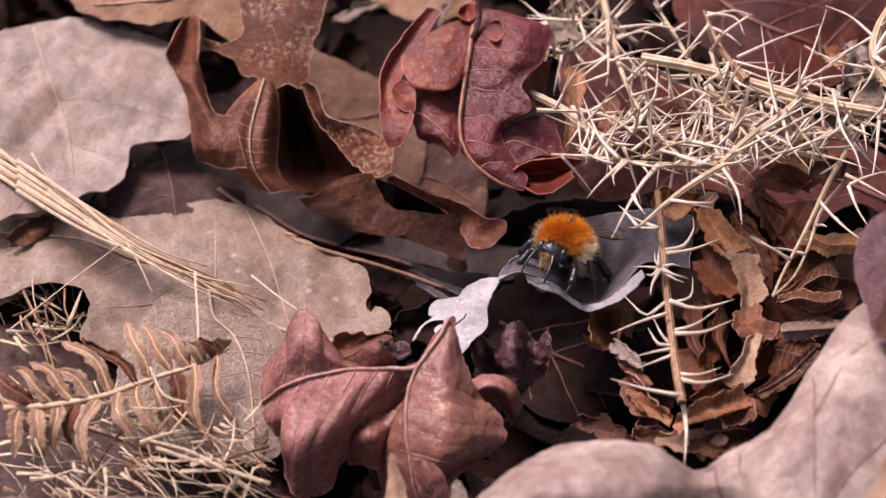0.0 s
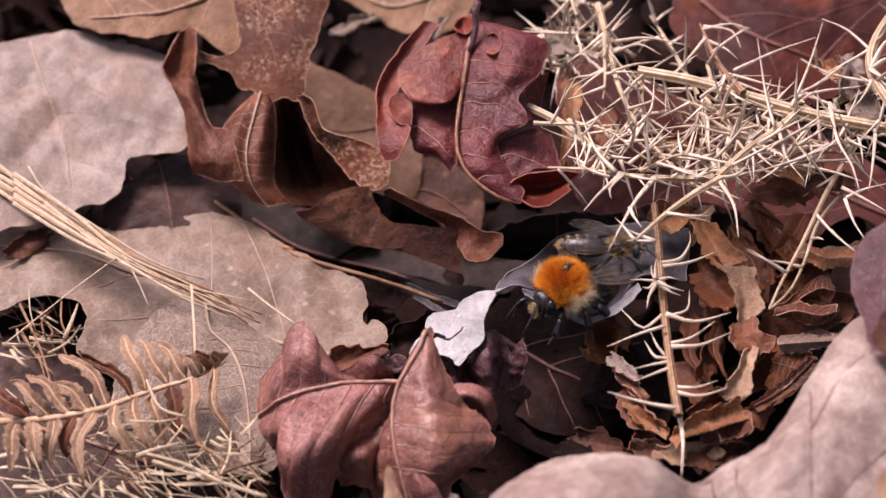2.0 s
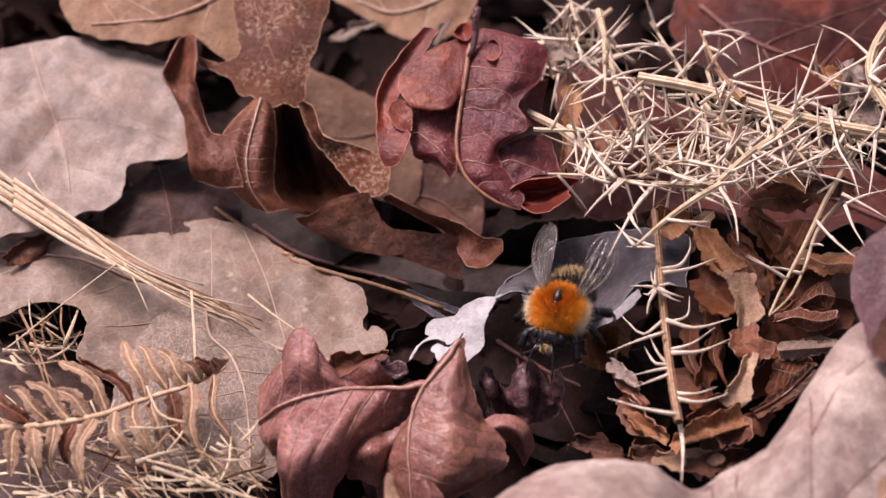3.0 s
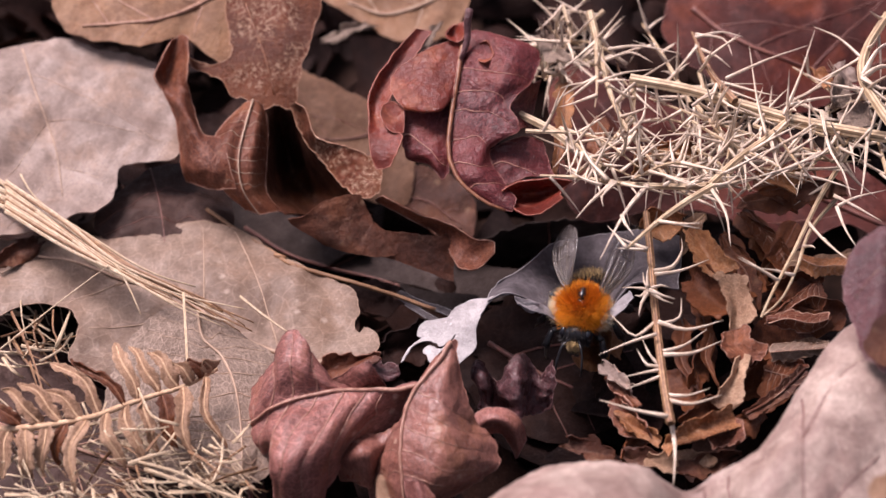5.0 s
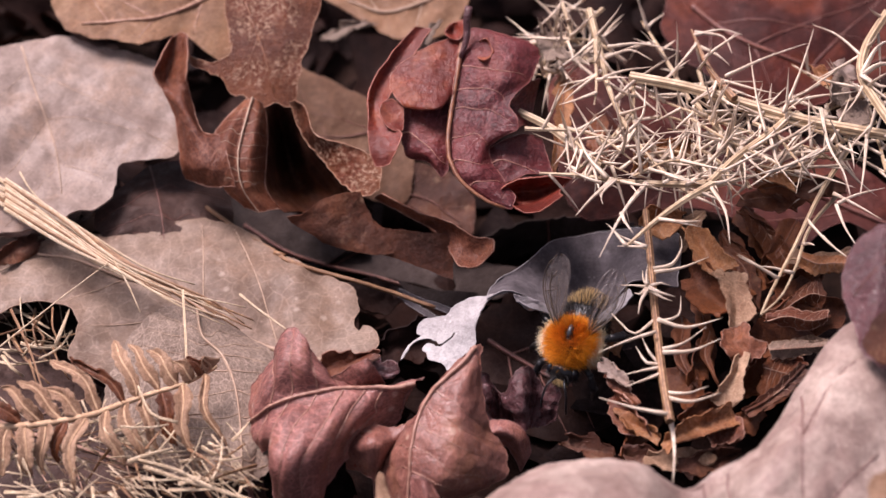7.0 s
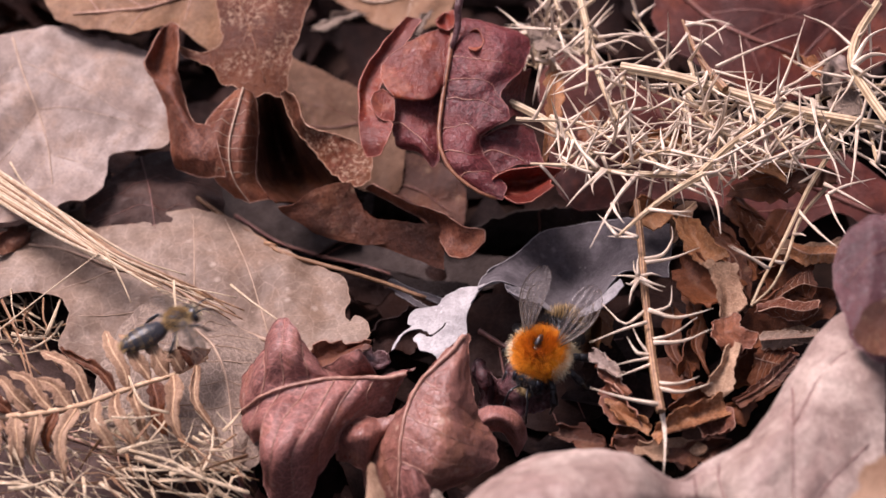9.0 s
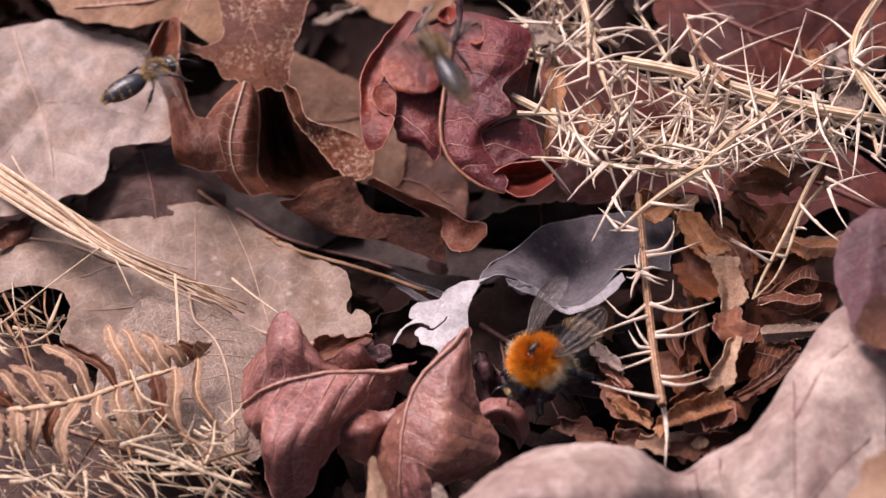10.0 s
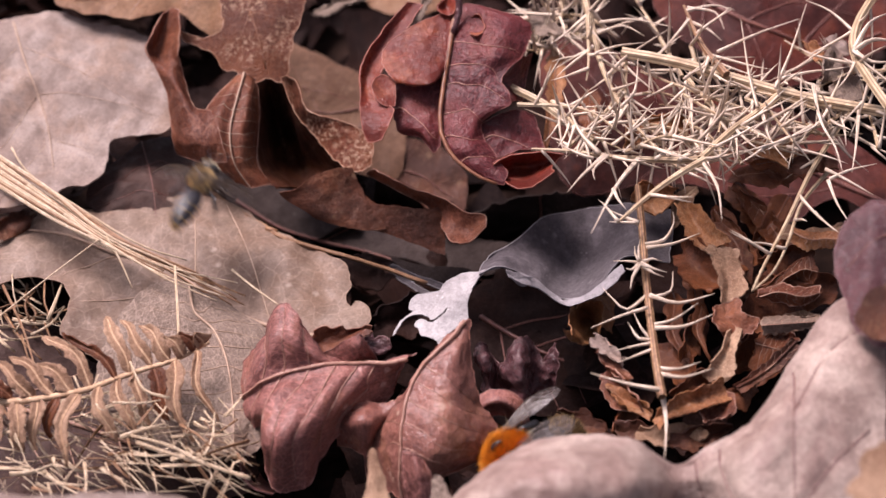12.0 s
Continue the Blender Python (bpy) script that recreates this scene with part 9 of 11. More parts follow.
straw([(-39.4, -25.8, 4.0), (-40.5, -27.2, 4.5), (-41.9, -28.1, 3.5)], 0.09, 0.04, STRAW_BROWN, "short bit of bleached dry grass", seed=153, flat=0.28)

straw([(-20.6, -29.9, 4.1), (-22.1, -30.2, 4.5), (-23.1, -30.2, 4.3)], 0.07, 0.04, STRAW, "short bit of bleached dry grass", seed=154, flat=0.56)

straw([(-23.8, -27.2, 1.7), (-25.3, -29.3, 1.9), (-27.5, -30.2, 2.1)], 0.07, 0.04, STRAW_BROWN, "short bit of bleached dry grass", seed=155, flat=0.26)

straw([(-35.1, -25.2, 4.0), (-34.7, -26.9, 4.2), (-34.8, -27.7, 3.7)], 0.14, 0.07, STRAW_BROWN, "short bit of bleached dry grass", seed=156, flat=0.44)

straw([(-26.9, -32.7, 3.6), (-23.8, -33.6, 4.2), (-21.1, -34.2, 4.1)], 0.08, 0.04, STRAW, "short bit of bleached dry grass", seed=157, flat=0.34)

straw([(-35.1, -19.4, 2.1), (-34.4, -21.1, 2.2), (-33.9, -22.9, 2.4)], 0.34, 0.17, STRAW, "short bit of bleached dry grass", seed=158, flat=0.45)

straw([(-34.7, -23.4, 0.6), (-34.1, -24.5, 1.3), (-33.1, -24.7, 0.6)], 0.34, 0.17, STRAW, "short bit of bleached dry grass", seed=159, flat=0.48)

straw([(-25.0, -19.7, 2.9), (-25.1, -23.2, 3.1), (-26.0, -25.3, 3.0)], 0.1, 0.05, STRAW_BROWN, "short bit of bleached dry grass", seed=160, flat=0.46)

straw([(-26.8, -29.7, 1.0), (-24.8, -31.3, 1.6), (-22.9, -31.7, 0.6)], 0.21, 0.1, STRAW_BROWN, "short bit of bleached dry grass", seed=161, flat=0.21)

straw([(-30.2, -32.0, 4.4), (-27.0, -32.4, 4.8), (-24.5, -32.8, 4.6)], 0.13, 0.07, STRAW, "short bit of bleached dry grass", seed=162, flat=0.44)

straw([(-38.0, -22.3, 2.5), (-36.8, -23.4, 2.8), (-34.8, -23.8, 2.9)], 0.07, 0.03, STRAW_BROWN, "short bit of bleached dry grass", seed=163, flat=0.36)

straw([(-37.9, -28.5, 0.5), (-39.5, -31.1, 0.8), (-41.8, -33.4, 0.5)], 0.11, 0.06, STRAW, "short bit of bleached dry grass", seed=164, flat=0.34)

straw([(-33.5, -21.1, 4.3), (-30.1, -24.5, 5.1), (-27.6, -25.8, 4.7)], 0.06, 0.03, STRAW_BROWN, "short bit of bleached dry grass", seed=165, flat=0.47)

straw([(-36.5, -23.8, 1.8), (-35.5, -24.3, 2.3), (-35.0, -25.1, 1.8)], 0.2, 0.1, STRAW, "short bit of bleached dry grass", seed=166, flat=0.31)

straw([(-43.0, -27.7, 3.6), (-40.3, -26.7, 4.1), (-36.9, -25.9, 4.0)], 0.12, 0.06, STRAW_BROWN, "short bit of bleached dry grass", seed=167, flat=0.31)

straw([(-26.0, -21.7, 0.9), (-27.4, -22.6, 1.6), (-28.5, -22.5, 1.0)], 0.12, 0.06, STRAW_BROWN, "short bit of bleached dry grass", seed=168, flat=0.28)

straw([(-20.3, -29.8, 3.7), (-19.1, -30.4, 3.8), (-17.4, -31.9, 3.9)], 0.08, 0.04, STRAW, "short bit of bleached dry grass", seed=169, flat=0.42)

straw([(-27.9, -27.4, 1.2), (-24.8, -28.5, 1.2), (-22.3, -29.5, 1.3)], 0.11, 0.05, STRAW, "short bit of bleached dry grass", seed=170, flat=0.45)

straw([(-20.9, -27.4, 1.4), (-18.3, -30.1, 1.8), (-16.8, -31.8, 1.1)], 0.07, 0.03, STRAW_BROWN, "short bit of bleached dry grass", seed=171, flat=0.54)

straw([(-27.1, -24.3, 4.5), (-25.8, -26.1, 4.7), (-24.6, -27.3, 4.7)], 0.12, 0.06, STRAW, "short bit of bleached dry grass", seed=172, flat=0.49)

straw([(-39.9, -26.3, 2.6), (-36.6, -27.2, 2.8), (-34.1, -27.4, 2.7)], 0.26, 0.13, STRAW, "short bit of bleached dry grass", seed=173, flat=0.46)

straw([(-25.0, -26.2, 1.6), (-22.3, -27.5, 1.7), (-19.9, -28.4, 1.2)], 0.1, 0.05, STRAW, "short bit of bleached dry grass", seed=174, flat=0.35)

straw([(-17.8, -29.2, 4.3), (-20.8, -30.5, 4.4), (-23.2, -32.2, 4.5)], 0.29, 0.14, STRAW_BROWN, "short bit of bleached dry grass", seed=175, flat=0.36)

straw([(-42.0, -32.8, 2.6), (-40.7, -33.8, 3.1), (-40.7, -33.9, 2.1)], 0.27, 0.13, STRAW_BROWN, "short bit of bleached dry grass", seed=176, flat=0.34)

straw([(-33.7, -31.6, 2.1), (-30.7, -33.5, 2.3), (-28.1, -34.9, 2.0)], 0.33, 0.16, STRAW, "short bit of bleached dry grass", seed=177, flat=0.35)

straw([(-34.2, -33.5, 3.0), (-30.6, -34.8, 3.1), (-28.1, -34.6, 3.0)], 0.22, 0.11, STRAW_BROWN, "short bit of bleached dry grass", seed=178, flat=0.21)

straw([(-40.0, -32.8, 2.9), (-39.9, -33.4, 3.1), (-40.6, -34.9, 3.3)], 0.08, 0.04, STRAW, "short bit of bleached dry grass", seed=179, flat=0.44)

straw([(-23.2, -26.2, 0.6), (-21.6, -29.5, 1.3), (-19.7, -31.3, 1.0)], 0.08, 0.04, STRAW, "short bit of bleached dry grass", seed=180, flat=0.55)

straw([(-23.2, -26.1, 1.7), (-20.6, -27.0, 2.3), (-18.9, -28.2, 1.8)], 0.1, 0.05, STRAW, "short bit of bleached dry grass", seed=181, flat=0.45)

straw([(-25.1, -24.3, 1.0), (-22.7, -25.9, 1.5), (-20.7, -25.6, 1.2)], 0.12, 0.06, STRAW, "short bit of bleached dry grass", seed=182, flat=0.6)

straw([(-23.1, -26.3, 3.4), (-21.7, -27.6, 3.9), (-20.3, -27.5, 3.5)], 0.33, 0.17, STRAW, "short bit of bleached dry grass", seed=183, flat=0.53)

straw([(-19.9, -27.9, 2.8), (-18.6, -29.6, 3.2), (-18.3, -29.9, 2.9)], 0.08, 0.04, STRAW, "short bit of bleached dry grass", seed=184, flat=0.45)

straw([(-30.6, -23.4, 1.6), (-29.0, -24.7, 2.3), (-28.2, -24.7, 1.9)], 0.09, 0.04, STRAW, "short bit of bleached dry grass", seed=185, flat=0.44)

straw([(-36.7, -19.1, 0.7), (-34.4, -20.4, 1.3), (-32.9, -20.4, 0.7)], 0.11, 0.05, STRAW, "short bit of bleached dry grass", seed=186, flat=0.41)

straw([(-21.2, -29.8, 1.1), (-19.3, -32.4, 1.4), (-17.4, -34.5, 1.3)], 0.24, 0.12, STRAW, "short bit of bleached dry grass", seed=187, flat=0.44)

straw([(-18.2, -30.7, 3.3), (-19.1, -31.7, 4.1), (-19.5, -32.4, 3.3)], 0.31, 0.16, STRAW, "short bit of bleached dry grass", seed=188, flat=0.54)

straw([(-41.6, -24.3, 3.8), (-39.7, -25.0, 4.5), (-37.2, -25.0, 3.5)], 0.12, 0.06, STRAW_BROWN, "short bit of bleached dry grass", seed=189, flat=0.29)

straw([(-45.6, -7.2, -3.6), (-44.7, -6.3, -3.5), (-43.3, -6.9, -3.3)], 0.08, 0.04, STRAW, "short bit of bleached dry grass", seed=190, flat=0.27)

straw([(-40.1, -0.2, -2.7), (-38.9, -5.5, -2.6), (-37.6, -9.4, -2.4)], 0.06, 0.03, STRAW, "short bit of bleached dry grass", seed=191, flat=0.49)

straw([(-43.0, -6.6, -2.5), (-40.9, -8.6, -1.7), (-39.5, -9.8, -2.7)], 0.26, 0.13, STRAW_BROWN, "short bit of bleached dry grass", seed=192, flat=0.25)

straw([(-46.5, -8.9, -3.8), (-43.7, -9.2, -3.2), (-40.4, -8.1, -4.2)], 0.07, 0.03, STRAW, "short bit of bleached dry grass", seed=193, flat=0.45)

straw([(-41.6, -8.3, -1.6), (-38.8, -9.0, -1.5), (-36.9, -9.8, -1.6)], 0.12, 0.06, STRAW, "short bit of bleached dry grass", seed=194, flat=0.33)

straw([(-47.6, -3.2, -3.1), (-45.4, -8.0, -2.8), (-42.8, -11.1, -2.7)], 0.1, 0.05, STRAW, "short bit of bleached dry grass", seed=195, flat=0.41)

straw([(-41.2, -6.5, -3.7), (-42.2, -7.9, -3.7), (-43.5, -8.3, -3.6)], 0.09, 0.04, STRAW, "short bit of bleached dry grass", seed=196, flat=0.44)

straw([(-42.8, -8.4, -2.3), (-40.9, -9.7, -1.9), (-39.0, -10.3, -2.6)], 0.13, 0.07, STRAW_BROWN, "short bit of bleached dry grass", seed=197, flat=0.39)

straw([(-40.3, -6.7, -3.5), (-38.6, -7.5, -2.8), (-37.7, -6.7, -3.5)], 0.09, 0.05, STRAW_BROWN, "short bit of bleached dry grass", seed=198, flat=0.4)

straw([(-48.5, -3.4, -3.4), (-45.2, -1.9, -2.8), (-41.7, -0.8, -3.0)], 0.32, 0.16, STRAW_BROWN, "short bit of bleached dry grass", seed=199, flat=0.5)

straw([(-46.2, -2.7, -1.0), (-43.4, -4.8, -0.5), (-40.0, -6.9, -0.9)], 0.33, 0.17, STRAW, "short bit of bleached dry grass", seed=200, flat=0.44)

straw([(-44.5, -0.3, -3.0), (-42.7, -2.4, -2.4), (-41.0, -5.1, -2.5)], 0.14, 0.07, STRAW, "short bit of bleached dry grass", seed=201, flat=0.26)

straw([(-40.7, -8.1, -2.1), (-39.5, -8.4, -1.8), (-38.9, -7.7, -2.1)], 0.23, 0.11, STRAW, "short bit of bleached dry grass", seed=202, flat=0.6)

straw([(-45.4, 0.4, -3.8), (-44.6, -1.9, -3.8), (-44.4, -3.6, -3.5)], 0.1, 0.05, STRAW_BROWN, "short bit of bleached dry grass", seed=203, flat=0.2)

straw([(-45.7, -10.6, -1.4), (-42.7, -12.0, -0.7), (-39.4, -11.1, -1.0)], 0.2, 0.1, STRAW, "short bit of bleached dry grass", seed=204, flat=0.41)

straw([(-48.1, -2.4, -3.4), (-45.3, -4.2, -2.8), (-41.8, -5.5, -3.2)], 0.06, 0.03, STRAW, "short bit of bleached dry grass", seed=205, flat=0.26)

straw([(-43.6, -7.9, -1.2), (-41.4, -11.7, -1.0), (-39.2, -14.1, -1.2)], 0.33, 0.17, STRAW_BROWN, "short bit of bleached dry grass", seed=206, flat=0.57)

straw([(-43.5, 0.2, -2.6), (-41.6, -2.4, -1.9), (-40.6, -4.3, -2.8)], 0.09, 0.05, STRAW, "short bit of bleached dry grass", seed=207, flat=0.35)

straw([(-42.3, -5.7, -1.1), (-39.5, -8.6, -0.5), (-37.6, -9.5, -1.6)], 0.12, 0.06, STRAW, "short bit of bleached dry grass", seed=208, flat=0.57)

straw([(-47.3, 0.0, -3.6), (-45.0, -3.2, -3.5), (-43.5, -5.8, -3.2)], 0.11, 0.06, STRAW, "short bit of bleached dry grass", seed=209, flat=0.25)

straw([(-45.3, -2.9, -2.6), (-42.8, -3.4, -2.4), (-40.6, -2.8, -2.6)], 0.09, 0.04, STRAW, "short bit of bleached dry grass", seed=210, flat=0.42)

straw([(-45.5, -8.6, -2.2), (-43.1, -8.7, -2.2), (-40.8, -7.9, -2.0)], 0.32, 0.16, STRAW, "short bit of bleached dry grass", seed=211, flat=0.48)

straw([(-42.3, -7.4, -1.4), (-40.8, -8.4, -1.1), (-39.5, -8.7, -1.1)], 0.07, 0.04, STRAW, "short bit of bleached dry grass", seed=212, flat=0.52)

straw([(-38.0, -5.8, -2.3), (-38.9, -6.7, -2.3), (-40.7, -7.0, -2.0)], 0.08, 0.04, STRAW, "short bit of bleached dry grass", seed=213, flat=0.2)

straw([(-35.5, -5.4, -1.9), (-38.3, -7.4, -1.5), (-40.8, -7.7, -1.7)], 0.12, 0.06, STRAW_BROWN, "short bit of bleached dry grass", seed=214, flat=0.4)

# ---- fern frond ----

frond = thing("fern_frond", (-33.2, -24.5, 6.0), "dried tan fern frond with curled leaflets", "fern", "")

stalk("rachis", [(-9.2, -1.6, 0.0), (-4.6, -1.2, 0.0), (0.0, 0.0, 0.0), (2.5, 1.3, 0.0), (5.5, 2.7, 0.0), (8.1, 3.8, 0.0), (11.0, 6.5, -0.5)], 0.36, 0.2, FROND_RIB, frond)

pinna(frond, (-6.6, -1.4, 0.0), (-10.7, 1.0, 1.6), 2.3, FERN_DARK, 1, fold=0.93, droop=0.4)

pinna(frond, (-4.8, -1.2, 0.0), (-8.7, 2.1, 1.6), 2.2, FERN, 2, fold=0.64, droop=0.53)

pinna(frond, (-2.8, -0.7, 0.0), (-7.2, 2.8, 1.6), 2.2, FERN, 3, fold=0.99, droop=0.25)

pinna(frond, (-1.0, -0.3, 0.0), (-5.0, 2.1, 1.6), 2.2, FERN, 4, fold=0.73, droop=0.27)

pinna(frond, (0.8, 0.3, 0.0), (-4.6, 6.0, 1.6), 1.9, FERN, 5, fold=0.69, droop=0.52)

pinna(frond, (2.8, 1.4, 0.0), (-2.8, 5.8, 1.6), 2.1, FERN_DARK, 6, fold=1.0, droop=0.3)

pinna(frond, (3.8, 1.9, 0.0), (0.9, 8.2, 1.6), 2.0, FERN, 7, fold=0.74, droop=0.58)

pinna(frond, (5.8, 2.8, 0.0), (2.4, 7.7, 1.6), 2.1, FERN, 8, fold=0.93, droop=0.46)

pinna(frond, (7.6, 3.5, 0.0), (4.5, 7.0, 1.6), 2.1, FERN, 9, fold=0.66, droop=0.53)

pinna(frond, (8.9, 4.3, 0.0), (6.8, 5.5, 1.6), 2.2, FERN, 10, fold=0.72, droop=0.46)

pinna(frond, (9.9, 5.1, 0.0), (8.5, 5.7, 1.6), 2.0, FERN_DARK, 11, fold=0.72, droop=0.42)

pinna(frond, (10.6, 5.7, 0.0), (9.9, 5.7, 1.6), 2.2, FERN, 12, fold=0.69, droop=0.22)

pinna(frond, (-7.4, -1.5, 0.0), (-8.0, -5.4, -2.5), 2.1, FERN, 13, fold=0.71, droop=0.47)

pinna(frond, (-5.9, -1.4, 0.0), (-5.4, -5.4, -2.5), 2.4, FERN, 14, fold=0.89, droop=0.53)

pinna(frond, (-4.1, -1.1, 0.0), (-4.2, -5.1, -2.5), 2.1, FERN, 15, fold=0.6, droop=0.35)

pinna(frond, (-2.5, -0.7, 0.0), (-3.3, -3.7, -2.5), 1.9, FERN_DARK, 16, fold=0.83, droop=0.56)

pinna(frond, (-0.8, -0.2, 0.0), (-1.5, -6.9, -2.5), 2.0, FERN, 17, fold=0.73, droop=0.41)

pinna(frond, (1.1, 0.4, 0.0), (3.0, -4.1, -2.5), 2.0, FERN, 18, fold=0.84, droop=0.5)

pinna(frond, (2.9, 1.4, 0.0), (5.1, -3.7, -2.5), 2.1, FERN, 19, fold=0.72, droop=0.45)

pinna(frond, (4.6, 2.1, 0.0), (6.2, -2.3, -2.5), 2.4, FERN, 20, fold=0.91, droop=0.6)

pinna(frond, (6.3, 3.0, 0.0), (7.8, -1.6, -2.5), 2.2, FERN_DARK, 21, fold=0.74, droop=0.21)

pinna(frond, (8.0, 3.7, 0.0), (9.9, -3.7, -2.5), 2.4, FERN, 22, fold=0.65, droop=0.55)

pinna(frond, (9.9, 5.0, 0.0), (12.0, -1.4, -2.5), 2.0, FERN, 23, fold=0.9, droop=0.42)

# ---- brown bracken and scraps ----

bracken = thing("bracken_fragment", (37.3, 4.3, 7.0), "dark brown toothed bracken leaflets", "fern", "bracken fragments")

pinna(bracken, (0.0, 0.0, 0.0), (-8.7, -1.8, 0.0), 3.4, FERN_DARK, 1440, fold=0.29, droop=0.2, teeth=5)

pinna(bracken, (-2.5, -3.1, -1.0), (-6.9, -10.6, -3.0), 3.6, FERN_DARK, 1441, fold=0.73, droop=0.2, teeth=4)

pinna(bracken, (-8.6, -1.4, -1.0), (-2.7, -7.5, -3.0), 3.2, FERN_DARK, 1442, fold=0.21, droop=0.2, teeth=6)

pinna(bracken, (-10.7, -5.9, 0.0), (-6.1, -10.6, -3.0), 3.0, FERN_DARK, 1443, fold=0.2, droop=0.2, teeth=6)

bracken = thing("bracken_fragment", (30.0, -9.6, 5.0), "brown bracken fragment with curled toothed leaflets", "fern", "bracken fragments")

pinna(bracken, (0.0, 0.0, 0.0), (-4.3, 7.4, 2.0), 2.4, FERN_DARK, 1330, fold=0.39, droop=0.2, teeth=6)

pinna(bracken, (-1.5, 1.5, 0.0), (-6.2, 5.5, 0.0), 2.6, FERN_DARK, 1331, fold=0.69, droop=0.2, teeth=7)

pinna(bracken, (0.1, 0.2, -1.0), (6.5, 4.7, 0.0), 2.6, FERN_DARK, 1332, fold=0.29, droop=0.2, teeth=6)

pinna(bracken, (1.1, -0.6, -1.0), (6.8, -0.4, 0.0), 3.2, FERN_DARK, 1333, fold=0.63, droop=0.2, teeth=7)

bracken = thing("bracken_fragment", (33.1, -4.3, 6.0), "torn scrap of brown bracken", "fern", "bracken fragments")

pinna(bracken, (0.0, 0.0, 0.0), (6.6, 0.6, 1.0), 2.2, FERN, 1380, fold=0.35, droop=0.2, teeth=5)

pinna(bracken, (1.7, 7.6, 2.0), (-2.4, 7.4, 3.0), 2.4, FERN_DARK, 1381, fold=0.33, droop=0.2, teeth=5)

pinna(bracken, (-2.6, 10.9, 2.0), (1.6, 6.2, 1.0), 2.0, FERN_DARK, 1382, fold=0.49, droop=0.2, teeth=7)

bracken = thing("bracken_fragment", (12.6, 17.1, 11.0), "narrow rust brown bracken leaflet", "fern", "bracken fragments")

pinna(bracken, (0.0, 0.0, 0.0), (-1.6, -11.6, -2.0), 2.6, HUSK, 1000, fold=0.55, droop=0.2, teeth=7)

pinna(bracken, (-0.8, 1.3, 0.0), (-0.2, -9.6, -3.0), 1.8, FERN, 1001, fold=0.26, droop=0.2, teeth=4)

bracken = thing("bracken_fragment", (14.9, 14.1, 9.0), "narrow rust brown bracken leaflet", "fern", "bracken fragments")

pinna(bracken, (0.0, 0.0, 0.0), (0.9, -6.6, -1.0), 2.4, FERN_DARK, 1040, fold=0.31, droop=0.2, teeth=6)

pinna(bracken, (10.2, -13.3, -1.0), (7.8, -16.8, -3.0), 2.2, FERN, 1041, fold=0.59, droop=0.2, teeth=4)

bracken = thing("bracken_fragment", (24.2, -4.3, 2.0), "brown bracken leaflets hanging in a hollow", "fern", "bracken fragments")

pinna(bracken, (0.0, 0.0, 0.0), (1.9, -7.0, 0.0), 2.2, FERN_DARK, 1215, fold=0.55, droop=0.2, teeth=4)

pinna(bracken, (-1.5, -2.9, -1.0), (-0.5, -12.0, -1.0), 2.4, FERN_DARK, 1216, fold=0.54, droop=0.2, teeth=5)

pinna(bracken, (1.0, -5.4, 0.0), (1.4, -12.0, -1.0), 2.0, FERN_DARK, 1217, fold=0.67, droop=0.2, teeth=7)

bracken = thing("bracken_fragment", (30.7, -13.4, 3.0), "greyish brown bracken leaflets", "fern", "bracken fragments")

pinna(bracken, (0.0, 0.0, 0.0), (5.9, 0.2, 1.0), 2.2, FERN, 1345, fold=0.43, droop=0.2, teeth=4)

pinna(bracken, (-2.5, -1.7, -1.0), (2.3, -5.7, 1.0), 2.4, FERN_DARK, 1346, fold=0.52, droop=0.2, teeth=6)

pinna(bracken, (-1.5, -7.7, 0.0), (2.0, -4.3, 1.0), 2.0, FERN_DARK, 1347, fold=0.5, droop=0.2, teeth=4)


ribbon = thing("bracken_fragment", (26.0, -12.0, 6.0), "curled tan bracken leaf hanging in a twisted ribbon", "fern", "bracken fragments")

blade("upper_leaflet", ribbon, HUSK, right=[
     [(-3.2, 9.2, 3.0), (-2.0, 10.5, 2.0), (-0.7, 9.0, 3.2)],
     [(-2.8, 7.1, 2.5), (-1.4, 8.2, 1.8), (0.2, 6.5, 3.1)],
     [(-1.8, 4.9, 2.3), (-0.6, 6.0, 1.6), (0.9, 5.6, 2.7)],
     [(-1.1, 4.2, 1.8), (0.2, 4.2, 1.8), (1.9, 4.9, 2.3)]], nu=34, nv=22, seed=61, crinkle=0.5, ragged=0.4)

blade("middle_leaflet", ribbon, FERN, right=[
     [(-0.9, 3.8, 2.3), (0.9, 4.8, 1.7), (2.7, 3.5, 2.1)],
     [(0.0, 2.0, 1.8), (1.4, 2.9, 1.2), (2.7, 1.9, 1.9)],
     [(0.4, -0.2, 1.9), (1.5, 1.0, 1.3), (2.9, -0.9, 1.9)],
     [(0.5, -2.1, 0.9), (1.4, -1.5, 0.4), (2.5, -1.8, 1.2)]], nu=34, nv=22, seed=62, crinkle=0.5, ragged=0.4)

blade("dark_leaflet", ribbon, BROWN, right=[
     [(-0.3, -3.2, 1.3), (1.0, -2.0, 0.8), (2.5, -2.1, 1.3)],
     [(-0.6, -4.9, 1.1), (0.9, -3.8, 0.4), (2.6, -4.0, 1.3)],
     [(0.3, -5.3, 0.5), (1.8, -4.9, 0.2), (4.0, -4.6, 1.5)],
     [(1.1, -5.2, -0.2), (2.8, -5.6, 0.1), (4.1, -5.1, 1.1)]], nu=30, nv=24, seed=63, crinkle=0.5, ragged=0.45)

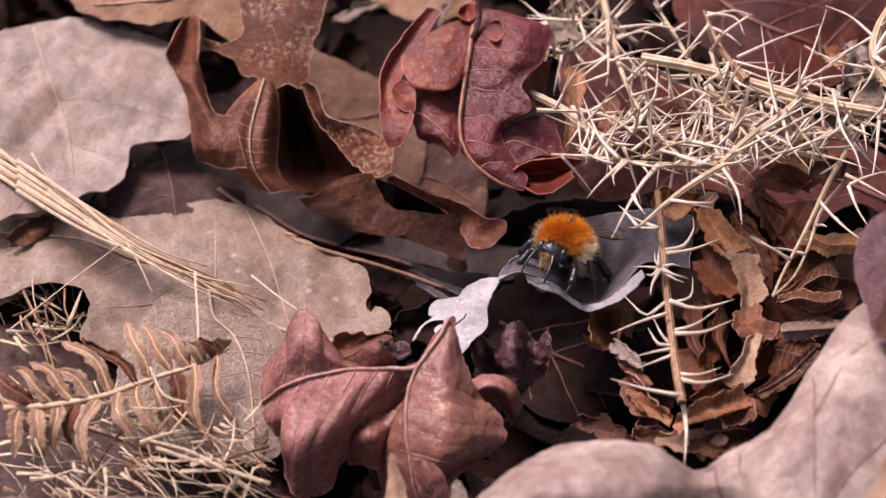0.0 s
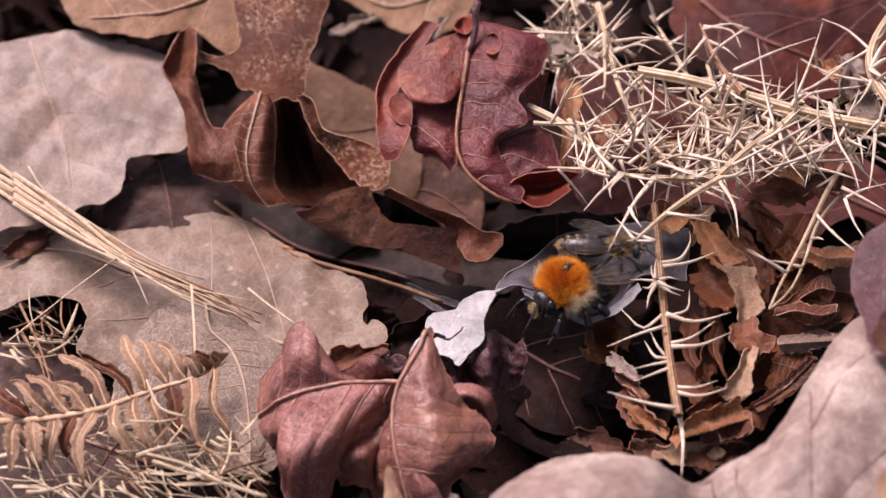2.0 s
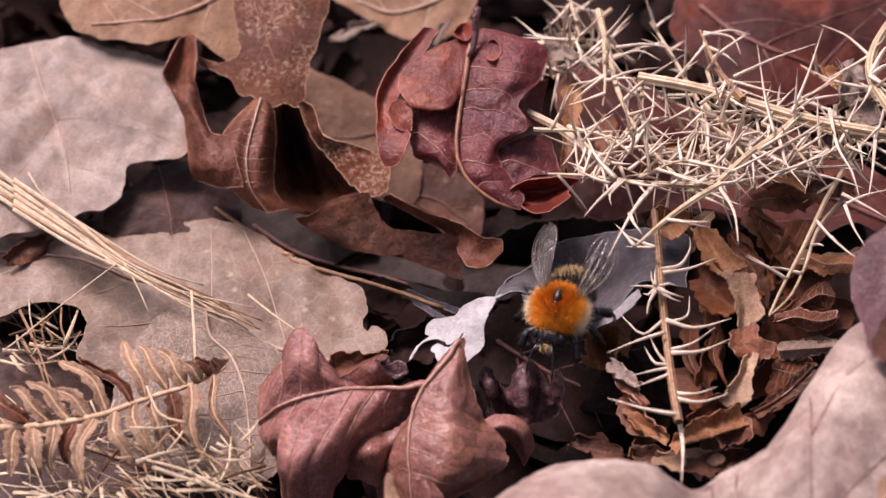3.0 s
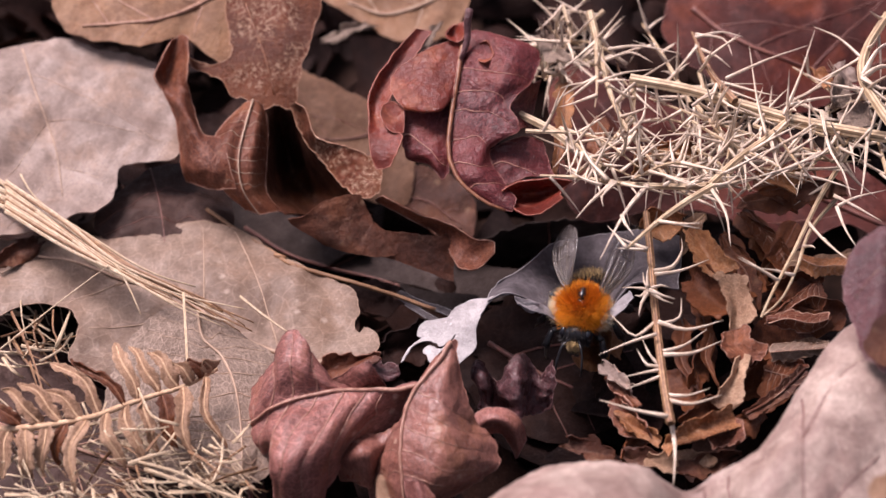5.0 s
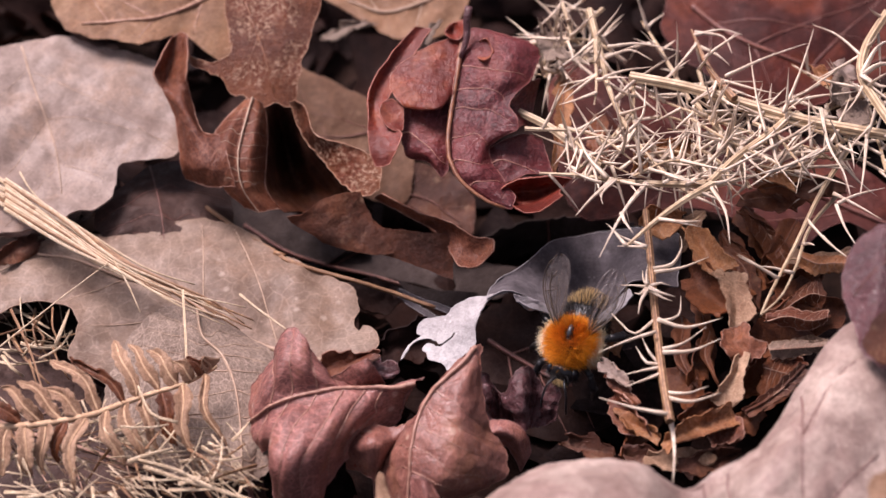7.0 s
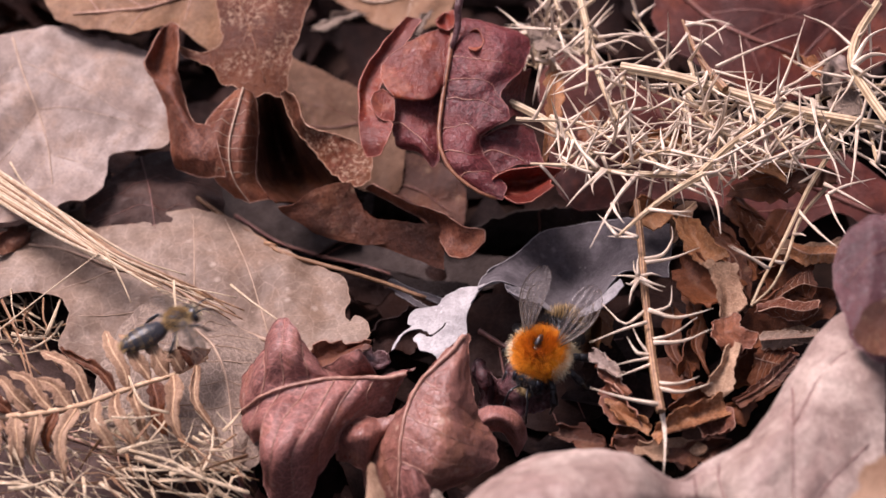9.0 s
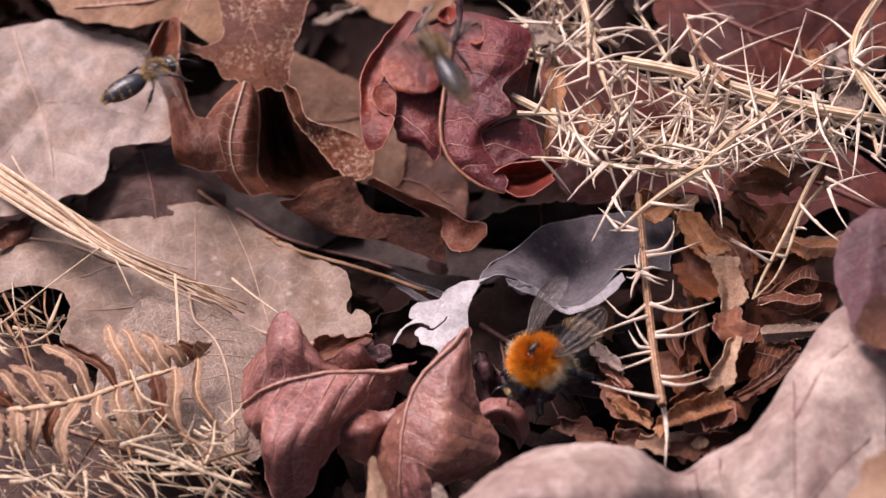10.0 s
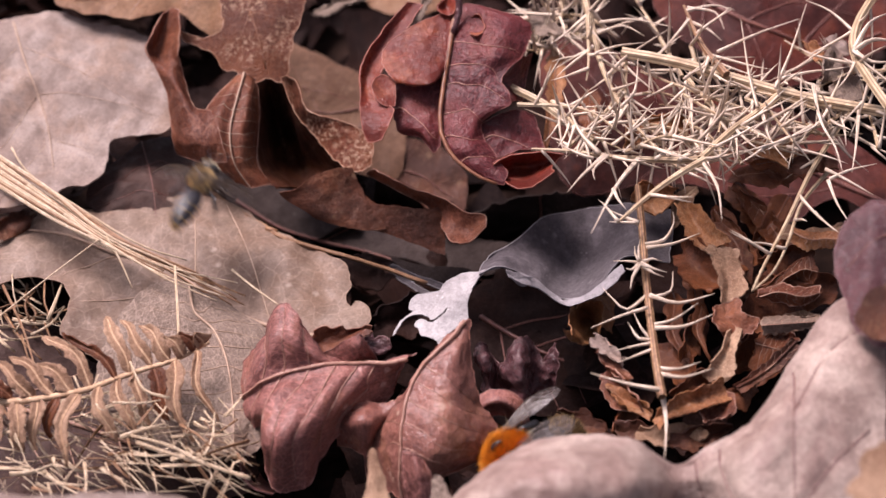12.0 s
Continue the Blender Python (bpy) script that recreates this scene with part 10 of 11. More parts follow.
blade("pale_leaflet", ribbon, FERN, right=[
     [(0.8, -5.7, 0.9), (1.5, -4.8, 0.3), (2.2, -5.6, 0.6)],
     [(-0.3, -8.3, 0.5), (0.7, -7.3, -0.2), (1.5, -8.2, 0.3)],
     [(-1.6, -10.0, 0.0), (-0.2, -9.8, -0.6), (1.2, -10.3, 0.2)],
     [(-1.8, -10.3, -0.7), (-0.6, -10.8, -0.7), (0.6, -10.9, -0.6)]], nu=30, nv=22, seed=64, crinkle=0.5, ragged=0.4)

blade("hooked_leaflet", ribbon, HUSK, right=[
     [(-6.5, -14.4, -0.4), (-4.3, -13.4, 0.0), (-2.0, -12.6, 0.3), (0.1, -11.2, 0.2)],
     [(-6.4, -14.9, -1.4), (-4.1, -13.8, -1.0), (-1.9, -12.9, -0.7), (0.7, -11.8, -0.9)],
     [(-6.0, -16.6, -1.0), (-4.7, -15.1, -0.6), (-2.2, -14.4, -0.4), (0.8, -13.0, -0.6)]], nu=24, nv=44, seed=65, crinkle=0.5, ragged=0.4)

blade("lower_leaflet", ribbon, BROWN, right=[
     [(-2.1, -12.4, -1.0), (-0.3, -11.4, -1.4), (1.0, -12.1, -0.8)],
     [(-2.2, -14.0, -1.1), (-0.6, -13.3, -1.6), (1.1, -13.8, -0.9)],
     [(-1.9, -15.0, -1.6), (-0.5, -14.5, -1.9), (0.8, -14.6, -1.3)]], nu=24, nv=24, seed=66, crinkle=0.5, ragged=0.45)

leaflet = thing("bracken_leaflet", (28.5, -4.8, 6.2), "dark rust toothed bracken leaflet folded along its rib", "fern", "bracken fragments")

blade("blade", leaflet, FERN_DARK, left=[
     [(-2.2, 2.8, 1.0)],
     [(-1.7, 0.3, 0.6)],
     [(-0.7, -2.1, 0.2)],
     [(0.7, -4.6, -0.2)]], rib=[(-1.6, 4.0, 0.2), (-0.6, 1.6, -0.2), (0.5, -0.8, -0.5), (1.6, -3.3, -0.9)], right=[
     [(-1.3, 2.8, 1.0)],
     [(0.3, 1.2, 0.7)],
     [(1.5, -1.0, 0.4)],
     [(2.3, -3.4, 0.0)]], vein_material=VEIN, nu=44, nv=18, seed=71, rib_r=0.07, vein_r=0.03, ribs=(0.5, 0.9, 1.3, 1.7, 2.1, 2.5), quilt=0.12, crinkle=0.25, ragged=0.3)

leaflet = thing("bracken_leaflet", (31.6, -1.2, 5.8), "dark rust toothed bracken leaflet folded along its rib", "fern", "bracken fragments")

blade("blade", leaflet, FERN_DARK, left=[
     [(-2.9, 2.7, 1.0)],
     [(-1.6, 0.3, 0.6)],
     [(-0.4, -2.1, 0.2)],
     [(1.0, -4.7, -0.2)]], rib=[(-2.2, 4.1, 0.2), (-0.5, 1.7, -0.1), (0.8, -0.8, -0.5), (1.9, -3.3, -0.9)], right=[
     [(-1.8, 3.0, 1.0)],
     [(0.4, 1.1, 0.7)],
     [(1.7, -1.2, 0.4)],
     [(2.5, -3.7, 0.0)]], vein_material=VEIN, nu=44, nv=18, seed=72, rib_r=0.07, vein_r=0.03, ribs=(0.5, 0.9, 1.3, 1.7, 2.1, 2.5), quilt=0.12, crinkle=0.25, ragged=0.3)

leaflet = thing("bracken_leaflet", (33.4, -12.3, 6.1), "rust brown leaflet with a curled tip", "fern", "bracken fragments")

blade("blade", leaflet, BROWN, left=[
     [(-3.1, 0.3, -0.4)],
     [(-1.3, -0.4, -0.5)],
     [(0.8, -1.0, -0.6)],
     [(2.4, -0.4, -0.5)]], rib=[(-3.0, -0.2, 0.5), (-1.1, -0.2, 0.5), (1.0, -0.7, 0.4), (2.6, -0.2, 0.5)], right=[
     [(-2.7, 0.1, 0.4)],
     [(-0.7, 0.8, 0.5)],
     [(1.5, 0.5, 0.4)],
     [(2.9, 0.8, 0.5)]], vein_material=VEIN, nu=44, nv=18, seed=73, rib_r=0.07, vein_r=0.03, ribs=(0.5, 0.9, 1.3, 1.7, 2.1, 2.5), quilt=0.12, crinkle=0.25, ragged=0.3)

leaflet = thing("bracken_leaflet", (33.7, -9.8, 6.1), "dark brown bracken leaflet, its edge turned up", "fern", "bracken fragments")

blade("blade", leaflet, FERN_DARK, left=[
     [(-3.1, -1.5, -0.9)],
     [(-0.8, -0.4, -0.7)],
     [(0.7, 0.1, -0.6)],
     [(2.3, -0.5, -0.7)]], rib=[(-2.9, -1.8, -0.1), (-0.6, -0.2, 0.2), (1.1, 0.6, 0.3), (2.6, 0.3, 0.2)], right=[
     [(-2.8, -1.8, 0.4)],
     [(-0.4, 0.3, 0.7)],
     [(1.2, 1.6, 0.9)],
     [(1.9, 1.9, 1.0)]], vein_material=VEIN, nu=44, nv=18, seed=74, rib_r=0.07, vein_r=0.03, ribs=(0.5, 0.9, 1.3, 1.7, 2.1, 2.5), quilt=0.12, crinkle=0.25, ragged=0.3)

leaflet = thing("bracken_leaflet", (36.3, -6.4, 7.8), "tan brown leaf strip, dry and rolled", "fern", "bracken fragments")

blade("blade", leaflet, HUSK, left=[
     [(-2.8, -0.1, 0.2)],
     [(-1.2, -1.4, 0.0)],
     [(0.5, -1.4, 0.0)],
     [(2.4, -1.4, 0.0)]], rib=[(-2.6, 0.1, 0.7), (-0.9, -0.8, 0.5), (0.6, -0.8, 0.5), (2.5, -0.8, 0.5)], right=[
     [(-2.3, 1.0, 0.5)],
     [(-0.7, 0.4, 0.4)],
     [(1.0, 0.6, 0.4)],
     [(2.7, 0.8, 0.4)]], vein_material=VEIN, nu=44, nv=18, seed=75, rib_r=0.07, vein_r=0.03, ribs=(0.5, 0.9, 1.3, 1.7, 2.1, 2.5), quilt=0.12, crinkle=0.25, ragged=0.3)

leaflet = thing("bracken_leaflet", (33.3, -15.6, 5.6), "greyish tan leaf strip with a torn edge", "fern", "bracken fragments")

blade("blade", leaflet, TAN, left=[
     [(-2.9, -1.1, -0.4)],
     [(-1.0, -1.1, -0.4)],
     [(1.0, -0.4, -0.3)],
     [(2.7, 0.1, -0.2)]], rib=[(-2.9, -0.6, 0.2), (-1.0, -0.5, 0.3), (0.9, -0.2, 0.3), (2.7, 0.1, 0.4)], right=[
     [(-2.7, 0.2, 0.5)],
     [(-0.9, 0.4, 0.5)],
     [(1.0, 0.4, 0.5)],
     [(2.7, 0.6, 0.6)]], vein_material=VEIN, nu=44, nv=18, seed=76, rib_r=0.07, vein_r=0.03, ribs=(0.5, 0.9, 1.3, 1.7, 2.1, 2.5), quilt=0.12, crinkle=0.25, ragged=0.3)

leaflet = thing("bracken_leaflet", (31.0, -17.6, 4.1), "dark brown bracken leaflet in the shade", "fern", "bracken fragments")

blade("blade", leaflet, FERN_DARK, left=[
     [(-2.1, -1.9, -0.5)],
     [(-1.0, -2.3, -0.6)],
     [(0.7, -1.7, -0.5)]], rib=[(-1.3, -0.1, 0.6), (-0.1, -0.4, 0.5), (1.1, -0.7, 0.5)], right=[
     [(-0.1, 2.6, 0.7)],
     [(0.7, 1.7, 0.5)],
     [(1.6, 1.1, 0.4)]], vein_material=VEIN, nu=44, nv=18, seed=77, rib_r=0.07, vein_r=0.03, ribs=(0.5, 0.9, 1.3, 1.7, 2.1, 2.5), quilt=0.12, crinkle=0.25, ragged=0.3)

leaflet = thing("bracken_leaflet", (30.6, -20.7, 5.0), "dark brown leaf strip, dry and rolled", "fern", "bracken fragments")

blade("blade", leaflet, SIENNA, left=[
     [(-3.5, -2.3, 0.0)],
     [(-1.2, -0.7, 0.3)],
     [(0.7, 1.0, 0.6)],
     [(2.5, 2.9, 0.9)]], rib=[(-3.1, -2.4, -0.4), (-0.8, -0.9, -0.2), (1.1, 0.8, 0.1), (2.9, 2.8, 0.4)], right=[
     [(-2.8, -3.2, -0.2)],
     [(-0.6, -1.7, 0.0)],
     [(1.4, -0.1, 0.3)],
     [(3.2, 2.0, 0.7)]], vein_material=VEIN, nu=44, nv=18, seed=78, rib_r=0.07, vein_r=0.03, ribs=(0.5, 0.9, 1.3, 1.7, 2.1, 2.5), quilt=0.12, crinkle=0.25, ragged=0.3)


crumpled_scrap((25.1, -8.3, 6.0), 7, 4, -60, FERN_DARK, 36, "small crumpled dark brown leaf scrap", tilt=0.75, cup=0.73)

crumpled_scrap((31.4, -13.2, 4.0), 8, 4, 20, FERN_DARK, 37, "small crumpled dark brown leaf scrap", tilt=0.43, cup=0.52)


crumpled_scrap((35.0, -10.1, 4.0), 7, 4, 10, FERN_DARK, 39, "small crumpled dark brown leaf scrap", tilt=0.83, cup=0.43)


crumpled_scrap((21.3, -27.4, 3.0), 7, 2.2, 0, FERN, 53, "small crumpled tan brown leaf scrap", tilt=0.58, cup=0.33)

crumpled_scrap((23.9, -27.4, 3.0), 6, 2.4, 20, SIENNA, 54, "small crumpled tan brown leaf scrap", tilt=0.79, cup=0.62)

crumpled_scrap((18.3, -26.2, 2.0), 5, 2, -20, SIENNA, 55, "small crumpled tan brown leaf scrap", tilt=0.51, cup=0.34)

crumpled_scrap((15.0, -27.9, 2.0), 6, 2.2, -25, SIENNA, 56, "small crumpled tan brown leaf scrap", tilt=0.21, cup=0.74)

crumpled_scrap((13.1, -24.3, 1.0), 5.5, 2.4, -25, SIENNA, 57, "small crumpled tan brown leaf scrap", tilt=0.5, cup=0.64)

crumpled_scrap((16.9, -23.6, 1.0), 5, 2.6, 70, FERN_DARK, 58, "small crumpled dark brown leaf scrap", tilt=0.71, cup=0.72)

crumpled_scrap((16.1, -19.1, 4.0), 5.5, 1.6, -60, BROWN, 59, "small crumpled dark brown leaf scrap", tilt=0.53, cup=0.38)

crumpled_scrap((15.6, -18.5, 5.0), 4, 1.4, -50, PINK_TAN, 60, "small crumpled tan brown leaf scrap", tilt=0.49, cup=0.51)

crumpled_scrap((16.8, -21.8, 3.0), 5.5, 2.8, -60, BROWN, 61, "small crumpled dark brown leaf scrap", tilt=0.76, cup=0.79)

crumpled_scrap((17.6, -23.5, 3.0), 5, 2, -40, HUSK, 62, "small crumpled tan brown leaf scrap", tilt=0.32, cup=0.72)

crumpled_scrap((24.0, -13.4, 1.0), 6, 3, 70, FERN_DARK, 63, "small crumpled dark brown leaf scrap", tilt=0.83, cup=0.54)

crumpled_scrap((22.8, -15.4, 0.0), 6, 3, -70, FERN_DARK, 64, "small crumpled dark brown leaf scrap", tilt=0.8, cup=0.37)

crumpled_scrap((24.0, -20.0, 1.0), 5, 3, 30, FERN_DARK, 65, "small crumpled dark brown leaf scrap", tilt=0.59, cup=0.76)

crumpled_scrap((29.5, -17.4, 3.0), 6, 3.5, 30, FERN_DARK, 66, "small crumpled dark brown leaf scrap", tilt=0.43, cup=0.72)

crumpled_scrap((31.3, -15.2, 3.0), 5, 3, 0, BROWN, 67, "small crumpled dark brown leaf scrap", tilt=0.35, cup=0.52)

crumpled_scrap((33.6, -6.5, 5.0), 5, 3, 20, FERN_DARK, 68, "small crumpled dark brown leaf scrap", tilt=0.82, cup=0.62)

crumpled_scrap((27.8, -23.4, 4.0), 4, 2.4, 40, FERN_DARK, 69, "small crumpled dark brown leaf scrap", tilt=0.76, cup=0.25)


crumpled_scrap((21.0, -0.8, 8.0), 4.5, 3.2, 10, HUSK, 71, "small crumpled tan brown leaf scrap", tilt=0.5, cup=0.73)

crumpled_scrap((38.3, 8.4, 17.0), 4, 2.6, 60, TAN_PALE, 72, "small crumpled tan brown leaf scrap", tilt=0.6, cup=0.33)

crumpled_scrap((39.2, 11.4, 17.0), 3.4, 2.4, 80, PINK_TAN, 73, "small crumpled tan brown leaf scrap", tilt=0.41, cup=0.22)

crumpled_scrap((39.6, 5.0, 17.0), 4.5, 2.4, 50, TAN_PALE, 74, "small crumpled tan brown leaf scrap", tilt=0.63, cup=0.3)

crumpled_scrap((37.4, 12.1, 16.0), 3, 1.6, -60, HUSK, 75, "small crumpled tan brown leaf scrap", tilt=0.39, cup=0.52)

crumpled_scrap((36.3, -0.2, 12.0), 4.5, 2.4, 10, SIENNA, 76, "small crumpled tan brown leaf scrap", tilt=0.41, cup=0.24)

crumpled_scrap((33.5, 3.6, 10.0), 5, 2.6, -30, HUSK, 77, "small crumpled tan brown leaf scrap", tilt=0.64, cup=0.53)

crumpled_scrap((22.3, 6.0, 12.0), 4.5, 2, 10, HUSK, 78, "small crumpled tan brown leaf scrap", tilt=0.77, cup=0.72)

crumpled_scrap((18.9, 5.0, 11.0), 4, 2.4, 60, HUSK, 79, "small crumpled tan brown leaf scrap", tilt=0.82, cup=0.72)

crumpled_scrap((10.2, 18.9, 14.0), 5, 2.4, -60, TAN_PALE, 80, "small crumpled tan brown leaf scrap", tilt=0.61, cup=0.47)

crumpled_scrap((-11.4, 33.8, 4.0), 6, 1.6, 30, TAN_PALE, 81, "small crumpled tan brown leaf scrap", tilt=0.37, cup=0.39)

crumpled_scrap((-2.6, 26.8, 9.0), 5, 1, 60, TAN_PALE, 82, "small crumpled tan brown leaf scrap", tilt=0.7, cup=0.75)

# these two scraps carry the litter colour darkened for shade
crumpled_scrap((-3.6, -7.5, -2.0), 7, 4, 20, LITTER_SHADED, 83, "small crumpled dark brown leaf scrap", tilt=0.7, cup=0.58)

crumpled_scrap((-8.3, -0.2, -3.0), 6, 4, 0, LITTER_SHADED, 84, "small crumpled dark brown leaf scrap", tilt=0.28, cup=0.21)

crumpled_scrap((-10.1, -13.4, 1.0), 6, 2.4, 20, BROWN, 85, "small crumpled dark brown leaf scrap", tilt=0.36, cup=0.64)

crumpled_scrap((-7.1, -13.0, 0.0), 4, 1.6, -20, WINE, 86, "small crumpled tan brown leaf scrap", tilt=0.41, cup=0.22)

crumpled_scrap((-43.7, 1.3, 2.0), 5, 2, 40, SIENNA, 87, "small crumpled tan brown leaf scrap", tilt=0.56, cup=0.2)

husk = thing("seed_husk", (14.0, -9.2, -1.0), "split orange brown papery husk", "husk", "")

curled_sheet("shell", [
     [(-1.4, 0.0, 2.0), (-0.4, 0.5, 2.5), (1.0, 0.5, 2.5), (2.0, 0.3, 2.0)],
     [(-1.6, -2.2, 2.5), (-0.2, 1.2, -0.5), (1.1, 1.7, -1.0), (1.7, -1.7, 2.2)],
     [(-1.4, -3.6, 2.0), (0.0, -0.8, -0.6), (1.1, -0.6, -0.8), (1.5, -3.0, 1.6)],
     [(-0.5, -2.9, 0.0), (0.3, -2.7, -0.5), (1.0, -2.5, -0.4), (1.4, -2.6, 0.0)]], HUSK, husk, nu=22, nv=22, seed=21, ragged=0.35, crinkle=0.5)

curled_sheet("flap", [
     [(-0.1, 3.3, -0.5), (2.2, 4.1, -1.0), (3.3, 4.1, -1.5)],
     [(0.4, 2.7, -1.0), (2.1, 2.5, -1.0), (3.1, 2.7, -2.0)],
     [(1.3, 1.9, -2.0), (2.1, 1.1, -2.0), (2.7, 1.3, -3.0)]], HUSK, husk, nu=14, nv=14, seed=22)

curled_sheet("skirt", [
     [(-2.0, 0.0, -1.0), (-1.4, -1.6, 0.5), (-0.4, -2.6, 1.0)],
     [(-1.6, -0.5, -1.5), (-0.9, -2.1, -0.5), (0.2, -2.3, -0.5)]], HUSK, husk, nu=10, nv=12, seed=23)


# ---- insects ----
def hair_material(name, root, tip, rough=0.5):
    m, nt, b, add = node_material(name)
    geo = add("ShaderNodeNewGeometry")
    c = mix_colour(nt, add, ramp(nt, add, geo.outputs["Random Per Island"], 0.0, 1.0), root, tip)
    nt.links.new(c, b.inputs["Base Color"])
    b.inputs["Roughness"].default_value = rough
    b.inputs["Specular IOR Level"].default_value = 0.3
    return m


ORANGE_HAIR = hair_material("orange_hair", (0.40, 0.10, 0.005), (0.90, 0.35, 0.020))
PALE_HAIR = hair_material("pale_hair", (0.42, 0.32, 0.18), (0.85, 0.74, 0.52))
BLACK_HAIR = hair_material("black_hair", (0.010, 0.009, 0.009), (0.05, 0.043, 0.04))
TAN_HAIR = hair_material("tan_hair", (0.30, 0.19, 0.08), (0.62, 0.43, 0.2))
CHITIN = plain_material("black_chitin", (0.020, 0.019, 0.022), (0.008, 0.008, 0.009), size=0.4, rough=0.28, bump=0.4, spec=0.6)
CHITIN_BROWN = plain_material("brown_chitin", (0.11, 0.065, 0.03), (0.03, 0.02, 0.014), size=0.4, rough=0.35, spec=0.5)
EYE_BLACK = plain_material("compound_eye", (0.018, 0.02, 0.028), (0.008, 0.008, 0.012), size=0.12, rough=0.16, bump=0.15, spec=0.7)
CHITIN_GREY = plain_material("grey_black_chitin", (0.035, 0.035, 0.042), (0.014, 0.013, 0.016), size=0.4, rough=0.3, spec=0.5)


def wing_material(name, lo, hi):
    m, nt, b, add = node_material(name)
    b.inputs["Base Color"].default_value = (0.15, 0.12, 0.11, 1)
    b.inputs["Roughness"].default_value = 0.24
    b.inputs["Specular IOR Level"].default_value = 0.7
    n = add("ShaderNodeTexNoise", Scale=1400, Detail=3)
    nt.links.new(add("ShaderNodeTexCoord").outputs["Object"], n.inputs["Vector"])
    nt.links.new(ramp(nt, add, n.outputs["Fac"], 0.3, 0.7, lo, hi), b.inputs["Alpha"])
    bp = add("ShaderNodeBump", Strength=0.5, Distance=0.0002)
    nt.links.new(n.outputs["Fac"], bp.inputs["Height"])
    nt.links.new(bp.outputs[0], b.inputs["Normal"])
    return m


WING = wing_material("wing_membrane", 0.18, 0.42)
CLEAR_WING = wing_material("clear_wing_membrane", 0.06, 0.13)


def ovoid(centre, radii, seg=24, rings=16, egg=0.0):
    """An egg-shaped body along Y."""
    bm = bmesh.new()
    bmesh.ops.create_uvsphere(bm, u_segments=seg, v_segments=rings, radius=1)
    for v in bm.verts:
        x, y, z = v.co
        k = 1 + egg * z
        v.co = Vector((centre[0] + radii[0] * x * k, centre[1] + radii[1] * z, centre[2] - radii[2] * y * k)) * MM
    return bm


def fur(name, parent, material, centre, radii, count, length, seed, keep=None, back=0.25, r=0.034, comb=(0, 0, 0)):
    """A coat of fine tapering hairs on an egg-shaped body. keep: which directions carry hair."""
    rng = random.Random(seed)
    verts, faces = [], []
    made = 0
    while made < count:
        d = Vector((rng.gauss(0, 1), rng.gauss(0, 1), rng.gauss(0, 1))).normalized()
        if keep and not keep(d, rng):
            continue
        made += 1
        root = Vector((centre[0] + d.x * radii[0] * 0.97, centre[1] + d.y * radii[1] * 0.97, centre[2] + d.z * radii[2] * 0.97))
        n = Vector((d.x / radii[0], d.y / radii[1], d.z / radii[2])).normalized()
        way = (n + Vector((rng.gauss(0, 0.22), rng.gauss(0, 0.22) - back, rng.gauss(0, 0.22))) + Vector(comb)).normalized()
        ln = length * rng.uniform(0.55, 1.2)
        bend = Vector((rng.gauss(0, 0.12), rng.gauss(0, 0.12) - 0.15 * back, rng.gauss(0, 0.12))) * ln
        s = way.orthogonal().normalized()
        u = way.cross(s)
        base = len(verts)
        for k, rr in ((0, 1.0), (0.55, 0.7)):
            mid = root + way * ln * k + bend * k * k
            for a in (0, 2.094, 4.189):
                verts.append(tuple((mid + (s * math.cos(a) + u * math.sin(a)) * r * rr) * MM))
        verts.append(tuple((root + way * ln + bend) * MM))
        for a in range(3):
            b = (a + 1) % 3
            faces.append((base + a, base + b, base + 3 + b, base + 3 + a))
            faces.append((base + 3 + a, base + 3 + b, base + 6))
    me = bpy.data.meshes.new(name)
    me.from_pydata(verts, [], faces)
    me.materials.append(material)
    ob = new(name, me)
    ob.parent = parent
    return tagged(ob, kind="stuff")


def wing(name, parent, hinge, long, wide, side, label="smoky transparent wing with brown veins"):
    """A membranous wing from its hinge along -Y, leading edge outwards; veins stand on it."""
    bm = bmesh.new()
    n, m = 22, 33
    rows = []

    def spot(t, v):
        lead = 0.16 * wide * math.sin(math.pi * t)
        w = wide * (0.13 + 0.87 * math.sin(math.pi / 2 * min(1, t / 0.62))) * (1 if t < 0.62 else math.sqrt(max(0.004, 1 - ((t - 0.62) / 0.38) ** 2)))
        x = side * (lead + 0.10 * long * t - (1 - v) * 0.0 + (0.45 - v) * w)
        return Vector((x, -long * t, 0.06 * long * math.sin(3 * t) * v + 0.13 * math.sin(26 * v + 3 * t)))
    for i in range(n):
        t = i / (n - 1)
        rows.append([bm.verts.new(spot(t, j / (m - 1)) * MM) for j in range(m)])
    for a, b in zip(rows, rows[1:]):
        for j in range(m - 1):
            bm.faces.new((a[j], a[j + 1], b[j + 1], b[j]))
    ob = part(name, bm, CLEAR_WING if "clear" in label else WING, parent, label)
    ob.location = Vector(hinge) * MM
    for v0, v1, t0, t1, r in ((0.0, 0.0, 0, 0.97, 0.09), (0.10, 0.06, 0, 0.75, 0.07), (0.35, 0.25, 0, 0.8, 0.06), (0.6, 0.55, 0.02, 0.7, 0.055), (0.8, 0.95, 0.05, 0.6, 0.05),
                              (0.05, 0.7, 0.45, 0.52, 0.045), (0.08, 0.55, 0.66, 0.7, 0.045)):
        line = [spot(t0 + (t1 - t0) * k / 8, v0 + (v1 - v0) * k / 8) for k in range(9)]
        part("vein", tube(bmesh.new(), line, r, r * 0.6, 5), CHITIN_BROWN, ob)
    return ob


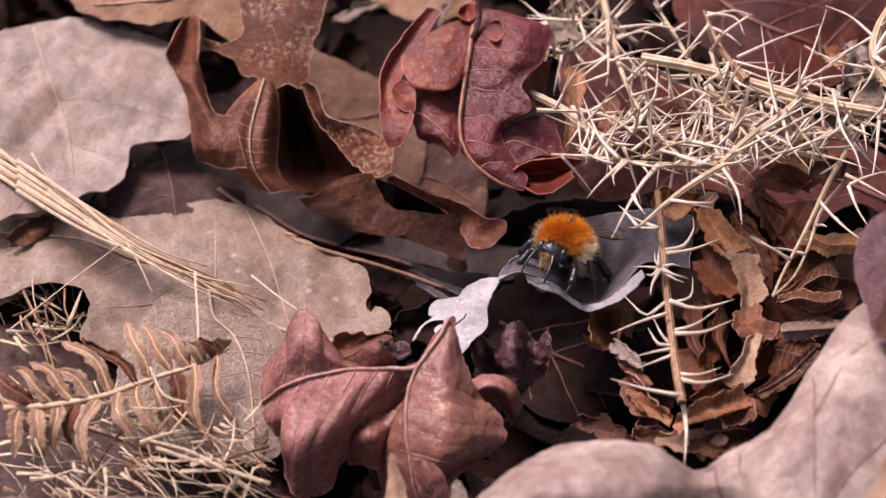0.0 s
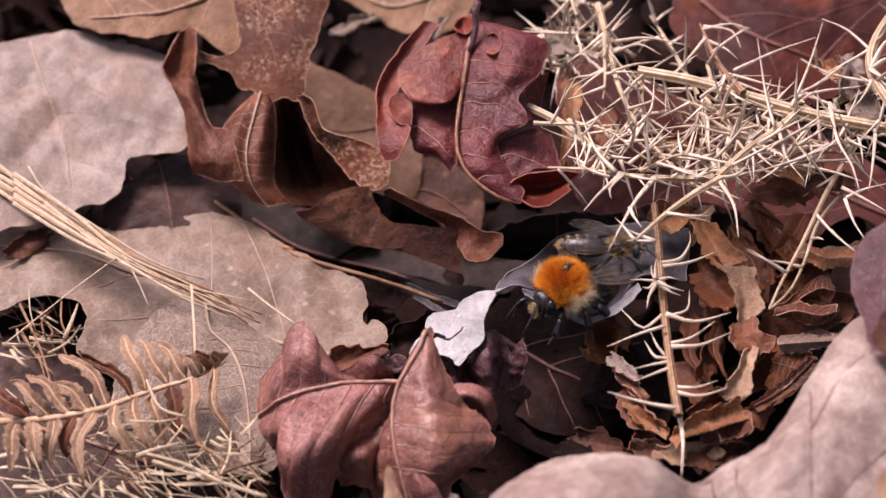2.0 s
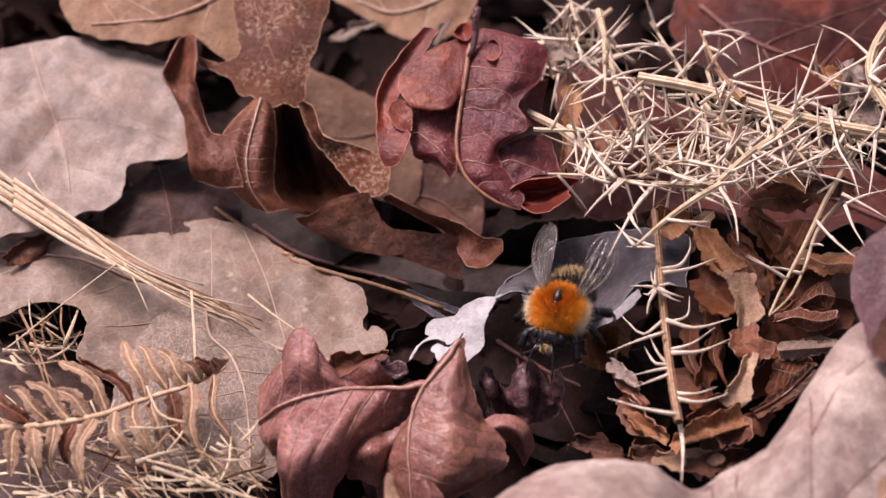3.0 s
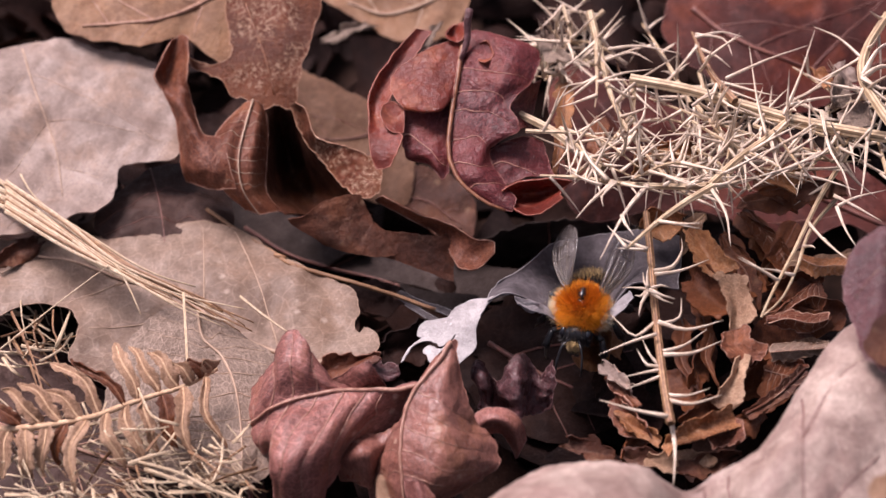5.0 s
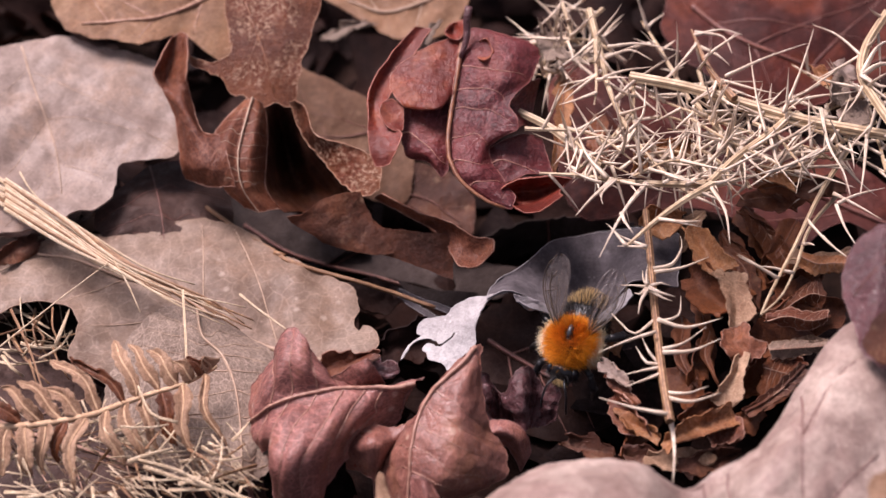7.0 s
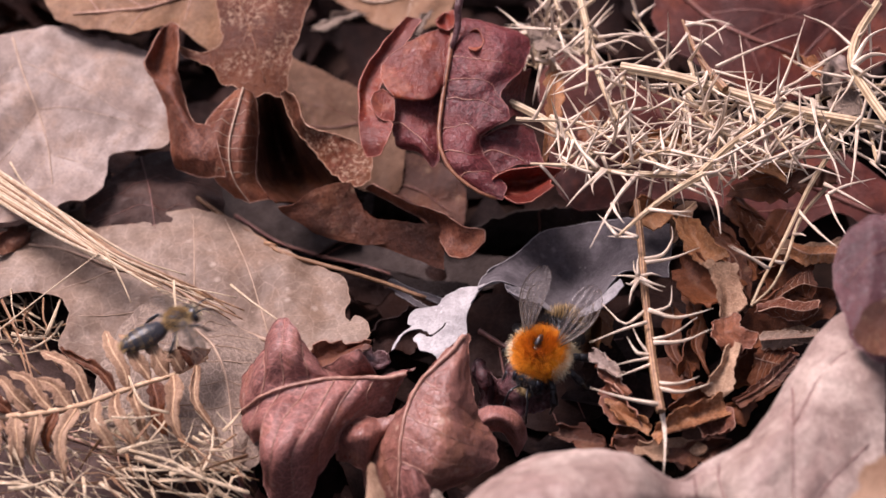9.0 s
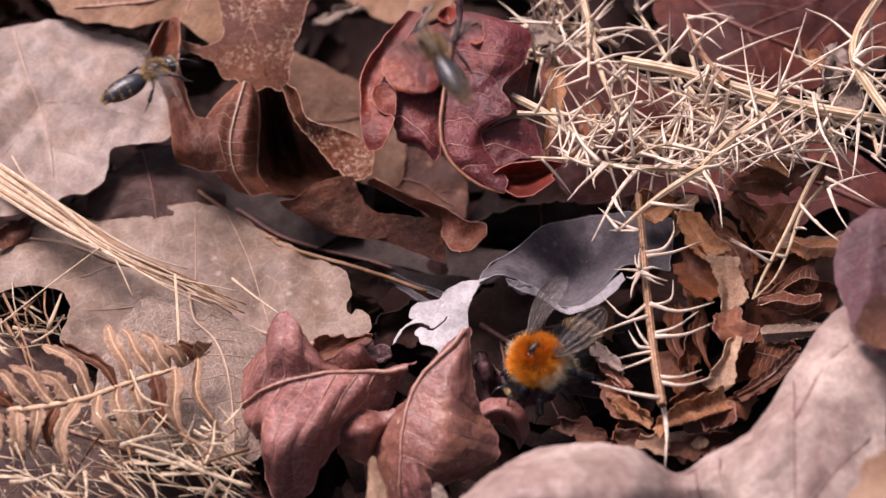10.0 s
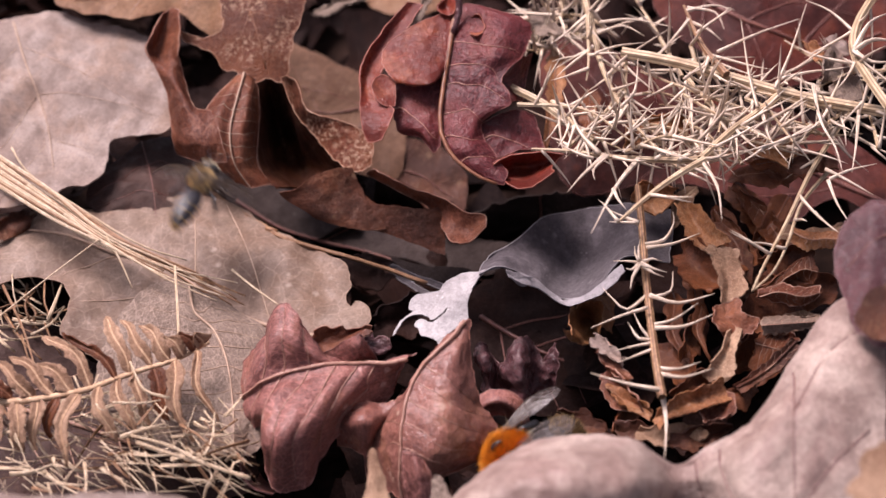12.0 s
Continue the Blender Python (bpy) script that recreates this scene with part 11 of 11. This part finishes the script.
def leg(parent, hip, knee, ankle, toe, thick_=1.0, hair=True, seed=1):
    """A jointed leg; it swings about its hip."""
    hip, knee, ankle, toe = (Vector(p) for p in (hip, knee, ankle, toe))

    def limb(a, b, r0, r1):
        a, b = a - hip, b - hip
        mid = (a + b) / 2
        return tube(bmesh.new(), [a, a.lerp(mid, 0.5), mid, mid.lerp(b, 0.5), b], r0 * thick_, r1 * thick_, 8)
    ob = part("leg", limb(hip, knee, 0.42, 0.36), CHITIN, parent)
    ob.location = hip * MM
    part("tibia", limb(knee, ankle, 0.34, 0.5), CHITIN, ob)
    mids = [ankle.lerp(toe, k / 5) - hip for k in range(6)]
    bm = bmesh.new()
    for k, (a, b) in enumerate(zip(mids, mids[1:])):
        tube(bm, [a, a.lerp(b, 0.6), b], (0.25 - 0.025 * k) * thick_, (0.23 - 0.03 * k) * thick_, 6)
    part("tarsus", bm, CHITIN_BROWN, ob)
    if hair:
        rng = random.Random(seed)
        verts, faces = [], []
        for _ in range(130):
            t = rng.random()
            q = (knee.lerp(ankle, t) if rng.random() < 0.65 else hip.lerp(knee, 0.3 + 0.7 * t)) - hip
            way = Vector((rng.gauss(0, 1), rng.gauss(0, 1), rng.gauss(0, 0.8))).normalized()
            s = way.orthogonal().normalized() * 0.03
            b = len(verts)
            verts += [tuple((q + s) * MM), tuple((q - s) * MM), tuple((q + way.cross(s)) * MM), tuple((q + way * rng.uniform(0.7, 1.3)) * MM)]
            faces += [(b, b + 1, b + 3), (b + 1, b + 2, b + 3), (b + 2, b, b + 3)]
        me = bpy.data.meshes.new("leg_hair")
        me.from_pydata(verts, [], faces)
        me.materials.append(BLACK_HAIR)
        h = new("leg_hair", me)
        h.parent = ob
        tagged(h, kind="stuff")
    return ob


def bumblebee():
    bee = thing("bumblebee", (0, 0, 0), "furry bumblebee with an orange thorax and dark legs", "bee")
    part("thorax", ovoid((0, 0, 0), (2.55, 2.5, 2.2)), CHITIN, bee)
    fur("thorax_fur", bee, ORANGE_HAIR, (0, 0, 0), (2.5, 2.45, 2.15), 9500, 1.25, 1,
        keep=lambda d, g: d.z > -0.25 + 0.2 * g.random() and (d - Vector((0, 0.12, 0.99))).length > 0.15 + 0.12 * g.random(), back=0.12, r=0.026)
    fur("dark_spot_fur", bee, BLACK_HAIR, (0, 0, 0), (2.55, 2.5, 2.2), 130, 1.1, 2, keep=lambda d, g: (d - Vector((0, -0.12, 0.99))).length < 0.10 + 0.4 * g.random())
    part("bald_patch", ovoid((0.05, -0.45, 2.55), (0.42, 0.85, 0.42), 12, 8), CHITIN_GREY, bee, "small shiny bare patch")
    fur("collar_fur", bee, PALE_HAIR, (0, 0, 0), (2.55, 2.5, 2.2), 1900, 1.6, 3,
        keep=lambda d, g: -0.7 < d.z < 0.34 and d.y < 0.45 and (d.x < -0.4 or d.x > 0.6), back=-0.1)
    fur("belly_fur", bee, BLACK_HAIR, (0, 0, 0), (2.5, 2.4, 2.2), 700, 0.9, 4, keep=lambda d, g: d.z < -0.4)
    head = part("head", ovoid((0, 3.3, -1.1), (1.75, 1.05, 1.6), 20, 14), CHITIN, bee)
    for s in (-1, 1):
        part("eye", ovoid((s * 1.45, 3.35, -0.85), (0.5, 0.62, 1.1), 16, 12), EYE_BLACK, head, "glossy dark compound eye")
        part("antenna", tube(bmesh.new(), spline([(s * 0.5, 4.2, -0.7), (s * 0.95, 5.3, -0.2), (s * 1.3, 6.0, -0.9), (s * 1.5, 7.0, -2.2), (s * 1.5, 7.3, -3.3)], 0.4), 0.15, 0.12, 7), CHITIN, head)
        part("mandible", tube(bmesh.new(), [(s * 0.6, 3.8, -2.2), (s * 0.5, 4.2, -2.7), (s * 0.1, 4.3, -3.0)], 0.28, 0.12, 6), CHITIN_BROWN, head)
    fur("head_fur", head, BLACK_HAIR, (0, 3.3, -1.1), (1.7, 1.05, 1.55), 600, 0.6, 5)
    fur("face_fur", head, TAN_HAIR, (0, 3.3, -1.1), (1.5, 1.15, 1.6), 420, 0.65, 6, keep=lambda d, g: d.y > 0.3 and abs(d.x) < 0.4 and d.z < 0.25)
    abdomen = part("abdomen", ovoid((0, -4.4, -3.0), (2.7, 3.4, 2.4), 28, 20, 0.12), CHITIN, bee)
    fur("abdomen_fur", abdomen, BLACK_HAIR, (0, -4.4, -3.0), (2.7, 3.4, 2.4), 2600, 0.85, 7, back=0.7, keep=lambda d, g: d.y < 0.75)
    fur("front_band", abdomen, PALE_HAIR, (0, -4.4, -3.0), (2.7, 3.4, 2.4), 1500, 1.1, 8, back=0.6, keep=lambda d, g: 0.35 < d.y < 0.85 and d.z > -0.3)
    fur("tail_band", abdomen, TAN_HAIR, (0, -4.4, -3.0), (2.7, 3.4, 2.4), 1300, 0.95, 9, back=0.7, keep=lambda d, g: d.y < -0.35)
    wings = []
    for s in (-1, 1):
        wings.append((s, wing("forewing", bee, (s * 1.9, -0.9, 1.75), 8.4, 3.6, s)))
        wings.append((s, wing("hindwing", bee, (s * 1.75, -1.5, 1.55), 6.2, 2.5, s)))
    legs = []
    for k, (y, kn, an, to) in enumerate(((1.5, (3.0, 2.6, -1.7), (3.5, 3.5, -3.5), (3.3, 4.3, -4.8)),
                                         (0.1, (3.9, 0.3, -1.3), (4.9, 0.2, -3.3), (5.6, 0.0, -4.9)),
                                         (-1.3, (3.9, -2.3, -1.2), (5.0, -3.8, -3.0), (5.6, -4.9, -4.8)))):
        for s in (-1, 1):
            def flip(p):
                return (s * p[0], p[1], p[2])
            legs.append((k, s, leg(bee, (s * 1.5, y, -1.6), flip(kn), flip(an), flip(to), 1.0 if k < 2 else 1.25, seed=k * 2 + s)))
    return bee, wings, legs


def small_bee(label):
    """A slim solitary bee in flight or walking, about 9 mm long."""
    bee = thing("small_bee", (0, 0, 0), label, "bee", "small bees")
    part("thorax", ovoid((0, 0, 0), (1.25, 1.5, 1.15), 18, 12), CHITIN_GREY, bee)
    fur("thorax_fur", bee, TAN_HAIR, (0, 0, 0), (1.25, 1.5, 1.15), 900, 0.55, 21, keep=lambda d, g: d.z > -0.4)
    head = part("head", ovoid((0, 2.0, -0.35), (1.1, 0.65, 0.95), 16, 12), CHITIN, bee)
    for s in (-1, 1):
        part("eye", ovoid((s * 0.9, 2.0, -0.25), (0.32, 0.4, 0.68), 12, 10), EYE_BLACK, head)
        part("antenna", tube(bmesh.new(), spline([(s * 0.3, 2.6, 0), (s * 0.6, 3.3, 0.3), (s * 1.1, 4.3, -0.2), (s * 1.3, 5.0, -0.9)], 0.4), 0.10, 0.08, 6), CHITIN, head)
    fur("face_fur", head, PALE_HAIR, (0, 2.0, -0.35), (1.1, 0.7, 0.95), 160, 0.4, 22, keep=lambda d, g: d.y > 0.4)
    abdomen = part("abdomen", ovoid((0, -4.3, -0.35), (1.45, 3.0, 1.2), 20, 18, 0.1), CHITIN_GREY, bee, "dark glossy abdomen with pale hair bands")
    for k, y in enumerate((-0.62, -0.25, 0.15, 0.5)):
        fur("hair_band", abdomen, TAN_HAIR, (0, -4.3, -0.35), (1.45, 3.0, 1.2), 80, 0.3, 23 + k, back=1.6, r=0.028,
            keep=lambda d, g, y=y: abs(d.y - y) < 0.04 and d.z > -0.5)
    fur("tail_fur", abdomen, TAN_HAIR, (0, -4.3, -0.35), (1.45, 3.0, 1.2), 120, 0.5, 30, back=1.0, keep=lambda d, g: d.y < -0.85)
    wings = []
    for s in (-1, 1):
        wings.append((s, wing("forewing", bee, (s * 0.9, 0.1, 0.85), 6.4, 2.0, s, "clear greyish wing")))
        wings.append((s, wing("hindwing", bee, (s * 0.8, -0.4, 0.75), 4.6, 1.5, s, "clear greyish wing")))
    for k, (y, kn, an, to) in enumerate(((0.8, (1.9, 1.8, -0.5), (2.2, 2.6, -1.6), (2.3, 3.4, -2.3)),
                                         (0.0, (2.2, 0.2, -0.3), (2.9, 0.3, -1.5), (3.5, 0.6, -2.4)),
                                         (-0.8, (2.2, -1.4, -0.3), (2.9, -2.6, -1.4), (3.2, -3.6, -2.4)))):
        for s in (-1, 1):
            leg(bee, (s * 0.7, y, -0.8), (s * kn[0], kn[1], kn[2]), (s * an[0], an[1], an[2]), (s * to[0], to[1], to[2]), 0.5, False)
    return bee, wings


SMALL = 0.82  # the slim bees are about 8 mm long


big_bee, big_wings, big_legs = bumblebee()
visitor, visitor_wings = small_bee("small slender dark bee with pale bands on its abdomen")
patrol, patrol_wings = small_bee("small slender greyish bee flying low over the leaves")
for b in (visitor, patrol):
    b.scale = (SMALL, SMALL, SMALL)
big_bee.scale = (0.83, 0.83, 0.83)


# ---- what moves ----
def place(x, y, z, pitch, roll, yaw):
    return Matrix.Translation(Vector((x, y, z)) * MM) @ Euler((0, 0, radians(yaw))).to_matrix().to_4x4() @ pose(0, 0, 0, pitch, roll, 0)


def motions():
    # the bumblebee turns on the grey leaf, climbs over its rim and walks out through the hollow
    walk(big_bee, [
        (0, place(10, -5.2, 7, 30, 0, 150)),
        (0.5, place(10, -4.9, 6.9, 30, 0, 150)),
        (1, place(8.9, -7.3, 6.8, 20, 0, 150)),
        (1.25, place(9.4, -9.3, 6.7, 12, 0, 143)),
        (1.5, place(10.6, -10.2, 6.7, 6, 0, 143)),
        (1.75, place(10.6, -10.2, 6.6, 4, 0, 139)),
        (2, place(10.1, -8.9, 6.5, 8, 0, 131)),
        (2.2, place(10.1, -8.3, 6.5, -10, 0, 150)),
        (2.35, place(9.4, -11.1, 7.6, -18.2, 0, 162)),
        (2.5, place(9.2, -15, 8, -16, 0, 169)),
        (2.75, place(9.8, -13.8, 8, -12, 0, 161)),
        (3, place(9.4, -12.8, 7.8, -8, 0, 161)),
        (3.2, place(9.6, -11, 7.5, -7.6, 0, 163)),
        (4, place(11.5, -9.3, 6, -6, 0, 166)),
        (4.8, place(13.1, -8.6, 5.2, -4.4, 0, 166)),
        (5, place(12.7, -9.2, 4.5, -4, 0, 166)),
        (5.5, place(13, -10.9, 4.2, -5, 0, 158)),
        (6, place(12.9, -10.9, 4, -6, 0, 154)),
        (6.2, place(12.2, -11.4, 3.4, -14, 0, 147)),
        (6.5, place(10.1, -15.2, 4, -24, 0, 148)),
        (6.75, place(11, -14.4, 3.9, -25, 0, 156)),
        (7, place(11.6, -13.5, 3.9, -20, 0, 159)),
        (7.2, place(11, -13, 3.8, -19.6, 0, 159)),
        (8, place(10.6, -14.7, 3.7, -17.8, 0, 159)),
        (8.8, place(10.2, -16.1, 3.5, -16, 0, 154)),
        (9, place(9.4, -15.8, 3.5, -16, 0, 151)),
        (9.5, place(9.6, -16.1, 3.5, -16, 0, 151)),
        (9.8, place(9.4, -16.4, 3.5, -16, 0, 151)),
        (10, place(8.9, -17.5, 3.5, -17.7, 0, 130)),
        (10.2, place(7.8, -18.4, 2.4, -19.4, 4, 124)),
        (10.5, place(7.8, -20.5, 3, -22, 4, 121)),
        (10.8, place(7.7, -21.7, 3, -24.6, 4, 118)),
        (11.2, place(7.7, -21.9, 3, -28, 4, 118)),
        (11.4, place(7.9, -27.3, 3, -34.7, 8, 120)),
        (11.5, place(7.7, -29.2, 3, -38, 10, 112)),
        (11.8, place(6.3, -30, 3, -38, 10, 105)),
        (12, place(6, -30.3, 3, -38, 10, 105)),
    ])
    for s, w in big_wings:
        hind = w.name.startswith("hind")
        at = w.location.copy()
        rows = []
        for t, sweep, lift, twist in ((0, 8, -4, 10), (1.9, 8, -4, 10), (2.3, 7, 2, 20), (2.6, -5, 24, 40), (3.2, -6, 26, 46), (5.0, -7, 26, 46), (6.0, -6, 28, 40), (6.4, -4, 36, 16),
                                      (6.7, -3, 32, 20), (7.2, -2, 28, 24), (8.8, 1, 18, 16), (9.8, 1, 18, 16), (10.3, 1, 16, 20), (11.2, 10, 12, 16), (11.5, 4, -4, 14), (12, 2, -8, 14)):
            rows.append((t, Matrix.Translation(at) @ pose(0, 0, 0, -lift + (3 if hind else 0), s * (twist * 0.6), s * (sweep + (4 if hind else 0)))))
        walk(w, rows)
    for k, s, g in big_legs:
        at = g.location.copy()
        rows = []
        for i in range(49):
            t = i / 4
            stir = 1.0 if 0.9 < t < 2.9 or 5.9 < t < 6.9 or 9.9 < t < 11.9 else 0.35
            a = 2 * math.pi * 1.3 * t + (k + (s > 0)) * math.pi
            rows.append((t, Matrix.Translation(at) @ pose(0, 0, 0, 6 * stir * math.cos(a), 5 * stir * math.sin(a), 13 * stir * math.sin(a))))
        walk(g, rows)
    # a small bee flies up, lands on the bumblebee, walks off into the hollow and flies away later
    walk(visitor, [
        (0, place(-17.0, -24.6, 60.0, 0, 0, -143)),
        (0.25, place(-15.4, -18.7, 40.0, 0, 0, -143)),
        (0.4, place(-13.6, -7.2, 16.0, 0, 0, -127)),
        (0.6, place(-10.4, -6.4, 11.0, 10, 0, -84)),
        (0.7, place(-8.0, -6.6, 10.0, 10, 0, -72)),
        (0.8, place(-6.9, -7.4, 9.5, 10, 0, -72)),
        (0.9, place(-5.3, -8.1, 9.5, 10, 0, -66)),
        (1, place(-4.4, -7.5, 10.0, 15, 0, -66)),
        (1.1, place(-1.1, -6.8, 11.0, 5, 0, -72)),
        (1.2, place(2.4, -7.4, 12.0, 0, 0, -84)),
        (1.3, place(6.7, -9.0, 12.0, 5, 0, -90)),
        (1.4, place(9.0, -10.0, 12.5, 0, 0, -90)),
        (1.5, place(9.9, -10.4, 12.5, -10, 0, -108)),
        (1.6, place(11.3, -9.7, 12.0, -25, 0, -120)),
        (1.7, place(12.2, -9.1, 11.5, -30, 0, -118)),
        (1.8, place(13.3, -8.5, 11.0, -20, 0, -109)),
        (1.9, place(14.1, -7.4, 10.0, -10, 0, -102)),
        (2, place(15.7, -5.1, 8.0, 0, 0, -96)),
        (2.1, place(16.8, -4.0, 6.0, -5, 0, -101)),
        (2.25, place(18.8, -1.9, 3.5, -15, 0, -101)),
        (2.5, place(21.2, 4.4, -3.0, -20, 0, -96)),
        (2.9, place(20.3, 10.8, -7.0, 0, 0, -24)),
        (6, place(20.5, 14.5, -9.0, 0, 0, 41)),
        (9.1, place(21.6, 11.1, -8.0, 0, 0, 103)),
        (9.3, place(20.3, 1.4, -1.0, 10, 0, 84)),
        (9.4, place(17.1, -5.0, 6.0, 10, 0, 72)),
        (9.5, place(16.1, -5.6, 8.0, 10, 0, 58)),
        (9.6, place(11.3, -6.9, 10.0, 10, 0, 49)),
        (9.7, place(8.2, -6.9, 16.0, 15, 0, 37)),
        (9.8, place(4.3, -6.6, 20.0, 15, 0, 37)),
        (9.9, place(2.5, -6.3, 26.0, 15, 0, 30)),
        (10, place(-0.8, -5.1, 32.0, 15, 0, 30)),
        (10.2, place(-5.2, -2.5, 45.0, 15, 0, 30)),
        (11, place(-11.7, -11.7, 90.0, 0, 0, 30)),
        (12, place(-10.0, -28.1, 110.0, 0, 0, 30)),
    ])
    for s, w in visitor_wings:
        at = w.location.copy()
        walk(w, [(t, Matrix.Translation(at) @ pose(0, 0, 0, -lift, 0, s * sweep)) for t, sweep, lift in
                 ((0, 80, 15), (1.25, 75, 35), (1.4, 40, 25), (1.6, 6, 3), (9.1, 6, 3), (9.35, 70, 25), (12, 80, 15))])
    # another patrols over the leaves and enters late
    walk(patrol, [
        (0, place(-49.8, -62.6, 60.0, 0, 0, -90)),
        (4, place(-49.0, -60.6, 60.0, 0, 0, -90)),
        (8, place(-50.3, -42.7, 40.0, 0, 0, -90)),
        (8.5, place(-44.3, -22.4, 16.0, 0, 0, -79)),
        (8.8, place(-31.5, -17.0, 9.0, 5, 0, -63)),
        (8.9, place(-28.2, -17.6, 9.0, 5, 0, -66)),
        (9, place(-24.9, -16.4, 9.0, 5, 0, -60)),
        (9.1, place(-24.3, -15.0, 9.0, 5, 0, -60)),
        (9.2, place(-23.5, -13.1, 10.0, 5, 0, -53)),
        (9.3, place(-24.3, -10.1, 11.0, 5, 0, -45)),
        (9.4, place(-26.2, -6.6, 12.0, 10, 0, -30)),
        (9.5, place(-28.4, -2.7, 14.0, 10, 0, -30)),
        (9.6, place(-28.8, 1.2, 16.0, 15, 0, -35)),
        (9.7, place(-30.4, 3.3, 17.0, 15, 0, -45)),
        (9.8, place(-30.3, 5.7, 17.0, 15, 0, -49)),
        (9.9, place(-29.9, 7.1, 18.0, 15, 0, -53)),
        (10, place(-28.4, 8.1, 18.0, 10, 0, -60)),
        (10.1, place(-27.0, 8.0, 18.0, 10, 0, -66)),
        (10.2, place(-24.3, 7.4, 17.0, 5, 0, -72)),
        (10.3, place(-18.7, 6.0, 16.0, 5, 0, -65)),
        (10.4, place(-13.8, 1.9, 14.0, 5, 0, -55)),
        (10.5, place(-7.1, -1.4, 13.0, 5, 0, -49)),
        (10.6, place(-2.4, -6.4, 12.0, 5, 0, -49)),
        (10.7, place(-0.7, -7.4, 11.0, 5, 0, -45)),
        (10.8, place(1.3, -8.1, 10.5, 5, 0, -41)),
        (10.9, place(2.1, -7.7, 10.5, 5, 0, -37)),
        (11, place(1.1, -7.7, 10.5, 5, 0, -24)),
        (11.1, place(0.4, -7.7, 11.0, 5, 0, -12)),
        (11.2, place(-1.6, -6.5, 11.0, 5, 0, 0)),
        (11.3, place(-4.9, -6.3, 10.0, 5, 0, 6)),
        (11.4, place(-9.0, -6.4, 9.0, 5, 0, 6)),
        (11.5, place(-11.8, -7.3, 8.0, 5, 0, 0)),
        (11.6, place(-14.3, -6.6, 8.5, 5, 0, -6)),
        (11.7, place(-16.0, -6.3, 9.0, 5, 0, -9)),
        (11.8, place(-17.8, -5.8, 10.0, 10, 0, -11)),
        (11.9, place(-20.7, -4.6, 10.0, 10, 0, -17)),
        (12, place(-23.6, -1.4, 11.0, 10, 0, -24)),
    ])
    for s, w in patrol_wings:
        at = w.location.copy()
        walk(w, [(i / 10, Matrix.Translation(at) @ pose(0, 0, 0, 35 * math.sin(2.1 * i), 0, s * 78)) for i in range(121)])
    # the propped leaf and the crumpled one give way as the bumblebee pushes past
    foot = propped_leaf.matrix_basis.copy()
    pivot = Vector((-3.5, -35.3, 2.0)) * MM
    axis = Vector((0, -1, 1)).normalized()

    def swung(degrees):
        return Matrix.Translation(pivot) @ Matrix.Rotation(radians(-degrees), 4, axis) @ Matrix.Translation(-pivot) @ foot
    walk(propped_leaf, [
        (0, swung(-11)),
        (1.5, swung(-11)),
        (1.8, swung(-13)),
        (2.05, swung(-17)),
        (2.25, swung(-17)),
        (2.5, swung(-1.5)),
        (2.7, swung(-5)),
        (3, swung(-7)),
        (4, swung(-7)),
        (5, swung(-7)),
        (5.5, swung(-5)),
        (6, swung(-4)),
        (6.5, swung(1)),
        (7, swung(1)),
        (8, swung(0.5)),
        (9, swung(0)),
        (12, swung(0)),
    ])
    crumple = dark_curl.matrix_basis.copy()
    walk(dark_curl, [
        (0, crumple @ pose(-2.6 * MM, 1.4 * MM, 1.4 * MM)),
        (1, crumple @ pose(-2.6 * MM, 1.4 * MM, 1.4 * MM)),
        (1.5, crumple @ pose(-3.2 * MM, 1.3 * MM, 1.3 * MM)),
        (1.75, crumple @ pose(-3.9 * MM, 1.5 * MM, 1.5 * MM)),
        (2.2, crumple @ pose(-4.9 * MM, 1.7 * MM, 1.7 * MM)),
        (2.5, crumple @ pose(-1.1 * MM, -0.5 * MM, -0.5 * MM)),
        (2.75, crumple @ pose(-1.0 * MM, -0.5 * MM, -0.5 * MM)),
        (3, crumple @ pose(-1.1 * MM, 0.0 * MM, 0.0 * MM)),
        (4, crumple @ pose(-1.1 * MM, 0.3 * MM, 0.3 * MM)),
        (5, crumple @ pose(-1.1 * MM, 0.6 * MM, 0.6 * MM)),
        (5.5, crumple @ pose(-0.9 * MM, 0.4 * MM, 0.4 * MM)),
        (6.2, crumple @ pose(-0.9 * MM, -0.5 * MM, -0.5 * MM)),
        (6.6, crumple @ pose(-0.6 * MM, -0.8 * MM, -0.8 * MM)),
        (7, crumple @ pose(-0.6 * MM, -0.4 * MM, -0.4 * MM)),
        (9, crumple @ pose(-0.1 * MM, -0.1 * MM, -0.1 * MM)),
        (9.5, crumple @ pose(0.0 * MM, 0.0 * MM, 0.0 * MM)),
        (12, crumple @ pose(0.0 * MM, 0.0 * MM, 0.0 * MM)),
    ])


motions()
